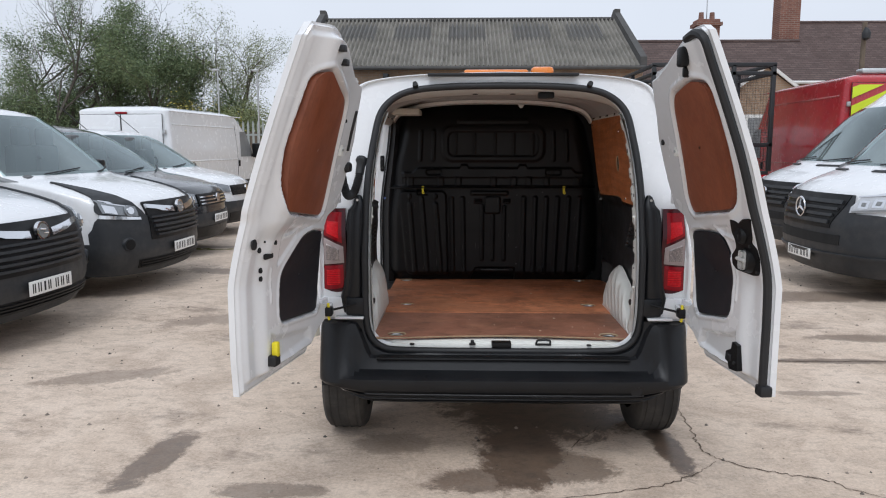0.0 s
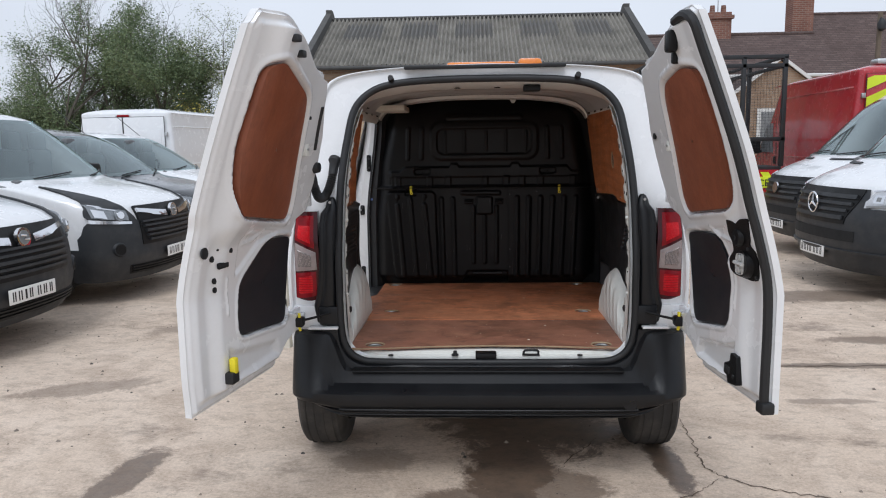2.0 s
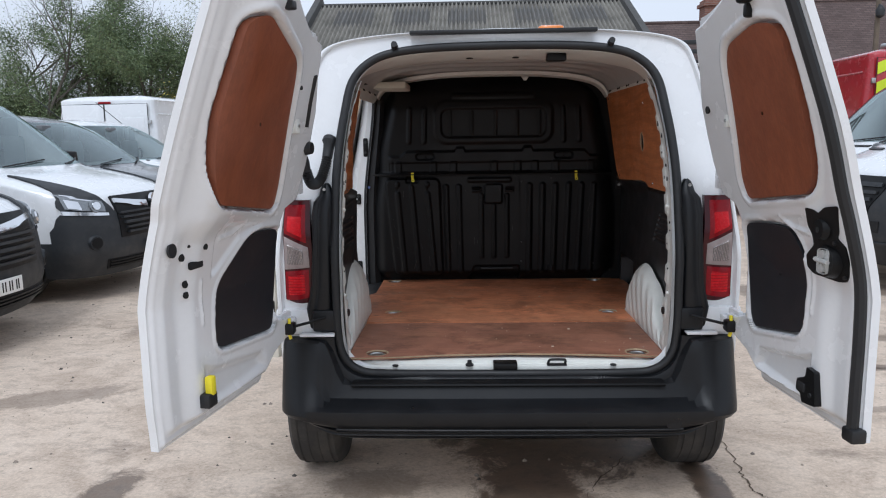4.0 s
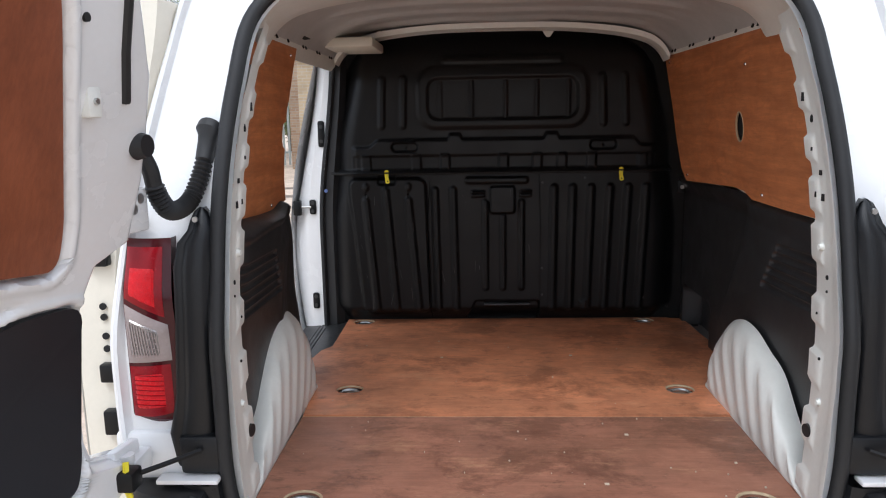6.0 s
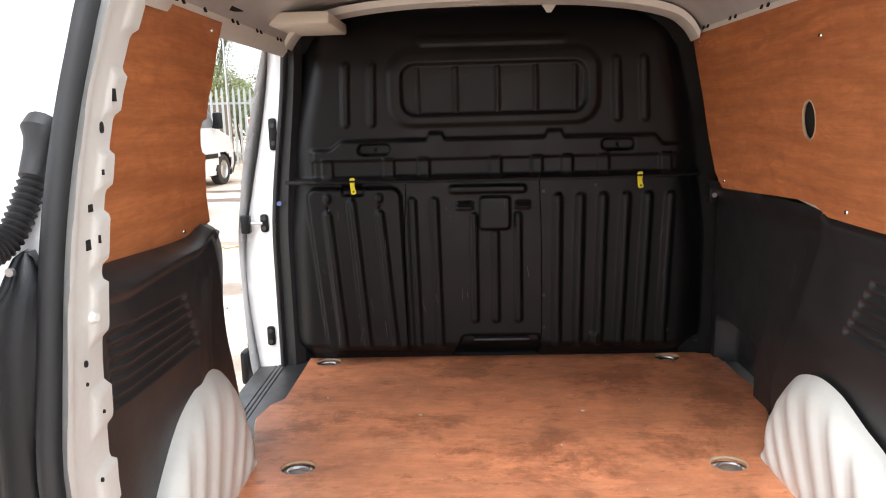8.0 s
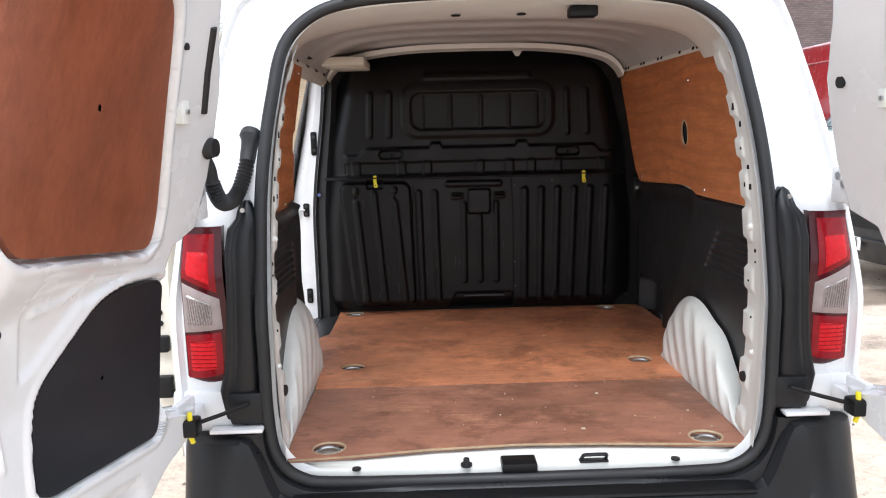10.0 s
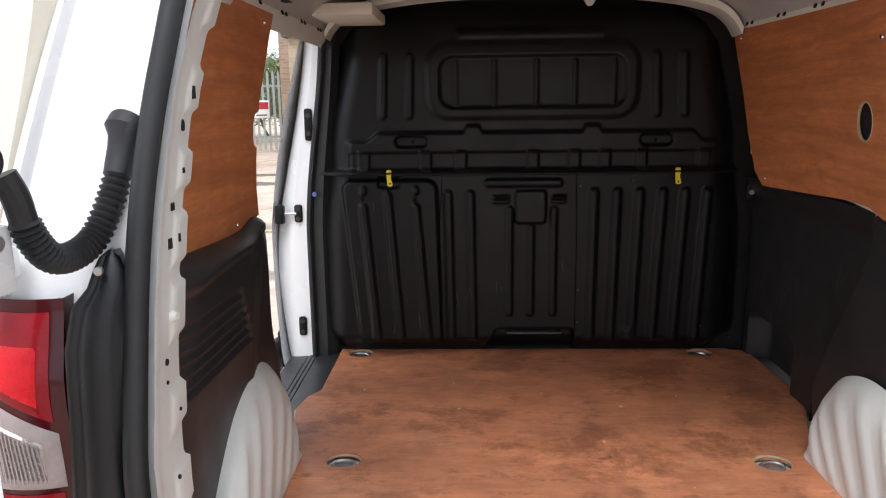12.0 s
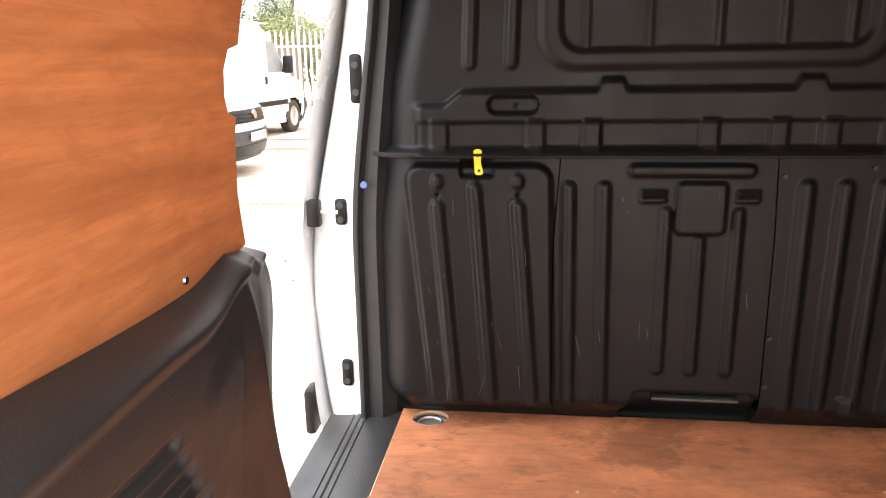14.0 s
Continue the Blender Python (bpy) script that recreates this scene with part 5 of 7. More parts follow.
# dust, chips and crumbs lying on the ply floor
rnd = random.Random(77)
crumb = bmesh.new()
for k in range(46):
    x, y = rnd.uniform(-0.6, 0.6), rnd.choice((rnd.uniform(0.4, 0.86), rnd.uniform(0.9, 1.85)))
    r = rnd.choice((0.0009, 0.0012, 0.0016, 0.0030)) * rnd.uniform(0.6, 1.2)
    put_box(crumb, x - r, x + r * rnd.uniform(0.6, 2.2), y - r, y + r, FLOOR_Z + 0.0005, FLOOR_Z + 0.0038, 0, None)
tagged(part("floor_crumbs", crumb, paint("pale_wood_chip", (0.55, 0.46, 0.36), 0.9, var=0.3, bump=0), van, "pale chips and dust on the floor", 0), kind="stuff")

# ---- rear doors: pressed inner panels on a bent outer skin, built shut and swung open ----
def door_bend(z):
    return 0.26 * (max(z - 1.0, 0) / 0.8) ** 1.25


def rear_door(s, hinge, angle, wide, label, ply, pad, free, top_z, swell, lock_fold):
    """s: 1 for the door hinged at -x, -1 for the other. u runs from the hinge, w inward, z up."""
    m = Matrix.Translation(hinge) @ Matrix.Rotation(radians(-s * angle), 4, "Z")
    ply_o, pad_o = rounded(ply, 0.06, 5), rounded(pad, 0.05, 5)
    ply_ring, pad_ring = [(u, z) for u, z in ply_o], [(u, z) for u, z in pad_o]

    def hinge_u(z):
        return lerp_table([(0.598, 0.245), (0.655, 0.225), (0.70, 0.15), (0.735, 0.03), (0.785, 0.03), (0.812, 0.125), (0.85, 0.138), (1.16, 0.138), (1.215, 0.12), (1.245, 0.035), (1.36, 0.03), (1.45, 0.045), (1.545, 0.07), (1.66, 0.14), (1.72, 0.17), (1.80, 0.22), (1.95, 0.30)], z)

    def free_u(z):
        return wide + free(z)

    def place(a, b):
        """a from hinge to free edge, b from bottom to top."""
        zt = top_z(a)
        z = 0.598 + (zt - 0.598) * b
        u = hinge_u(z) + (free_u(z) - hinge_u(z)) * a
        return u, z, zt

    fold = [(0.60, 1.215), (0.33, 1.185), (0.36, 1.172), (0.47, 1.150), (0.575, 1.07), (0.615, 1.05), (0.63, 1.19)]
    foot = [(wide - 0.19, 0.80), (wide - 0.25, 0.775), (0.30, 0.735), (0.27, 0.665), (wide - 0.20, 0.64)]

    def swelling(u, z):
        """The upper half stands further in towards the lock side, then slopes back to the lock band."""
        return swell * step(0.28, wide - 0.14, u) * step(1.16, 1.25, z) * (1 - step(wide - 0.125, wide - 0.035, u))

    def depth(u, z, zt):
        """How far the inner panel stands in from the skin."""
        e, f = min(u - hinge_u(z), z - 0.598, (zt - z) * 1.2), free_u(z) - u
        d = 0.006 + 0.012 * step(0.006, 0.014, min(e, f)) + 0.036 * step(0.030, 0.058, e) * ((1 - lock_fold) * step(0.012, 0.05, f) + lock_fold * step(0.085, 0.165, f)) + swelling(u, z)
        q = inside(ply_ring, u, z)
        d += 0.005 * (1 - step(0.004, 0.014, abs(q - 0.020)))
        d -= 0.030 * (1 - step(0.003, 0.013, q))
        r = inside(pad_ring, u, z)
        d += 0.004 * (1 - step(0.004, 0.012, abs(r - 0.016)))
        d -= 0.024 * (1 - step(0.002, 0.011, r))
        # pressed folds between the two boards and along the foot
        d -= 0.011 * (1 - step(-0.012, 0.004, inside(fold, u, z)))
        d += 0.008 * max(bar(u, z, 0.59, 1.165, 0.52, 1.17, 0.006, 0.006), bar(u, z, 0.52, 1.17, 0.46, 1.195, 0.006, 0.006))
        d -= (0.016 if s > 0 else 0.021) * (1 - step(-0.030 if s > 0 else -0.014, 0.004, inside(foot, u, z)))
        d += 0.006 * bar(u, z, wide - 0.20, 0.92, wide - 0.19, 1.05, 0.004, 0.006)
        return d

    na, nb = 150, 230
    inner, outer = [], []
    for k in range(nb + 1):
        ri, ro = [], []
        for i in range(na + 1):
            u, z, zt = place(i / na, k / nb)
            ri.append((s * u, door_bend(z) + depth(u, z, zt), z))
            ro.append((s * u, door_bend(z) - 0.018 - 0.012 * math.sin(math.pi * i / na), z))
        inner.append(ri)
        outer.append(ro)
    bm = sheet(inner)
    door = part("rear_door", bm, WHITE, van, label, 60, m)
    bm = sheet([r[::6] for r in outer[::5]])
    rim = [r[0] for r in outer] + outer[-1] + [r[-1] for r in outer[::-1]] + outer[0][::-1]
    rim_in = [r[0] for r in inner] + inner[-1] + [r[-1] for r in inner[::-1]] + inner[0][::-1]
    sheet([rim, rim_in], bm=bm)
    part("door_skin", bm, WHITE, door, "white outer skin")

    def on(u, z, lift=0.0):
        zt = top_z(min(max((u - hinge_u(z)) / (free_u(z) - hinge_u(z)), 0), 1))
        return (s * u, door_bend(z) + depth(u, z, zt) + lift, z)

    def board(outline, lift, thick):
        c = Vector((sum(p[0] for p in outline) / len(outline), sum(p[1] for p in outline) / len(outline)))
        ring = [tuple(c + (Vector(p) - c) * 1.0) for p in outline]
        rows = [[(s * (c.x + (p[0] - c.x) * k), 0, c.y + (p[1] - c.y) * k) for p in ring] for k in (0.02, 0.25, 0.5, 0.75, 0.95, 1.0)]
        rows = [[(x, door_bend(z) + lift + swelling(abs(x), z), z) for x, _, z in row] for row in rows]
        rows.append([(x, y - thick, z) for x, y, z in rows[-1]])
        return sheet(rows, closed=True)
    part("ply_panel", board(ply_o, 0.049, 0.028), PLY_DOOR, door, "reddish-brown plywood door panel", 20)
    pad_part = part("lower_panel", board(pad_o, 0.050, 0.025), PAD, door, "black plastic lower door panel", 20)

    def stud(name, u, z, r, mat, lab="", lift=0.003, under=door):
        p = on(u, z, lift)
        return part(name, disc(p, (0, 1, 0), r, 0.006, 18), mat, under, lab)

    def block(name, u0, u1, z0, z1, h, mat, lab="", bevel=0.006, under=door, back=0.01):
        uc, zc = (u0 + u1) / 2, (z0 + z1) / 2
        p = on(uc, zc)
        return part(name, box(min(s * u0, s * u1), max(s * u0, s * u1), p[1] - back, p[1] + h, z0, z1, bevel), mat, under, lab)

    # hinge leaf bolted inside
    for zz in (1.29, 0.755):
        leaf = block("hinge_leaf", 0.005, 0.085, zz - 0.035, zz + 0.05, 0.012, WHITE, "white hinge leaf")
        for du, dz in ((0.03, 0.03), (0.06, 0.012), (0.03, -0.015)):
            stud("hinge_bolt", du, zz + dz, 0.010, STEEL, "", 0.014, leaf)
    return door, on, stud, block


L_PLY = [(0.775, 1.765), (0.70, 1.785), (0.385, 1.695), (0.345, 1.60), (0.262, 1.30), (0.262, 1.222), (0.705, 1.278), (0.755, 1.36), (0.785, 1.50)]
L_PAD = [(0.18, 1.145), (0.34, 1.155), (0.42, 1.14), (0.565, 1.02), (0.585, 0.95), (0.592, 0.822), (0.215, 0.79), (0.195, 0.85)]
dl, on, stud, block = rear_door(1, (-0.87, 0.29, 0), 101, 0.862, "white rear door standing open, ply panel above, black pad below", L_PLY, L_PAD,
    lambda z: 0.012 * step(1.24, 1.30, z) - 0.01 * step(0.75, 0.6, z), lambda a: 1.80 + 0.135 * step(0.0, 0.75, a) - 0.05 * step(0.93, 1.0, a), 0.034, 0.65)
stud("edge_plug", 0.816, 1.163, 0.020, RUBBER, "black rubber plug")
for u, z, r in ((0.762, 1.135, 0.011), (0.745, 1.165, 0.004), (0.68, 1.155, 0.009), (0.738, 1.055, 0.011), (0.732, 1.022, 0.010)):
    stud("door_hole", u, z, r, HOLE, "dark hole", 0.001)
block("latch_slot", 0.675, 0.74, 1.095, 1.118, 0.004, HOLE, "dark latch slot")
lb2 = block("bottom_latch", 0.655, 0.705, 0.672, 0.715, 0.03, RUBBER, "black bottom latch")
part("latch_tab", box(0.660, 0.688, 0.06, 0.085, 0.705, 0.765, 0.006), YELLOW, lb2, "yellow latch tab")
for u, z in ((0.70, 1.86), (0.62, 1.82)):
    p = block("top_pin", u - 0.016, u + 0.016, z - 0.012, z + 0.012, 0.02, RUBBER, "black top pin", 0.005)
part("edge_slot", tube([on(0.228, 1.665, 0.0), on(0.205, 1.58, 0.0), on(0.176, 1.50, 0.0)], 0.009, 8), RUBBER, dl, "long black rubber slot")
block("panel_clip", 0.245, 0.275, 1.475, 1.525, 0.008, WHITE_IN, "white panel clip", 0.003)
stud("clip_screw", 0.26, 1.50, 0.005, STEEL, "", 0.010)
stud("door_hole", 0.31, 1.62, 0.007, HOLE, "", 0.001)
stud("door_hole", 0.345, 1.075, 0.006, HOLE, "", -0.004)
block("pad_pull", 0.235, 0.285, 0.995, 1.06, 0.004, RUBBER, "dark finger pull", 0.01)
part("hose_boot", disc(on(0.115, 1.425, 0.008), (0, 1, 0), 0.026, 0.022, 20, 0.02), RUBBER, dl, "black rubber boot")

R_PLY = [(0.725, 1.735), (0.62, 1.755), (0.43, 1.715), (0.385, 1.66), (0.33, 1.50), (0.262, 1.30), (0.275, 1.238), (0.655, 1.285), (0.70, 1.38), (0.725, 1.55)]
R_PAD = [(0.205, 1.150), (0.36, 1.168), (0.50, 1.165), (0.545, 1.10), (0.548, 0.98), (0.538, 0.845), (0.245, 0.795), (0.215, 0.84)]
dr, on, stud, block = rear_door(-1, (0.855, 0.29, 0), 96, 0.785, "white rear door standing open with a black lock and rubber edge", R_PLY, R_PAD,
    lambda z: 0.02 * step(1.25, 1.5, z), lambda a: 1.825 + 0.105 * step(0.0, 0.85, a) - 0.02 * step(0.93, 1.0, a), 0.0, 0.55)
edge = [on(0.772, z, 0.010) for z in (0.615, 0.75, 0.9, 1.05, 1.2)] + [on(0.772 + 0.02 * step(1.25, 1.5, z), z, 0.012) for z in (1.3, 1.4, 1.5, 1.6, 1.7, 1.8, 1.88)] + [on(0.74, 1.905, 0.012), on(0.67, 1.895, 0.012)]
part("edge_seal", tube(spline(edge, 4), 0.016, 8), RUBBER, dr, "thick black rubber edge seal")
part("seal_foot", box(-0.800, -0.748, 0.0, 0.046, 0.599, 0.640, 0.008), RUBBER, dr, "black seal end")
lock_y = lambda u, z: door_bend(z) + 0.056 - 0.16 * (u - 0.58)
lk = part("lock_plate", plate(rounded([(-0.619, 1.243), (-0.649, 1.240), (-0.664, 1.229), (-0.696, 1.250), (-0.745, 1.257), (-0.728, 1.182), (-0.716, 1.164), (-0.743, 1.146), (-0.746, 1.106), (-0.738, 1.058), (-0.725, 1.042), (-0.696, 1.038), (-0.602, 1.046), (-0.580, 1.064), (-0.584, 1.100), (-0.623, 1.134), (-0.625, 1.164), (-0.614, 1.192)], 0.008, 3), [], 0.030, lambda u, z, d: (u, lock_y(-u, z) - 0.024 + d, z)), PLASTIC, dr, "black lock carrier", 30)
boss = part("lock_boss", disc((-0.668, lock_y(0.668, 1.186) + 0.010, 1.186), (0, 1, 0), 0.034, 0.016, 22, 0.026), PLASTIC, lk, "raised black boss")
part("boss_hole", disc((-0.668, lock_y(0.668, 1.186) + 0.018, 1.184), (0, 1, 0), 0.009, 0.003, 14), HOLE, boss)
for u, z in ((0.708, 1.150), (0.725, 1.055), (0.620, 1.055)):
    part("lock_rivet", disc((-u, lock_y(u, z) + 0.008, z), (0, 1, 0), 0.006, 0.006, 12), TRIM, lk)
p = (-0.675, lock_y(0.675, 1.095) + 0.010, 1.095)
lcase = part("lock_case", disc(p, (0, 1, 0), 0.050, 0.026, 26, 0.044), PLASTIC, dr, "black lock case")
bm = bmesh.new()
put_box(bm, p[0] - 0.024, p[0] + 0.024, p[1] + 0.008, p[1] + 0.016, p[2] - 0.036, p[2] + 0.036, 0.012)
put_disc(bm, (p[0], p[1] + 0.016, p[2] + 0.02), (0, 1, 0), 0.012, 0.012, 14)
put_disc(bm, (p[0], p[1] + 0.016, p[2] - 0.02), (0, 1, 0), 0.012, 0.012, 14)
put_tube(bm, [(p[0] - 0.03, p[1] + 0.021, p[2]), (p[0] + 0.03, p[1] + 0.021, p[2] + 0.003)], 0.007, 6)
part("lock_claw", bm, ZINC, lcase, "bright steel lock claw")
tl = block("top_latch", 0.628, 0.672, 1.80, 1.872, 0.026, PLASTIC, "black top latch", 0.01)
block("latch_rod", 0.618, 0.640, 1.765, 1.805, 0.018, PLASTIC, "", 0.008, tl)
bl = part("bottom_latch", plate(rounded([(-0.601, 0.762), (-0.641, 0.757), (-0.654, 0.655), (-0.584, 0.646), (-0.575, 0.672), (-0.550, 0.676), (-0.553, 0.712), (-0.596, 0.730)], 0.006, 3), [], 0.026, lambda u, z, d: (u, on(0.60, 0.70)[1] - 0.012 + d, z)), PLASTIC, dr, "black bottom latch", 30)
part("latch_bolt", disc((-0.628, on(0.60, 0.70)[1] + 0.016, 0.682), (0, 1, 0), 0.007, 0.006, 12), TRIM, bl)
part("latch_cover", box(-0.600, -0.560, on(0.60, 0.70)[1], on(0.60, 0.70)[1] + 0.020, 0.680, 0.708, 0.006), RUBBER, bl)
stud("door_hole", 0.17, 1.535, 0.014, HOLE, "dark round hole", 0.001)
block("panel_clip", 0.275, 0.305, 1.475, 1.515, 0.008, WHITE_IN, "white panel clip", 0.003)
stud("clip_screw", 0.29, 1.495, 0.005, STEEL, "", 0.010)

# ribbed wiring hose from the body to the open door
hose_path = spline([(-0.697, 0.437, 1.432), (-0.702, 0.425, 1.402), (-0.711, 0.400, 1.350), (-0.724, 0.370, 1.303), (-0.738, 0.335, 1.285), (-0.748, 0.300, 1.292), (-0.756, 0.276, 1.328), (-0.760, 0.266, 1.372), (-0.768, 0.258, 1.400)], 12)
rad = [0.0165 + (0.0042 if k % 2 else -0.001) * (1 if 9 < k < 76 else 0) for k in range(len(hose_path))]
hose = part("wiring_hose", tube(hose_path, rad, 12), RUBBER, van, "black ribbed wiring hose", 25)
part("hose_boot", tube([(-0.694, 0.445, 1.448), (-0.696, 0.437, 1.442), (-0.697, 0.434, 1.432), (-0.700, 0.430, 1.416), (-0.703, 0.422, 1.396), (-0.705, 0.415, 1.382)], [0.032, 0.031, 0.024, 0.022, 0.021, 0.0195], 24), RUBBER, hose, "black rubber boot")

# ---- parked vehicles ----
class Shape:
    """A vehicle body as plan outlines stacked by height; the front looks along -y, y runs back."""

    def __init__(self, length, width, height, nose, deep=0.42, power=2.5, tumble=0.12, tail=0.05):
        self.length, self.width, self.height, self.nose = length, width, height, nose
        self.deep, self.power, self.tumble, self.tail = deep, power, tumble, tail

    def half(self, z):
        h = self.height
        w = self.width / 2 * (1 - 0.05 * (1 - step(0.2, 0.5, z)))
        w -= self.tumble * step(0.55 * h, h * 0.97, z) * 0.8
        return w - 0.35 * max(0, (z - 0.955 * h) / (0.045 * h)) ** 2.2

    def front(self, q, z):
        """q from -1 to 1 across the front."""
        t = q * math.pi / 2
        w, f = self.half(z), lerp_table(self.nose, z)
        p = 2 / self.power
        return Vector((w * math.copysign(abs(math.sin(t)) ** p, q), f + self.deep * (1 - abs(math.cos(t)) ** p), z))

    def back(self, z):
        return self.length - self.tail * step(0.4 * self.height, self.height, z) - 0.25 * max(0, (z - 0.955 * self.height) / (0.045 * self.height)) ** 2.2

    def side(self, s, y, z):
        return Vector((s * self.half(z), y, z))

    def outline(self, z):
        row = [self.front(-1 + 2 * k / 44, z) for k in range(45)]
        y0, y1 = row[-1].y, self.back(z)
        n = 44
        r = 0.07
        right = [self.side(1, y0 + (y1 - r - y0) * (k + 1) / n, z) for k in range(n)]
        w = self.half(z)
        rear = [Vector((w - r + r * math.cos(a), y1 - r + r * math.sin(a), z)) for a in (0.5, 1.1)]
        rear += [Vector((w * (1 - 2 * k / 8) * 0.94, y1, z)) for k in range(9)]
        rear += [Vector((-w + r - r * math.cos(a), y1 - r + r * math.sin(a), z)) for a in (1.1, 0.5)]
        left = [Vector((-v.x, v.y, v.z)) for v in right[::-1]]
        return row + right + rear + left

    def levels(self):
        zs, z = [], 0.24
        while z < self.height:
            zs.append(z)
            slope = abs(lerp_table(self.nose, z + 0.01) - lerp_table(self.nose, z)) / 0.01
            z += 0.045 if slope < 1.5 else 0.018
        return zs + [self.height]

    def body(self, axles, r):
        rows = [self.outline(z) for z in self.levels()]

        def gap(i, k):
            a, b = rows[i][k], rows[i + 1][(k + 1) % len(rows[i])]
            y, z = (a.y + b.y) / 2, (a.z + b.z) / 2
            return abs(a.x) > 0.6 * self.width / 2 and any(math.hypot(y - ay, z - r) < r + 0.055 for ay in axles)
        bm = sheet(rows, closed=True, skip=gap)
        top = [v for v in bm.verts if abs(v.co.z - self.height) < 1e-4]
        bmesh.ops.contextual_create(bm, geom=top)
        return bm

    def patch(self, q0, q1, z0, z1, off, n=14, m=8, drop=0.012):
        """A piece of the front, proud by off; the bounds may be functions. Its rim turns back to the body."""
        rows = []
        for k in range(-1, m + 2):
            t = min(max(k / m, 0), 1)
            row = []
            for i in range(-1, n + 2):
                a = min(max(i / n, 0), 1)
                zz0, zz1 = (z0(a) if callable(z0) else z0), (z1(a) if callable(z1) else z1)
                z = zz0 + (zz1 - zz0) * t
                qa, qb = (q0(z) if callable(q0) else q0), (q1(z) if callable(q1) else q1)
                q = qa + (qb - qa) * a
                p = self.front(q, z)
                e = 0.004
                du = self.front(min(q + e, 1), z) - self.front(max(q - e, -1), z)
                dv = self.front(q, z + e) - self.front(q, z - e)
                nn = du.cross(dv)
                nn = nn.normalized() if nn.length > 1e-9 else Vector((0, -1, 0))
                rim = k < 0 or k > m or i < 0 or i > n
                row.append(p + nn * ((off - drop) if rim else off))
            rows.append(row)
        return sheet(rows)

    def flank(self, s, y0, y1, z0, z1, off, n=8, m=5, slant0=0.0, slant1=0.0):
        rows = []
        for k in range(m + 1):
            z = z0 + (z1 - z0) * k / m
            a, b = y0 + slant0 * k / m, y1 + slant1 * k / m
            rows.append([self.side(s, a + (b - a) * i / n, z) + Vector((s * off, 0, 0)) for i in range(n + 1)])
        return sheet(rows)


def bars_on_plate(parent, at, across, up, out, w=0.52, h=0.111, name="number_plate"):
    """A white plate whose characters are plain bars."""
    m = Matrix((across, up, out)).transposed().to_4x4()
    m.translation = at
    p = part(name, box(-w / 2, w / 2, -h / 2, h / 2, -0.004, 0.006, 0.003, m), PLATE, parent, "white number plate with dark bars")
    bm = bmesh.new()
    for k, cw in ((-3.2, 0.036), (-2.2, 0.040), (-1.25, 0.02), (-0.4, 0.036), (1.0, 0.040), (2.05, 0.038), (3.1, 0.034)):
        x = k * 0.066
        put_box(bm, x - cw / 2, x - cw / 2 + 0.012, -0.036, 0.036, 0.006, 0.0075, 0, m)
        put_box(bm, x + cw / 2 - 0.012, x + cw / 2, -0.036, 0.036, 0.006, 0.0075, 0, m)
    tagged(part("plate_bar", bm, INK, p), kind="stuff")
    return p


def front_plate(v, sh, z, q=0.0, off=0.03):
    a = sh.front(q, z)
    return bars_on_plate(v, a + Vector((0, -off, 0)), Vector((1, 0, 0)), Vector((0, 0, 1)), Vector((0, -1, 0)))


def vehicle_wheels(v, sh, axles, r, w=0.22, track=None):
    for y in axles:
        for s in (-1, 1):
            x = s * ((track or sh.width - 0.26) / 2)
            t = wheel_parts(v, x, y, r, w, s)
            xs = sh.width / 2 * 0.985
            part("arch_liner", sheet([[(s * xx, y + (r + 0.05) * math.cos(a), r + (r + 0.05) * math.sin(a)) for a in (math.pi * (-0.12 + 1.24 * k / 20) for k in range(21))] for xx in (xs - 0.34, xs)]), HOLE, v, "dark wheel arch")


def mirrors(v, sh, y, z, h=0.24, col=PLASTIC):
    for s in (-1, 1):
        x = s * (sh.half(z) + 0.13)
        mi = part("door_mirror", box(x - 0.10, x + 0.10, y - 0.06, y + 0.06, z, z + h, 0.04), col, v, "door mirror")
        part("mirror_arm", box(min(s * sh.half(z) - s * 0.03, x), max(s * sh.half(z) - s * 0.03, x), y - 0.03, y + 0.03, z + 0.02, z + 0.08, 0.012), PLASTIC, mi)


def wipers(v, sh, zb, lift=0.014):
    for q in (-0.42, 0.12):
        pts = [sh.front(q + 0.4 * t, zb + 0.05 * t + 0.01) + Vector((0, -lift, lift)) for t in (0, 0.25, 0.5, 0.75, 1)]
        part("wiper", tube(pts, 0.008, 5), RUBBER, v, "black wiper")


GREY_BUMPER = paint("charcoal_bumper", (0.022, 0.025, 0.029), 0.5, var=0.15, fine=400, bump=0.02, dirt=0.25, dirt_col=(0.12, 0.11, 0.10))
SLATE = paint("charcoal_car_paint", (0.025, 0.028, 0.033), 0.2, coat=0.7, var=0.08, bump=0)
RED = paint("red_van_paint", (0.42, 0.012, 0.022), 0.22, coat=0.6, var=0.06, bump=0, dirt=0.1)
FLUO = paint("fluorescent_yellow", (0.72, 0.86, 0.03), 0.5, var=0.05, bump=0)


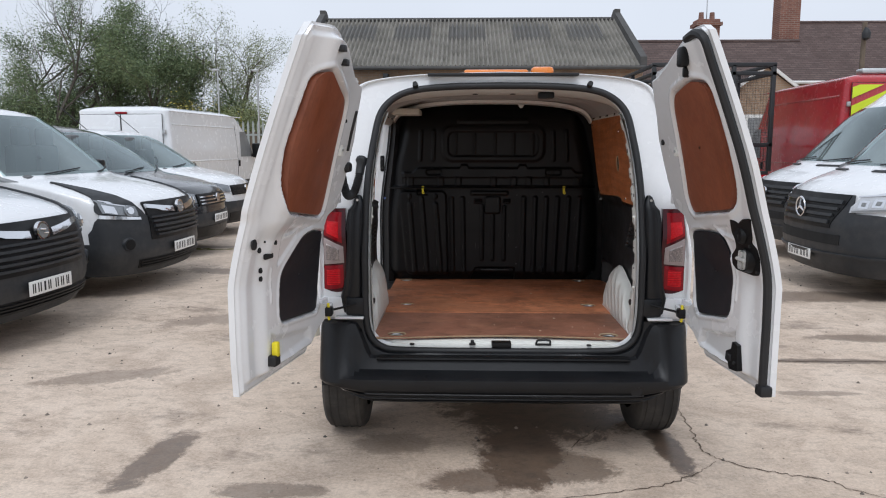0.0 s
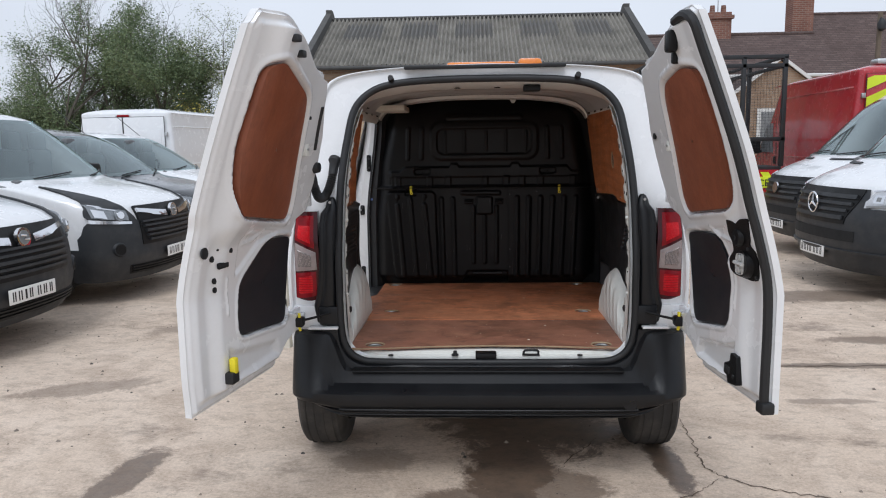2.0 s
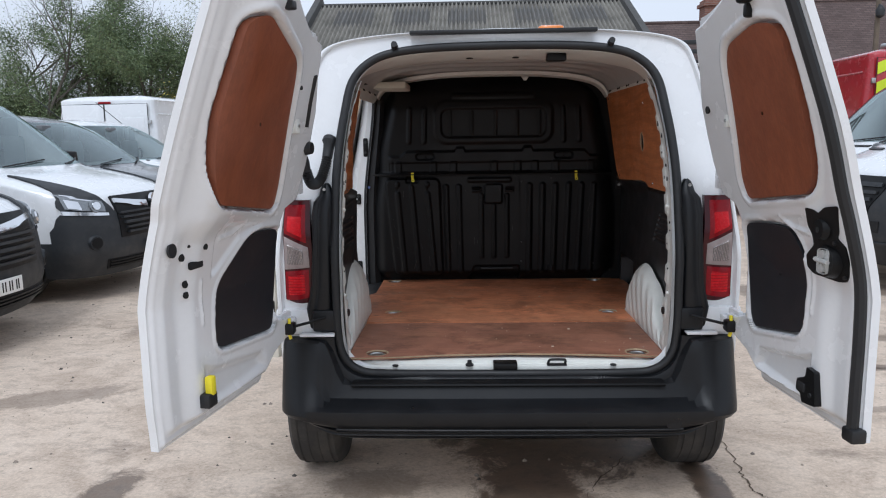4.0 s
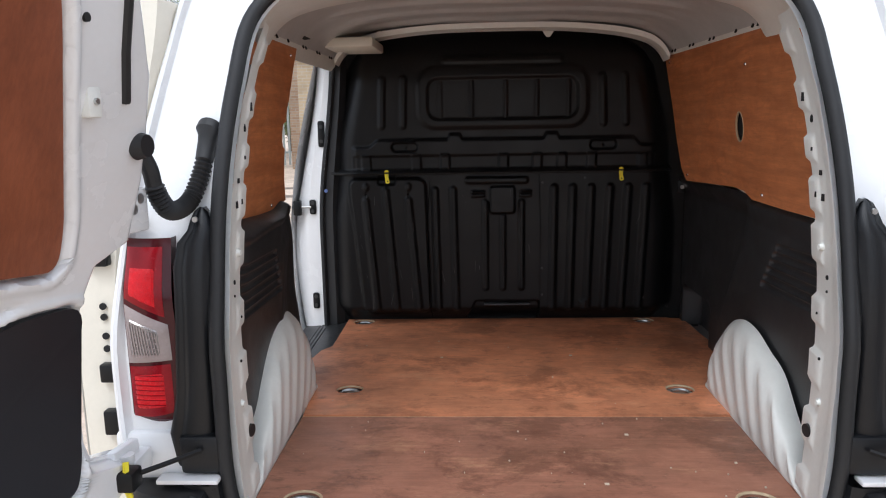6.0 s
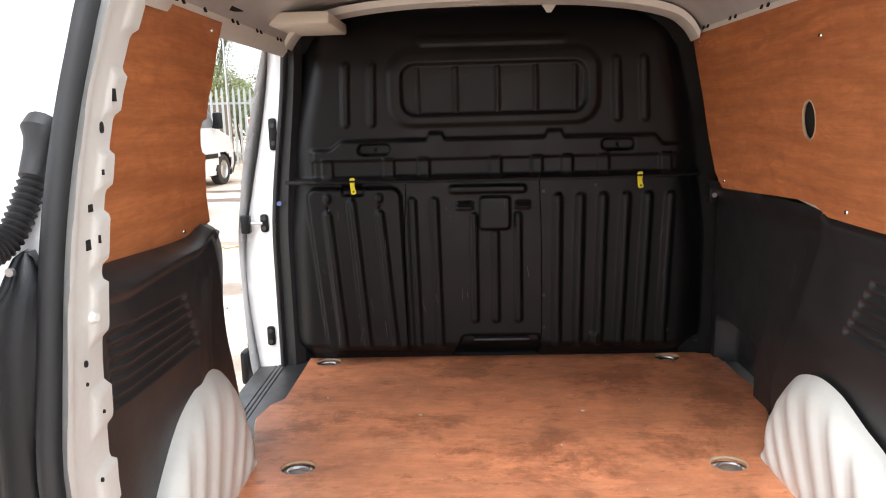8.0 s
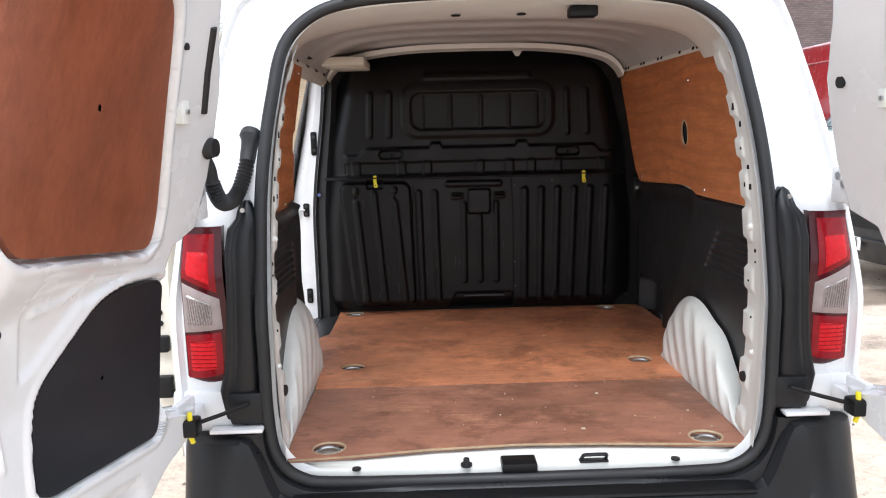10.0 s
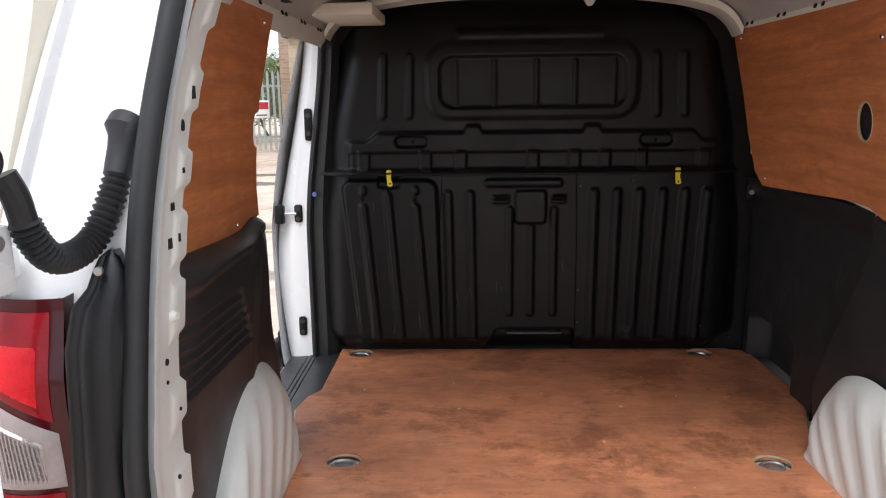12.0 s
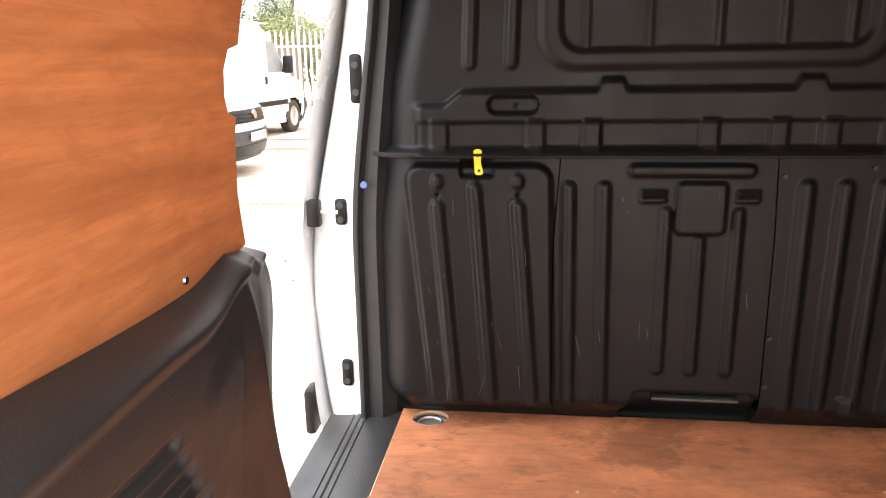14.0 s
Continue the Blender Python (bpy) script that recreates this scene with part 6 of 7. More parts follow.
def cabin(v, sh, zb, zt, back):
    """What shows through the glass: dash, seats and a bulkhead with daylight in its pale colour."""
    f = lerp_table(sh.nose, zb)
    w = sh.half(zb) - 0.12
    part("dashboard", box(-w, w, f + 0.12, f + 0.75, zb - 0.30, zb + 0.015, 0.05), SEAT, v, "dark dashboard")
    part("steering_wheel", tube([(0.38 + 0.19 * math.cos(a), f + 0.85 - 0.06 * math.sin(a), zb + 0.0 + 0.17 * math.sin(a)) for a in (math.tau * k / 24 for k in range(24))], 0.016, 6, True), RUBBER, v, "black steering wheel")
    for x in (-0.5, 0.15, 0.6):
        if abs(x) + 0.2 < w:
            st = part("seat", box(x - 0.2, x + 0.2, back - 0.25, back - 0.1, zb - 0.3, zb + 0.32, 0.05), SEAT, v, "dark seat")
            part("headrest", box(x - 0.12, x + 0.12, back - 0.24, back - 0.13, zb + 0.30, zb + 0.52, 0.04), SEAT, st)
    part("cab_wall", box(-w, w, back + 0.25, back + 0.29, 0.6, zt - 0.02), CAB_GREY, v, "pale cab wall")


def carve_glass(sh, bm, zb, zt, qmax):
    """Cuts the windscreen opening out of a body."""
    gone = []
    for f in bm.faces:
        c = f.calc_center_median()
        if zb < c.z < zt and c.y < lerp_table(sh.nose, c.z) + sh.deep * 0.62:
            gone.append(f)
    bmesh.ops.delete(bm, geom=gone, context="FACES")
    return bm


def screen_q(sh, frac=0.62):
    """The q at which the front has swept back by a share of its depth."""
    p = 2 / sh.power
    return math.acos((1 - frac) ** (1 / p)) / (math.pi / 2)


def wide_grille_van(name, label, m, group):
    """The white van with a wide chrome-winged grille and a tall charcoal bumper."""
    v = thing(name, label, "van", m, group)
    sh = Shape(4.99, 1.95, 1.96, [(0.2, 0.12), (0.30, 0.04), (0.45, 0.0), (0.70, 0.02), (0.85, 0.05), (0.95, 0.10), (1.02, 0.22), (1.08, 0.42), (1.14, 0.68), (1.19, 0.95), (1.22, 1.03), (1.45, 1.28), (1.70, 1.58), (1.86, 1.82), (1.93, 2.05), (1.96, 2.3)], 0.50, 2.35)
    qs = screen_q(sh)
    part("body", carve_glass(sh, sh.body((0.98, 4.0), 0.335), 1.235, 1.84, qs), WHITE, v, "white van body")
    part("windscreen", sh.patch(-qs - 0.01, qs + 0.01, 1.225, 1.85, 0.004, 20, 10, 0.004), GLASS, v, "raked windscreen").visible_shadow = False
    cabin(v, sh, 1.22, 1.86, 2.05)
    bumper = part("bumper", sh.patch(-0.985, 0.985, 0.235, lambda a: 0.815 - 0.15 * step(0.44, 0.5, abs(a - 0.5)), 0.022, 48, 12), GREY_BUMPER, v, "tall charcoal bumper")
    grille = part("grille", sh.patch(-0.36, 0.36, 0.565, 0.945, 0.030, 20, 8, 0.03), PLASTIC, v, "black slatted grille")
    for k in range(5):
        z = 0.60 + 0.045 * k
        w = 0.30 + 0.012 * k
        part("slat", sh.patch(-w, w, z, z + 0.020, 0.062, 16, 2, 0.045), GREY_BUMPER, grille, "grille slat")
    for s in (-1, 1):
        a, b = (0.06 * s, 0.36 * s)
        part("chrome_wing", sh.patch(min(a, b), max(a, b), lambda t, s=s: 0.815 + 0.06 * (t if s > 0 else 1 - t), lambda t, s=s: 0.86 + 0.055 * (t if s > 0 else 1 - t), 0.052, 10, 2, 0.03), CHROME, grille, "chrome wing")
        t_of = lambda t, s=s: t if s > 0 else 1 - t
        inner_q = lambda z: 0.37 + 0.23 * (max(z - 0.80, 0) / 0.36) ** 1.2
        outer_q = lambda z: lerp_table([(0.79, 0.80), (0.88, 0.87), (0.93, 0.85), (1.0, 0.77), (1.08, 0.69), (1.16, 0.61)], z)
        part("lamp_mask", sh.patch(inner_q if s > 0 else lambda z: -outer_q(z), outer_q if s > 0 else lambda z: -inner_q(z), 0.795, 1.155, 0.018, 16, 26, 0.024), GREY_BUMPER, v, "charcoal headlamp surround")
        hl = part("headlamp", sh.patch(0.46 if s > 0 else -0.80, 0.80 if s > 0 else -0.46, lambda t: 0.815 + 0.045 * t_of(t), lambda t: 0.905 + 0.075 * t_of(t), 0.034, 22, 8, 0.02), HEAD, v, "clear swept headlamp")
        part("lamp_strip", sh.patch(0.49 if s > 0 else -0.77, 0.77 if s > 0 else -0.49, lambda t: 0.893 + 0.068 * t_of(t), lambda t: 0.903 + 0.070 * t_of(t), 0.038, 18, 2, 0.01), CHROME, hl, "bright strip")
        part("turn_reflector", sh.patch(0.66 if s > 0 else -0.77, 0.77 if s > 0 else -0.66, lambda t: 0.845 + 0.02 * t_of(t), lambda t: 0.915 + 0.03 * t_of(t), 0.037, 8, 5, 0.01), CHROME, hl, "silvered reflector")
        for q, z, r in ((0.53, 0.875, 0.046),):
            c = sh.front(s * q, z)
            part("lamp_bezel", disc(c + Vector((s * 0.028, -0.034, 0.004)), (s * 0.55, -1, 0.25), r + 0.016, 0.018, 20, r + 0.010), HEAD, hl, "clear lamp bezel")
            part("lamp_bowl", disc(c + Vector((s * 0.030, -0.040, 0.005)), (s * 0.55, -1, 0.25), r, 0.03, 18, r * 0.8), CHROME, hl)
        part("chrome_strip", sh.patch(0.44 if s > 0 else -0.84, 0.84 if s > 0 else -0.44, lambda t, s=s: 0.778 + 0.035 * (t if s > 0 else 1 - t), lambda t, s=s: 0.804 + 0.045 * (t if s > 0 else 1 - t), 0.034, 22, 2, 0.03), CHROME, v, "chrome strip under the headlamp")
        fog = part("fog_recess", disc(sh.front(s * 0.60, 0.545) + Vector((s * 0.012, -0.022, 0)), (s * 0.62, -1, 0), 0.075, 0.03, 24, 0.062), GREY_BUMPER, bumper, "round fog lamp blank")
        part("fog_face", disc(sh.front(s * 0.60, 0.545) + Vector((s * 0.020, -0.036, 0)), (s * 0.62, -1, 0), 0.05, 0.012, 24), PLASTIC, fog)
        part("bumper_end", sh.flank(s, 0.46, 0.60, 0.24, 0.56, 0.010, 3, 4), GREY_BUMPER, bumper, "charcoal bumper end")
        part("sill_moulding", sh.flank(s, 1.40, 3.55, 0.30, 0.46, 0.010, 8, 3), GREY_BUMPER, v, "charcoal sill moulding")
        part("side_window", sh.flank(s, 1.45, 2.35, 1.23, 1.72, 0.004, 8, 5, 0.45, -0.05), CABIN, v, "dark cab window")
    for q0, q1 in ((0.845, 0.99), (-0.99, -0.845)):
        part("quarter_window", sh.patch(q0, q1, lambda a: 1.17, lambda a: 1.50, 0.006, 8, 8, 0.006), CABIN, v, "dark quarter window")
    badge = part("badge", disc(sh.front(0, 0.87) + Vector((0, -0.06, 0)), (0, -1, 0.1), 0.075, 0.03, 28), CHROME, grille, "round chrome badge")
    part("badge_face", disc(sh.front(0, 0.87) + Vector((0, -0.076, 0)), (0, -1, 0.1), 0.055, 0.006, 24), CABIN, badge)
    part("badge_emblem", tube([sh.front(0, 0.87) + Vector((dx, -0.082, dz)) for dx, dz in ((-0.045, 0.02), (0.012, 0.012), (-0.012, -0.012), (0.045, -0.02))], 0.008, 6), CHROME, badge)
    low = part("lower_grille", sh.patch(-0.50, 0.50, 0.30, 0.385, 0.027, 20, 3), PLASTIC, bumper, "black lower grille")
    for k in range(3):
        part("slat", sh.patch(-0.48, 0.48, 0.308 + 0.026 * k, 0.320 + 0.026 * k, 0.040, 16, 1, 0.02), PLASTIC, low)
    front_plate(v, sh, 0.455, 0, 0.045)
    wipers(v, sh, 1.215)
    mirrors(v, sh, 1.5, 1.12)
    vehicle_wheels(v, sh, (0.98, 4.0), 0.335)
    return v


FACE_E, FACE_W = 90, -90
va = wide_grille_van("parked_van", "white van with charcoal bumper and chrome-winged grille", pose(-3.47, 2.42, 0, 0, 0, FACE_E - 4), "white vans with winged grilles")
copy_thing(va, pose(-3.34, 4.85, 0, 0, 0, FACE_E - 2))


def small_van(name, label, m, body_mat, kind):
    """A car-derived van with a short bonnet."""
    v = thing(name, label, "van", m)
    sh = Shape(4.40, 1.84, 1.82, [(0.2, 0.12), (0.30, 0.04), (0.5, 0.0), (0.7, 0.02), (0.85, 0.06), (0.95, 0.14), (1.02, 0.35), (1.08, 0.62), (1.13, 0.90), (1.16, 0.98), (1.4, 1.32), (1.62, 1.66), (1.73, 1.92), (1.79, 2.15), (1.82, 2.4)], 0.46, 2.3)
    qs = screen_q(sh)
    part("body", carve_glass(sh, sh.body((0.88, 3.65), 0.32), 1.175, 1.70, qs), body_mat, v, "painted van body")
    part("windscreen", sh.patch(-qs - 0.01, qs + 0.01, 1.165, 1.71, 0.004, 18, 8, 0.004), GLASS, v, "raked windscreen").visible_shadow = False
    cabin(v, sh, 1.16, 1.72, 2.0)
    bp = part("bumper", sh.patch(-0.97, 0.97, 0.235, lambda a: 0.60 + 0.10 * step(0.25, 0.45, abs(a - 0.5)), 0.02, 40, 8), GREY_BUMPER, v, "charcoal bumper")
    g = part("grille", sh.patch(-0.36, 0.36, 0.70, 0.86, 0.016, 16, 5), PLASTIC, v, "black grille")
    for k in range(3):
        part("slat", sh.patch(-0.34, 0.34, 0.72 + 0.045 * k, 0.738 + 0.045 * k, 0.030, 14, 1, 0.02), CHROME if kind == "a" else PLASTIC, g, "grille slat")
    part("badge", disc(sh.front(0, 0.80) + Vector((0, -0.045, 0)), (0, -1, 0.1), 0.06, 0.02, 24), CHROME, g, "chrome badge")
    for s in (-1, 1):
        part("headlamp", sh.patch(0.40 if s > 0 else -0.78, 0.78 if s > 0 else -0.40, lambda t, s=s: 0.75 + 0.05 * (t if s > 0 else 1 - t), lambda t, s=s: 0.86 + 0.08 * (t if s > 0 else 1 - t), 0.022, 10, 5), HEAD, v, "clear headlamp")
        part("side_window", sh.flank(s, 1.55, 2.45, 1.16, 1.62, 0.004, 8, 5, 0.42, 0.0), CABIN, v, "dark cab window")
    part("lower_grille", sh.patch(-0.45, 0.45, 0.29, 0.42, 0.03, 16, 3), PLASTIC, bp, "black lower grille")
    front_plate(v, sh, 0.52, 0, 0.04)
    wipers(v, sh, 1.155)
    mirrors(v, sh, 1.5, 1.08, 0.2, body_mat)
    part("aerial", tube([(0.25, 1.98, 1.76), (0.25, 2.4, 2.12)], 0.006, 5), RUBBER, v, "thin roof aerial")
    vehicle_wheels(v, sh, (0.88, 3.65), 0.32)
    return v


small_van("small_van", "dark grey small van with chrome-edged grille", pose(-3.75, 7.35, 0, 0, 0, FACE_E), SLATE, "a")
small_van("small_van", "white small van with charcoal bumper", pose(-4.05, 9.75, 0, 0, 0, FACE_E), WHITE, "b")


def large_van(name, label, m, height, star, group):
    """A large white van with a short sloping bonnet and deep charcoal bumper."""
    v = thing(name, label, "van", m, group)
    sh = Shape(5.95, 2.02, height, [(0.2, 0.14), (0.32, 0.05), (0.5, 0.0), (0.75, 0.01), (0.95, 0.06), (1.05, 0.11), (1.12, 0.20), (1.18, 0.34), (1.24, 0.50), (1.28, 0.60), (1.31, 0.65), (1.6, 0.93), (1.95, 1.28), (height - 0.35, 1.60), (height - 0.12, 1.9), (height, 2.5)], 0.55, 2.25)
    qs = screen_q(sh)
    zt = min(height - 0.35, 2.05)
    part("body", carve_glass(sh, sh.body((1.02, 4.68), 0.345), 1.325, zt, qs), WHITE, v, "white van body")
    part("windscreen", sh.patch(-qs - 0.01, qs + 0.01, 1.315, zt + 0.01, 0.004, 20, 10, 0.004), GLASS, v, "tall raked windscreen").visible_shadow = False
    cabin(v, sh, 1.31, zt, 2.1)
    bp = part("bumper", sh.patch(-0.985, 0.985, 0.25, lambda a: 0.86 - 0.02 * step(0.3, 0.5, abs(a - 0.5)) + 0.175 * (1 - step(0.215, 0.245, abs(a - 0.5))), 0.022, 88, 14), GREY_BUMPER, v, "deep charcoal bumper")
    part("bumper_ledge", sh.patch(-0.96, 0.96, 0.435, 0.462, 0.045, 36, 2, 0.03), GREY_BUMPER, bp, "stepped bumper edge")
    g = part("grille", sh.patch(lambda z: -0.30 - 0.10 * step(0.7, 1.0, z), lambda z: 0.30 + 0.10 * step(0.7, 1.0, z), 0.70, 1.03, 0.030, 18, 8, 0.03), PLASTIC, v, "black slatted grille")
    for k in range(4):
        z = 0.745 + 0.065 * k
        w = 0.28 + 0.10 * step(0.7, 1.0, z)
        part("slat", sh.patch(-w, w, z, z + 0.030, 0.050, 16, 2, 0.03), GREY_BUMPER, g, "wide grille slat")
    part("lower_grille", sh.patch(-0.40, 0.40, 0.54, 0.64, 0.030, 16, 4), HOLE, bp, "dark lower air intake")
    c = sh.front(0, 0.885) + Vector((0, -0.075, 0))
    if star:
        b = part("badge", tube([(c.x + 0.10 * math.cos(t), c.y, c.z + 0.10 * math.sin(t)) for t in (math.tau * k / 32 for k in range(32))], 0.010, 8, True), CHROME, g, "chrome ring badge")
        for a in (90, 210, 330):
            part("badge_arm", tube([c, c + Vector((0.10 * math.cos(radians(a)), 0, 0.10 * math.sin(radians(a))))], [0.020, 0.005], 6), CHROME, b)
    else:
        part("badge", disc(c, (0, -1, 0.1), 0.075, 0.02, 28), CHROME, g, "oval chrome badge").scale = (1, 1, 1)
    for s in (-1, 1):
        near = lambda t, s=s: t if s > 0 else 1 - t
        hl = part("headlamp", sh.patch(0.44 if s > 0 else -0.83, 0.83 if s > 0 else -0.44, lambda t: 0.865 + 0.045 * near(t), lambda t: 0.925 + 0.10 * step(0.0, 0.16, near(t)) + 0.05 * near(t), 0.028, 24, 8), CLEAR_LAMP, v, "clear glazed headlamp")
        for q0, q1, z0, z1 in ((0.50, 0.58, 0.915, 0.985), (0.61, 0.70, 0.93, 1.005)):
            a, b = (q0, q1) if s > 0 else (-q1, -q0)
            bowl = part("lamp_bowl", sh.patch(a, b, z0, z1, 0.032, 8, 6, 0.006), CHROME, hl, "bright reflector bowl")
            part("bulb_shield", sh.patch(a + 0.025, b - 0.025, z0 + 0.02, z1 - 0.02, 0.038, 6, 4, 0.006), CABIN, bowl)
        part("lamp_brow", sh.patch(0.47 if s > 0 else -0.82, 0.82 if s > 0 else -0.47, lambda t: 1.012 + 0.052 * near(t), lambda t: 1.026 + 0.052 * near(t), 0.036, 20, 2, 0.01), CHROME, hl, "pale light strip")
        part("lamp_sill", sh.patch(0.46 if s > 0 else -0.82, 0.82 if s > 0 else -0.46, lambda t: 0.872 + 0.045 * near(t), lambda t: 0.889 + 0.045 * near(t), 0.034, 20, 2, 0.01), CABIN, hl, "dark lower lamp bezel")
        part("side_window", sh.flank(s, 1.5, 2.35, 1.33, 1.95, 0.004, 8, 5, 0.5, 0.0), CABIN, v, "dark cab window")
        a, b2 = (0.14, 0.44) if s > 0 else (-0.44, -0.14)
        part("bonnet_vent", sh.patch(a, b2, 1.255, 1.27, 0.012, 8, 2), RUBBER, v, "black bonnet vent")
    front_plate(v, sh, 0.40, 0, 0.045)
    wipers(v, sh, 1.305)
    mirrors(v, sh, 1.55, 1.25, 0.42)
    vehicle_wheels(v, sh, (1.02, 4.68), 0.345, 0.235)
    return v


large_van("large_van", "large white van with black slatted grille and ring badge", pose(3.46, 4.83, 0, 0, 0, FACE_W), 2.55, True, "large white vans")
large_van("large_van", "large white van with black grille and oval badge", pose(4.08, 7.35, 0, 0, 0, FACE_W), 2.5, False, "large white vans")


def long_van(name, label, m, body_mat, height, chevrons):
    """A long panel van seen mostly from behind and beside."""
    v = thing(name, label, "van", m)
    sh = Shape(5.6, 2.04, height, [(0.2, 0.12), (0.35, 0.03), (0.6, 0.0), (0.9, 0.06), (1.05, 0.16), (1.15, 0.5), (1.22, 0.75), (1.26, 0.85), (1.6, 1.15), (1.95, 1.5), (height - 0.14, 1.85), (height, 2.4)], 0.45, 2.4, 0.10, 0.06)
    part("body", sh.body((0.95, 4.4), 0.345), body_mat, v, "painted panel van body")
    q = screen_q(sh)
    part("windscreen", sh.patch(-q, q, 1.28, 1.95, 0.006, 14, 8), CABIN, v, "dark windscreen")
    part("bumper", sh.patch(-0.97, 0.97, 0.25, 0.70, 0.02, 30, 6), GREY_BUMPER, v, "charcoal front bumper")
    L = sh.length
    for s in (-1, 1):
        part("side_window", sh.flank(s, 1.35, 2.15, 1.28, 1.88, 0.006, 8, 5, 0.35, -0.1), CABIN, v, "dark cab window")
        part("door_handle", box(s * sh.half(1.1) - 0.02, s * sh.half(1.1) + 0.02, 2.2, 2.28, 1.05, 1.2, 0.01), PLASTIC, v, "black door handle")
        part("side_crease", tube([sh.side(s, y, height - 0.36) for y in (2.4, 3.4, 4.4, 5.4)], 0.014, 6), body_mat, v, "pressed crease along the side")
        part("side_crease", tube([sh.side(s, y, 1.22) for y in (2.3, 3.4, 4.4, 5.4)], 0.014, 6), body_mat, v, "pressed crease along the side")
        part("door_gap", tube([sh.side(s, 2.32, z) + Vector((s * 0.001, 0, 0)) for z in (0.6, 1.0, 1.4, 1.9, height - 0.3)], 0.006, 5), RUBBER, v, "dark door gap")
        part("roof_gutter", tube([sh.side(s, y, height - 0.10) for y in (1.9, 3.4, 4.4, 5.45)], 0.012, 6), body_mat, v, "roof gutter")
        part("rubbing_strip", sh.flank(s, 1.3, 5.3, 0.62, 0.72, 0.012, 12, 2), PLASTIC, v, "black rubbing strip")
        part("rear_lamp", box(s * 0.93 - 0.05, s * 0.93 + 0.05, L - 0.10, L - 0.02, 0.95, 1.30, 0.02), LAMP_RED, v, "red rear lamp")
        part("rear_door", box(min(s * 0.012, s * 0.86), max(s * 0.012, s * 0.86), L - 0.045, L + 0.008, 0.55, height - 0.17, 0.012), body_mat, v, "rear door")
        d = part("door_panel", box(min(s * 0.08, s * 0.80), max(s * 0.08, s * 0.80), L - 0.03, L + 0.016, 1.32, height - 0.42, 0.012), body_mat, v, "raised rear door panel")
    part("door_split", tube([(0, L + 0.006, 0.56), (0, L + 0.004, height - 0.18)], 0.008, 5), RUBBER, v, "dark gap between the rear doors")
    for s in (-1, 1):
        part("door_edge", tube([(s * 0.868, L + 0.004, 0.56), (s * 0.868, L + 0.002, height - 0.165), (0, L + 0.002, height - 0.165)], 0.006, 5), RUBBER, v, "dark gap round the rear door")
        part("rear_hinge", box(s * 0.90 - 0.03, s * 0.90 + 0.03, L - 0.02, L + 0.02, height - 0.55, height - 0.47, 0.006), STEEL, v, "grey door hinge")
    part("brake_lamp", box(-0.12, 0.12, L - 0.05, L + 0.0, height - 0.16, height - 0.12, 0.01), LAMP_RED, v, "high brake lamp")
    part("rear_step", box(-0.9, 0.9, L - 0.1, L + 0.06, 0.34, 0.52, 0.02), GREY_BUMPER, v, "charcoal rear step")
    if chevrons:
        for k in range(7):
            for s in (-1, 1):
                z = 0.62 + 0.30 * k
                hi = min(z + 0.43, height - 0.20)
                if z + 0.06 < hi - 0.02:
                    bm = plate([(0.06 + (z + 0.43 - hi) * 2.1, hi), (0.06 + max(0, z + 0.25 - hi) * 2.1, min(z + 0.25, hi)), (0.86, z - 0.12), (0.86, z + 0.06)] if hi < z + 0.25 else [(0.06, z + 0.25), (0.86, z - 0.12), (0.86, z + 0.06), (0.06 + (z + 0.43 - hi) * 2.1, hi), (0.06, hi)], [], 0.004, lambda u, w, d, s=s: (s * u, L + 0.018 + d, w))
                    part("chevron_stripe", bm, FLUO, v, "fluorescent yellow chevron stripe", 0)
        part("roof_bar", box(-0.6, 0.6, L - 0.5, L - 0.25, height - 0.005, height + 0.09, 0.03), STEEL, v, "grey roof light bar")
        part("stripe", sh.flank(-1, 3.9, 5.5, 0.85, 1.0, 0.014, 6, 2), FLUO, v, "yellow side stripe")
    mirrors(v, sh, 1.45, 1.25, 0.36)
    vehicle_wheels(v, sh, (0.95, 4.4), 0.345, 0.23)
    return v


# tails stand nearer than their fronts
def tail_at(x, y, turn, length=5.6):
    return Matrix.Translation((x, y, 0)) @ Matrix.Rotation(radians(turn), 4, "Z") @ Matrix.Translation((0, -length, 0))


long_van("panel_van", "long white panel van with plain rear doors", tail_at(-6.98, 11.35, 174.5), WHITE, 2.32, False)
long_van("panel_van", "long red panel van with yellow chevrons behind", tail_at(7.0, 9.2, 178), RED, 2.72, True)

# ---- cage tipper: an open mesh body with a chevron board ----
truck = thing("cage_truck", "dark mesh-caged truck body with red and yellow tail board", "truck", pose(4.22, 10.2, 0))
STEEL_DARK = paint("black_cage_steel", (0.02, 0.021, 0.023), 0.55, var=0.2, bump=0.02)
part("truck_bed", box(-1.05, 1.05, 0.0, 3.4, 0.95, 1.08, 0.02), STEEL_DARK, truck, "black truck bed")
for x in (-1.05, -0.35, 0.35, 1.05):
    for y in (0.03, 1.7, 3.4):
        part("cage_post", box(x - 0.035, x + 0.035, y - 0.035, y + 0.035, 1.08, 2.95, 0.006), STEEL_DARK, truck)
for z in (1.55, 2.95, 2.80):
    for y in (0.03, 3.4):
        part("cage_rail", box(-1.09, 1.09, y - 0.035, y + 0.035, z - 0.035, z + 0.035, 0.006), STEEL_DARK, truck)
    for x in (-1.05, 1.05):
        part("cage_rail", box(x - 0.03, x + 0.03, 0.0, 3.4, z - 0.03, z + 0.03, 0.006), STEEL_DARK, truck)
mesh = bmesh.new()
for k in range(44):
    put_tube(mesh, [(-1.05 + 2.1 * k / 43, 0.05, 1.1), (-1.05 + 2.1 * k / 43, 0.05, 2.8)], 0.0022, 3)
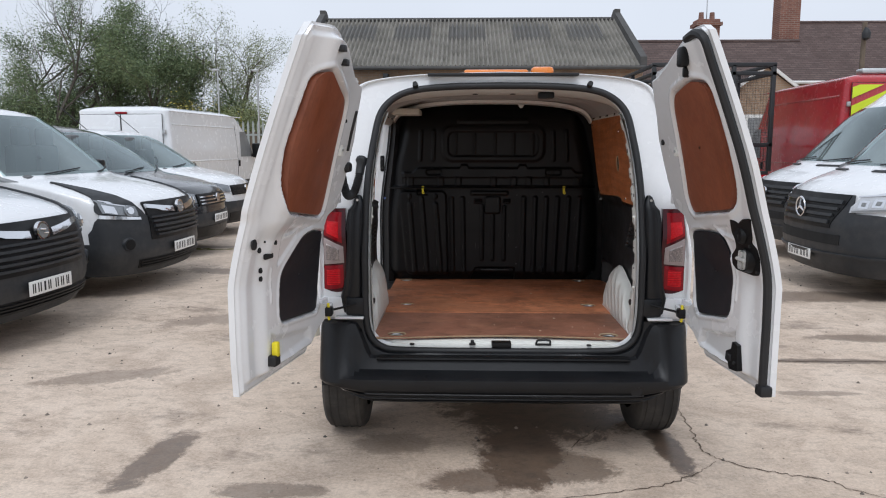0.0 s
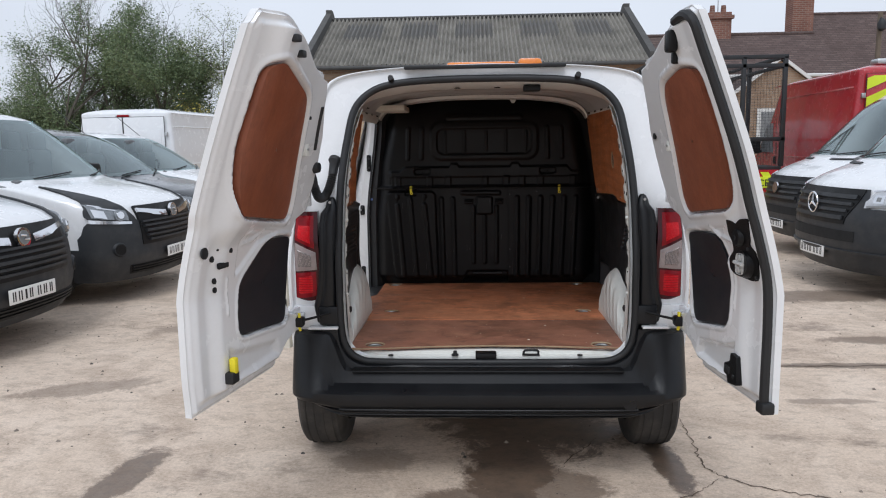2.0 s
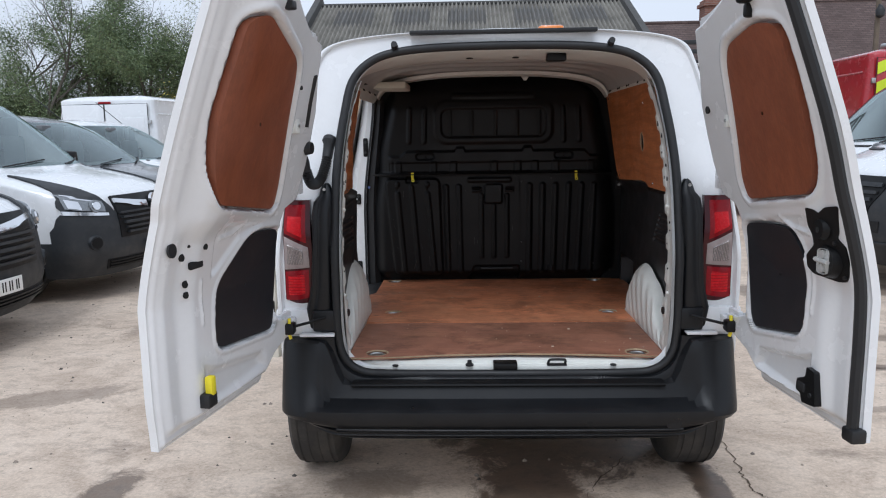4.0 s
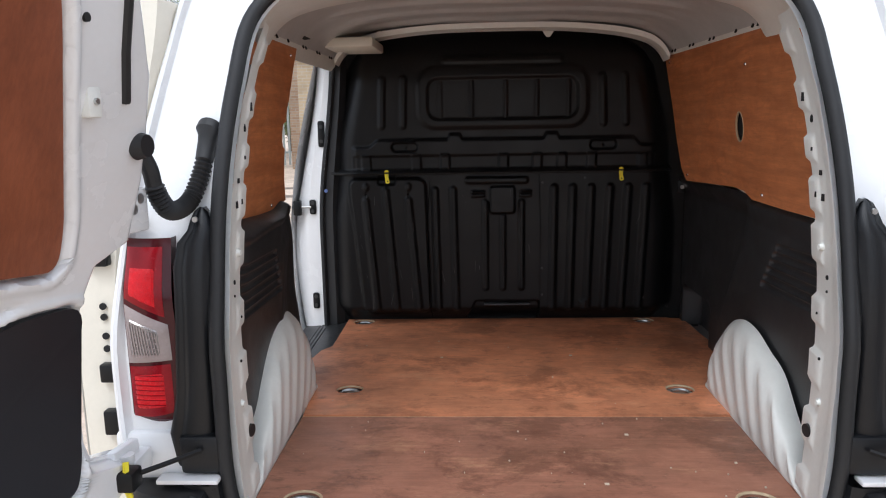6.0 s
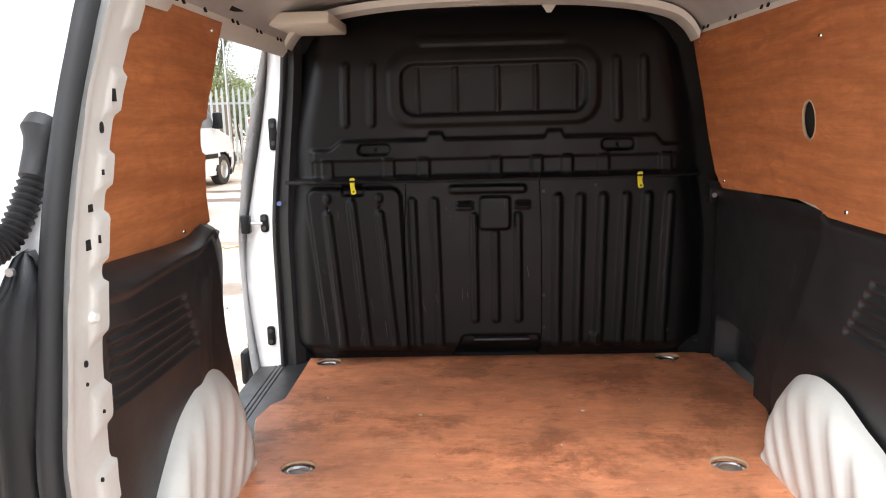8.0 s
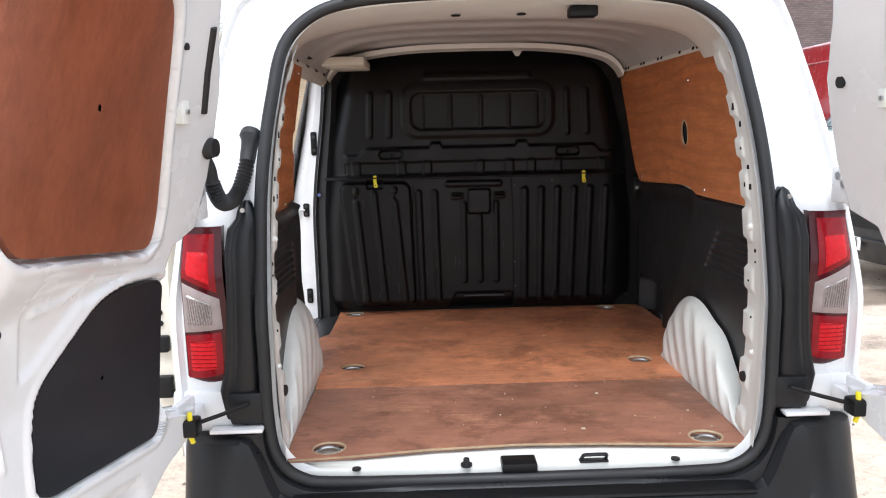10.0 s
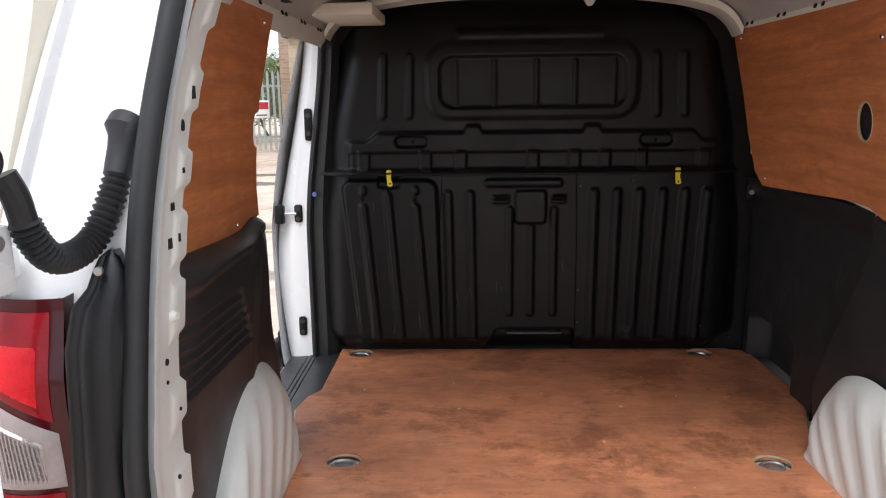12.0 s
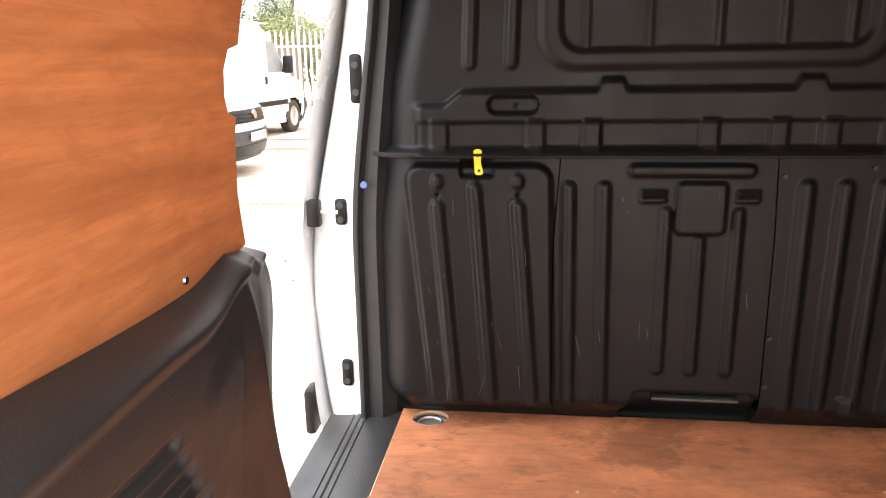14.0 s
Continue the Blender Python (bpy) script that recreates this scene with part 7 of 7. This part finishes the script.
for k in range(34):
    put_tube(mesh, [(-1.05, 0.05, 1.1 + 1.7 * k / 33), (1.05, 0.05, 1.1 + 1.7 * k / 33)], 0.0022, 3)
for k in range(60):
    for x in (-1.05, 1.05):
        put_tube(mesh, [(x, 0.05 + 3.35 * k / 59, 1.1), (x, 0.05 + 3.35 * k / 59, 2.8)], 0.0022, 3)
tagged(part("cage_mesh", mesh, STEEL_DARK, truck, "fine black wire mesh", 0), kind="stuff")
board = part("tail_board", box(-1.08, 1.08, -0.03, 0.02, 0.62, 1.02, 0.008), RED, truck, "red tail board")
for k in range(-3, 4):
    s = 1 if k >= 0 else -1
    x = k * 0.3
    bm = plate([(x, 0.66), (x + 0.14, 0.66), (x + 0.14 - s * 0.22, 0.98), (x - s * 0.22, 0.98)], [], 0.004, lambda u, w, d: (max(min(u, 1.06), -1.06), -0.032 - d, w))
    part("board_stripe", bm, FLUO, board, "fluorescent yellow stripe", 0)
sign = part("sign_panel", box(0.30, 0.86, -0.05, -0.034, 0.70, 0.90, 0.004), FLUO, board, "yellow sign panel")
txt = bpy.data.curves.new("sign_text", "FONT")
txt.body, txt.size, txt.extrude = "NCE", 0.17, 0.002
tob = new("sign_text", txt)
tob.parent = board
tob.matrix_basis = pose(0.50, -0.054, 0.735, 90, 0, 0)
txt.materials.append(INK)
part("chassis", box(-0.45, 0.45, 0.2, 5.2, 0.55, 0.9, 0.03), STEEL_DARK, truck, "black chassis")
cab = part("cab", box(-1.0, 1.0, 3.6, 5.4, 0.5, 2.2, 0.15), WHITE, truck, "white truck cab")
for s in (-1, 1):
    for y in (1.0, 4.6):
        wheel_parts(truck, s * 0.88, y, 0.36, 0.24, s)

# ---- the long shed across the yard ----
BRICK = brickwork("weathered_brick", (0.30, 0.19, 0.12), (0.38, 0.27, 0.18), (0.34, 0.30, 0.25))
REDBRICK = brickwork("red_chimney_brick", (0.20, 0.085, 0.062), (0.27, 0.12, 0.085), (0.30, 0.26, 0.22))
SHEETING = paint("weathered_roof_sheet", (0.27, 0.255, 0.225), 0.85, var=0.3, scale=0.9, fine=14, bump=0.05, dirt=0.75, dirt_col=(0.075, 0.072, 0.060), speck=0.35)
SLATES = brickwork("mossy_clay_tiles", (0.095, 0.062, 0.055), (0.145, 0.100, 0.088), (0.05, 0.040, 0.037), 0.9)
STONE = paint("dark_coping", (0.08, 0.078, 0.075), 0.85, var=0.25, bump=0.04)
BARGE = paint("white_bargeboard", (0.72, 0.72, 0.70), 0.5, var=0.05)

SHED_X0, SHED_X1, EAVE_Y, EAVE_Z, RIDGE_Y, RIDGE_Z = -5.35, 5.3, 20.0, 4.0, 24.0, 6.02
shed = thing("brick_shed", "long brick shed with a weathered corrugated roof", "building")
part("wall", box(SHED_X0, SHED_X1, EAVE_Y, EAVE_Y + 0.3, 0, EAVE_Z), BRICK, shed, "weathered brick wall", 0)
part("wall", box(SHED_X0, SHED_X1, 27.7, 28.0, 0, EAVE_Z), BRICK, shed, "weathered brick wall", 0)
for x in (SHED_X0, SHED_X1 - 0.3):
    bm = plate([(EAVE_Y + 0.31, 0), (27.69, 0), (27.69, EAVE_Z), (RIDGE_Y, RIDGE_Z - 0.1), (EAVE_Y + 0.31, EAVE_Z)], [], 0.3, lambda u, v, d, x=x: (x + d, u, v))
    part("gable_wall", bm, BRICK, shed, "brick gable wall", 0)
for y0, z0, y1, z1 in ((EAVE_Y - 0.25, EAVE_Z - 0.08, RIDGE_Y, RIDGE_Z), (RIDGE_Y, RIDGE_Z, 28.2, EAVE_Z - 0.08)):
    rows = []
    n = 72 * 8
    for k in range(9):
        t = k / 8
        y, z = y0 + (y1 - y0) * t, z0 + (z1 - z0) * t
        lap = 0.012 * (1 - (t * 3) % 1)
        rows.append([(SHED_X0 + 0.15 + (SHED_X1 - SHED_X0 - 0.3) * i / n, y, z + lap + 0.068 * math.cos(math.tau * i / 8)) for i in range(n + 1)])
    part("roof", sheet(rows), SHEETING, shed, "corrugated sheet roof with dull patches", 60)
SKYLIGHT = paint("clouded_roof_light", (0.155, 0.152, 0.145), 0.75, var=0.2, scale=1.5, bump=0.02, dirt=0.4)
for c in (-3.85, -1.95, -0.1, 2.1, 3.9):
    rows = []
    for k in range(5):
        t = 0.56 + 0.30 * k / 4
        y, z = EAVE_Y - 0.25 + (RIDGE_Y - EAVE_Y + 0.25) * t, EAVE_Z - 0.08 + (RIDGE_Z - EAVE_Z + 0.08) * t
        rows.append([(c - 0.62 + 1.24 * i / 64, y, z + 0.022 + 0.068 * math.cos(math.tau * ((c - 0.62 + 1.24 * i / 64) - SHED_X0 - 0.15) / (SHED_X1 - SHED_X0 - 0.3) * 72)) for i in range(65)])
    part("roof_light", sheet(rows), SKYLIGHT, shed, "clouded corrugated roof light", 60)
part("ridge_cap", tube([(SHED_X0, RIDGE_Y, RIDGE_Z + 0.02), (SHED_X1, RIDGE_Y, RIDGE_Z + 0.02)], 0.07, 8), STONE, shed, "dark ridge cap")
for x in (SHED_X0 - 0.02, SHED_X1 - 0.16):
    bm = plate([(EAVE_Y - 0.3, EAVE_Z - 0.1), (EAVE_Y - 0.3, EAVE_Z + 0.22), (RIDGE_Y - 0.15, RIDGE_Z + 0.22), (RIDGE_Y - 0.15, RIDGE_Z + 0.34), (RIDGE_Y + 0.15, RIDGE_Z + 0.34), (28.3, EAVE_Z + 0.2), (28.3, EAVE_Z - 0.1), (RIDGE_Y, RIDGE_Z - 0.1)], [], 0.2, lambda u, v, d, x=x: (x + d, u, v))
    part("parapet", bm, STONE, shed, "dark coped parapet", 0)
part("gutter", tube([(SHED_X0, EAVE_Y - 0.3, EAVE_Z - 0.10), (SHED_X1, EAVE_Y - 0.3, EAVE_Z - 0.10)], 0.06, 8), STONE, shed, "dark gutter")
for x in (-2.6, 2.9):
    part("wall_lamp", box(x - 0.08, x + 0.08, EAVE_Y - 0.28, EAVE_Y, 3.55, 3.75, 0.02), STEEL_DARK, shed, "dark wall lamp")

# ---- houses beyond ----
def house(x0, x1, y0, y1, eave, ridge, hip0, label, roof_mat):
    h = thing("house", label, "house")
    part("wall", box(x0, x1, y0, y1, 0, eave), BRICK, h, "brick house wall", 0)
    ym = (y0 + y1) / 2
    e = 0.3
    bm = bmesh.new()
    n, m = 40, 14
    a0, a1 = Vector((x0 - e, y0 - e, eave - 0.1)), Vector((x1 + e, y0 - e, eave - 0.1))
    b0, b1 = Vector((x0 + hip0, ym, ridge)), Vector((x1, ym, ridge))
    rows = []
    for k in range(m * 3 + 1):
        t = k / (m * 3)
        tile = 0.02 * (1 - (t * m) % 1)
        rows.append([a0.lerp(b0, t).lerp(a1.lerp(b1, t), i / n) + Vector((0, -tile * 0.4, tile + 0.012 * noise.noise((i * 0.7, k * 0.4, x0)))) for i in range(n + 1)])
    sheet(rows, bm=bm)
    c0, c1 = Vector((x0 - e, y1 + e, eave - 0.1)), Vector((x1 + e, y1 + e, eave - 0.1))
    sheet([[b0, b1], [c0, c1]], bm=bm)
    sheet([[c0, a0], [b0, b0 + Vector((0, 0.001, 0))]], bm=bm)
    sheet([[a1, c1], [b1, b1 + Vector((0, 0.001, 0))]], bm=bm)
    part("roof", bm, roof_mat, h, "dark weathered tiled roof", 30)
    part("ridge_tiles", tube([b0, b1], 0.09, 6), roof_mat, h)
    part("gutter", tube([a0, a1], 0.06, 6), BARGE, h, "pale gutter")
    return h


def chimney(h, x, y, z0, z1, w, pots):
    c = part("chimney", box(x - w / 2, x + w / 2, y - 0.35, y + 0.35, z0, z1), REDBRICK, h, "red brick chimney", 0)
    part("chimney_cap", box(x - w / 2 - 0.08, x + w / 2 + 0.08, y - 0.43, y + 0.43, z1 - 0.25, z1 - 0.12), REDBRICK, c, "", 0)
    for k in range(pots):
        part("chimney_pot", disc((x - w / 2 + w * (k + 0.5) / pots, y, z1 + 0.15), (0, 0, 1), 0.11, 0.3, 12, 0.09), REDBRICK, c)
    return c


h1 = house(5.9, 13.0, 24.2, 29.5, 3.9, 5.62, 0.3, "low brick house with a dark tiled roof", SLATES)
c1 = chimney(h1, 9.35, 26.9, 5.2, 6.45, 0.85, 2)
aerial = bmesh.new()
put_tube(aerial, [(9.35, 26.9, 6.4), (9.35, 26.9, 7.55)], 0.02, 5)
put_tube(aerial, [(8.85, 26.9, 7.35), (9.75, 26.9, 7.6)], 0.015, 5)
for k in range(5):
    put_tube(aerial, [(8.95 + 0.17 * k, 26.65, 7.38 + 0.047 * k), (8.95 + 0.17 * k, 27.15, 7.38 + 0.047 * k)], 0.01, 4)
part("tv_aerial", aerial, STEEL, h1, "thin rooftop television aerial")
h2 = house(12.6, 30.0, 25.5, 33.5, 3.6, 6.75, 1.0, "large brick house with a long tiled roof", SLATES)
chimney(h2, 12.75, 27.6, 4.5, 8.6, 0.8, 2)
# small gabled porch with white boards
porch = thing("porch", "brick gabled porch with white bargeboards", "porch")
part("wall", plate([(8.6, 0), (11.4, 0), (11.4, 3.15), (10.0, 4.15), (8.6, 3.15)], [], 0.3, lambda u, v, d: (u, 22.3 + d, v)), BRICK, porch, "brick gable", 0)
for s, x in ((-1, 8.4), (1, 11.6)):
    part("bargeboard", tube([(10.0, 22.2, 4.25), (x, 22.2, 3.05)], 0.07, 4), BARGE, porch, "white bargeboard")
    part("roof_slope", sheet([[(10.0, 22.2, 4.32), (x, 22.2, 3.12)], [(10.0, 25.0, 4.32), (x, 25.0, 3.12)]]), SLATES, porch, "dark tiled slope", 0)
win = part("window", box(9.3, 10.7, 22.24, 22.32, 1.3, 2.6), BARGE, porch, "white framed window")
for x in (9.42, 10.06):
    part("pane", box(x, x + 0.54, 22.225, 22.235, 1.42, 2.48), CABIN, win)
pole = thing("telegraph_pole", "old wooden pole with a dark lantern head", "pole", pose(14.0, 24.0, 0))
WOOD = paint("grey_weathered_wood", (0.15, 0.12, 0.09), 0.9, var=0.3, scale=4, fine=60, bump=0.05)
part("post", tube([(0, 0, 0), (0, 0, 5.9)], [0.11, 0.08], 10), WOOD, pole, "grey wooden post")
part("lantern", tube([(0, -0.12, 5.25), (0, -0.14, 5.32), (0, -0.14, 5.50), (0, -0.12, 5.62), (0, -0.06, 5.70)], [0.05, 0.13, 0.15, 0.09, 0.03], 14), STEEL_DARK, pole, "dark lantern")

# ---- fences ----
PALE = paint("galvanised_pale", (0.42, 0.46, 0.45), 0.5, 0.5, var=0.12, scale=3, bump=0.02)
fence = thing("palisade_fence", "grey galvanised palisade fence beside the gate", "fence")
fa, fb = Vector((-10.2, 19.4, 0)), Vector((-4.7, 21.2, 0))
along = (fb - fa).normalized()
n = int((fb - fa).length / 0.155)
pale_me = None
ang = math.degrees(math.atan2(along.y, along.x))
for k in range(n):
    p = fa + along * (0.155 * k)
    if pale_me is None:
        o = part("pale", plate([(-0.034, 0.08), (0.034, 0.08), (0.034, 2.25), (0.0, 2.36), (-0.034, 2.25)], [], 0.02, lambda u, v, d: (u, -d - (0.012 if abs(u) < 0.001 else 0), v)), PALE, fence, "", 0)
        pale_me = o.data
    else:
        o = new("pale", pale_me)
        o.parent = fence
    o.matrix_basis = pose(p.x, p.y, 0, 0, 0, ang)
for z in (0.45, 1.9):
    part("rail", box(0, (fb - fa).length, 0.01, 0.05, z - 0.03, z + 0.03, 0, Matrix.Translation(fa) @ Matrix.Rotation(radians(ang), 4, "Z")), PALE, fence, "steel rail")
for k in range(3):
    p = fa + along * (2.7 * k)
    part("fence_post", box(p.x - 0.05, p.x + 0.05, p.y + 0.06, p.y + 0.16, 0, 2.3), PALE, fence, "steel post")
sign_ob = thing("fence_sign", "small red and white warning sign on the fence", "sign", pose(-6.1, 20.62, 1.15, 0, 0, ang))
part("sign_plate", box(-0.22, 0.22, -0.02, 0.0, -0.15, 0.35, 0.004), PLATE, sign_ob, "white sign plate")
part("sign_band", box(-0.20, 0.20, -0.026, -0.021, 0.10, 0.30, 0), RED, sign_ob, "red band")
part("sign_bar", box(-0.15, 0.15, -0.026, -0.021, -0.08, -0.05, 0), INK, sign_ob)
brick_pier = thing("brick_wall", "low dark brick wall beside the palisade", "wall")
part("wall", box(-11.6, -10.25, 19.1, 19.45, 0, 1.9), BRICK, brick_pier, "dark brick wall", 0)
part("coping", box(-11.65, -10.2, 19.05, 19.5, 1.9, 1.98), STONE, brick_pier)
blockp = thing("concrete_block", "pale concrete block at the fence foot", "block", pose(-7.0, 17.6, 0))
part("block", box(-0.22, 0.22, -0.2, 0.2, 0, 0.5, 0.04), paint("pale_concrete_block", (0.55, 0.45, 0.32), 0.9, var=0.2, bump=0.04), blockp)

wood_fence = thing("board_fence", "weathered grey timber board fence", "fence")
board_me = None
for k in range(150):
    x = -30.0 + 0.15 * k
    if board_me is None:
        o = part("board", box(-0.068, 0.068, -0.012, 0.012, 0.05, 2.05), WOOD, wood_fence, "", 0)
        board_me = o.data
    else:
        o = new("board", board_me)
        o.parent = wood_fence
    o.matrix_basis = pose(x, 24.0 - 0.12 * (x + 30) * 0.3, 0.02 * math.sin(k * 2.3), 0, 0.6 * math.sin(k * 5.1), 0)
for z in (0.5, 1.7):
    part("fence_rail", tube([(-30, 24.05, z), (-7.6, 23.25, z)], 0.04, 4), WOOD, wood_fence)

for x, y, hgt in ((-7.75, 19.6, 3.85), (-6.44, 19.3, 3.8)):
    lp = thing("lamp_post", "slim grey lamp post", "lamp post", pose(x, y, 0))
    part("post", tube([(0, 0, 0), (0, 0, hgt)], [0.035, 0.025], 8), STEEL, lp, "grey post")
    part("head", box(-0.16, 0.05, -0.05, 0.05, hgt - 0.03, hgt + 0.03, 0.012), STEEL, lp, "grey lamp head")

# building that closes the view through the doorway
annex = thing("annex_building", "buff brick annex with a dark roof edge", "building")
BUFF = brickwork("buff_brick", (0.42, 0.32, 0.20), (0.48, 0.37, 0.24), (0.45, 0.40, 0.33))
part("wall", box(-4.28, -1.6, 16.6, 16.9, 0, 2.9), BUFF, annex, "buff brick wall", 0)
part("roof_edge", box(-4.4, -1.5, 16.45, 19.9, 2.9, 3.05), STONE, annex, "dark roof edge")
part("side_wall", box(-4.28, -3.98, 16.9, 19.9, 0, 2.9), BUFF, annex, "buff brick wall", 0)
part("notice", box(-3.95, -3.5, 16.56, 16.598, 1.65, 2.05, 0.004), PLATE, annex, "white notice board")
part("notice_bar", box(-3.88, -3.6, 16.55, 16.558, 1.9, 1.93), INK, annex)
part("meter_box", box(-3.4, -3.25, 16.45, 16.6, 0.9, 1.15, 0.01), YELLOW, annex, "yellow meter box")

# ---- trees ----
BARK = paint("grey_bark", (0.13, 0.115, 0.095), 0.9, var=0.3, scale=6, fine=50, bump=0.06)
LEAF_DARK = leafage("dark_shrub_leaves", (0.070, 0.108, 0.047), (0.22, 0.28, 0.135))
LEAF_FRESH = leafage("fresh_spring_leaves", (0.16, 0.20, 0.085), (0.34, 0.37, 0.17))
LEAF_YELLOW = leafage("yellow_blossom", (0.42, 0.36, 0.06), (0.60, 0.52, 0.12))


def tree(x, y, tall, spread, leaf_mat, leaves, leaf_size, label, seed, bare=1.0, base=0.12, shrub=False, fuzz=0.22):
    rnd = random.Random(seed)
    t = thing("tree", label, "tree", pose(x, y, 0))
    wood, tips = bmesh.new(), []

    def grow(p, d, ln, r, lev):
        pts, q = [p], p
        for k in range(3):
            d = (d + Vector((rnd.gauss(0, 0.13), rnd.gauss(0, 0.13), 0.05))).normalized()
            q = q + d * ln / 3
            pts.append(q)
        put_tube(wood, pts, [r, r * 0.85, r * 0.7, r * 0.55], 5 if lev < 2 else 3)
        if lev >= 2:
            tips.extend(pts[1:])
        if lev < 4 + (bare > 1.4):
            for k in range(3 if lev else 5):
                a = rnd.uniform(0, math.tau)
                side = d.orthogonal().normalized()
                side.rotate(Matrix.Rotation(a, 3, d))
                nd = (d * rnd.uniform(0.55, 1.0) + side * rnd.uniform(0.4, 0.95) * spread).normalized()
                grow(pts[rnd.choice((1, 2, 3, 3))], nd, ln * rnd.uniform(0.5, 0.72), r * 0.5, lev + 1)
    if shrub:
        for k in range(4):
            a = rnd.uniform(0, math.tau)
            grow(Vector((0.5 * math.cos(a), 0.5 * math.sin(a), 0)), Vector((0.35 * math.cos(a) * spread, 0.35 * math.sin(a) * spread, 1)).normalized(), tall * 0.42, base * 0.7, 1)
    else:
        grow(Vector((0, 0, 0)), Vector((0, 0, 1)), tall * 0.42, base, 0)
    part("trunk", wood, BARK, t, "grey branching trunk")
    if leaves:
        vs, fs = [], []
        leaves, leaf_size = round(leaves * 2.2), leaf_size * 0.66
        for k in range(leaves):
            c = rnd.choice(tips) + Vector((rnd.gauss(0, fuzz), rnd.gauss(0, fuzz), rnd.gauss(0, 0.9 * fuzz)))
            if c.z < 0.15:
                continue
            a = Vector((rnd.gauss(0, 1), rnd.gauss(0, 1), rnd.gauss(0, 0.6))).normalized()
            b = a.orthogonal().normalized()
            b.rotate(Matrix.Rotation(rnd.uniform(0, math.tau), 3, a))
            s = leaf_size * rnd.uniform(0.6, 1.4)
            i = len(vs)
            vs += [c - a * s, c + b * s * 0.45, c + a * s, c - b * s * 0.45]
            fs.append((i, i + 1, i + 2, i + 3))
        me = bpy.data.meshes.new("crown")
        me.from_pydata([tuple(v) for v in vs], [], fs)
        me.materials.append(leaf_mat)
        cr = new("crown", me)
        cr.parent = t
        tagged(cr, "loose crown of small leaves", kind="stuff")
    return t


tree(-14.5, 26.0, 9.6, 0.9, LEAF_DARK, 22000, 0.06, "dark evergreen tree behind the fence", 3, 1.0, 0.16, False, 0.25)
tree(-16.2, 26.6, 8.2, 0.95, LEAF_DARK, 16000, 0.06, "dark evergreen tree behind the fence", 4, 1.0, 0.15, False, 0.25)
tree(-12.7, 26.4, 6.8, 1.0, LEAF_DARK, 15000, 0.06, "dark evergreen tree behind the fence", 14, 1.0, 0.15, False, 0.25)
tree(-15.2, 34.0, 11.0, 0.95, LEAF_DARK, 0, 0.1, "bare grey tree without leaves", 5, 1.5, 0.14)
tree(-13.6, 34.5, 9.6, 1.0, LEAF_DARK, 0, 0.1, "bare grey tree without leaves", 17, 1.5, 0.12)
tree(-10.8, 29.0, 5.8, 0.8, LEAF_FRESH, 6500, 0.045, "tree with sparse fresh spring leaves", 6, 1.5, 0.10)
tree(-9.3, 28.0, 7.2, 0.75, LEAF_FRESH, 6500, 0.045, "tree with sparse fresh spring leaves", 7, 1.5, 0.10)
tree(-16.3, 24.4, 11.0, 0.5, LEAF_DARK, 0, 0.1, "tall bare young tree", 8, 1.5, 0.09)
tree(-18.6, 27.0, 8.5, 0.9, LEAF_DARK, 0, 0.1, "bare grey tree without leaves", 9, 1.5, 0.11)
tree(-10.0, 25.4, 3.7, 1.1, LEAF_YELLOW, 2200, 0.06, "shrub with pale yellow spring blossom", 10, 1.0, 0.08, True)
tree(-7.6, 25.0, 4.2, 1.0, LEAF_FRESH, 9000, 0.055, "bushy shrub in fresh green leaf", 11, 1.0, 0.08, True)
tree(-11.0, 26.4, 4.4, 1.1, LEAF_DARK, 9000, 0.06, "dense dark green shrub", 12, 1.0, 0.08, True)
tree(-18.0, 26.2, 4.4, 1.2, LEAF_DARK, 9000, 0.06, "dense dark green shrub", 13, 1.0, 0.08, True)
tree(-5.6, 29.0, 4.4, 1.0, LEAF_FRESH, 7000, 0.055, "bushy shrub in fresh green leaf", 15, 1.0, 0.08, True)
tree(-0.9, 38.0, 9.6, 0.9, LEAF_DARK, 0, 0.1, "bare grey tree without leaves", 16, 1.5, 0.11)
tree(-17.4, 27.2, 6.4, 0.8, LEAF_FRESH, 3000, 0.045, "thin tree just coming into leaf", 18, 1.5, 0.10)
tree(-20.2, 28.5, 5.2, 1.0, LEAF_FRESH, 5000, 0.055, "tree with sparse fresh spring leaves", 19, 1.2, 0.12)
hedge_rnd = random.Random(21)
for k in range(9):
    tree(-24.0 + 2.0 * k, 30.5 + hedge_rnd.uniform(-1, 1), hedge_rnd.uniform(3.6, 5.0), 1.2, LEAF_DARK, 3500, 0.075, "dense dark green shrub", 30 + k, 1.0, 0.08, True)

# far line of woodland beyond everything
rnd = random.Random(5)
vs, fs = [], []
for k in range(9000):
    a = rnd.uniform(0, math.tau)
    r = rnd.uniform(85, 110)
    hmax = 5.5 + 2.2 * noise.noise((a * 9, 0, 3)) + 1.5 * noise.noise((a * 31, 0, 7))
    c = Vector((r * math.cos(a), r * math.sin(a), rnd.uniform(0, 1) ** 0.8 * hmax))
    u = Vector((rnd.gauss(0, 1), rnd.gauss(0, 1), rnd.gauss(0, 1))).normalized()
    w = u.orthogonal().normalized()
    s = rnd.uniform(0.5, 1.2)
    i = len(vs)
    vs += [tuple(c - u * s), tuple(c + w * s * 0.7), tuple(c + u * s), tuple(c - w * s * 0.7)]
    fs.append((i, i + 1, i + 2, i + 3))
me = bpy.data.meshes.new("far_woodland")
me.from_pydata(vs, [], fs)
me.materials.append(LEAF_DARK)
tagged(new("far_woodland", me), "distant line of dark woodland", "woodland", kind="stuff")
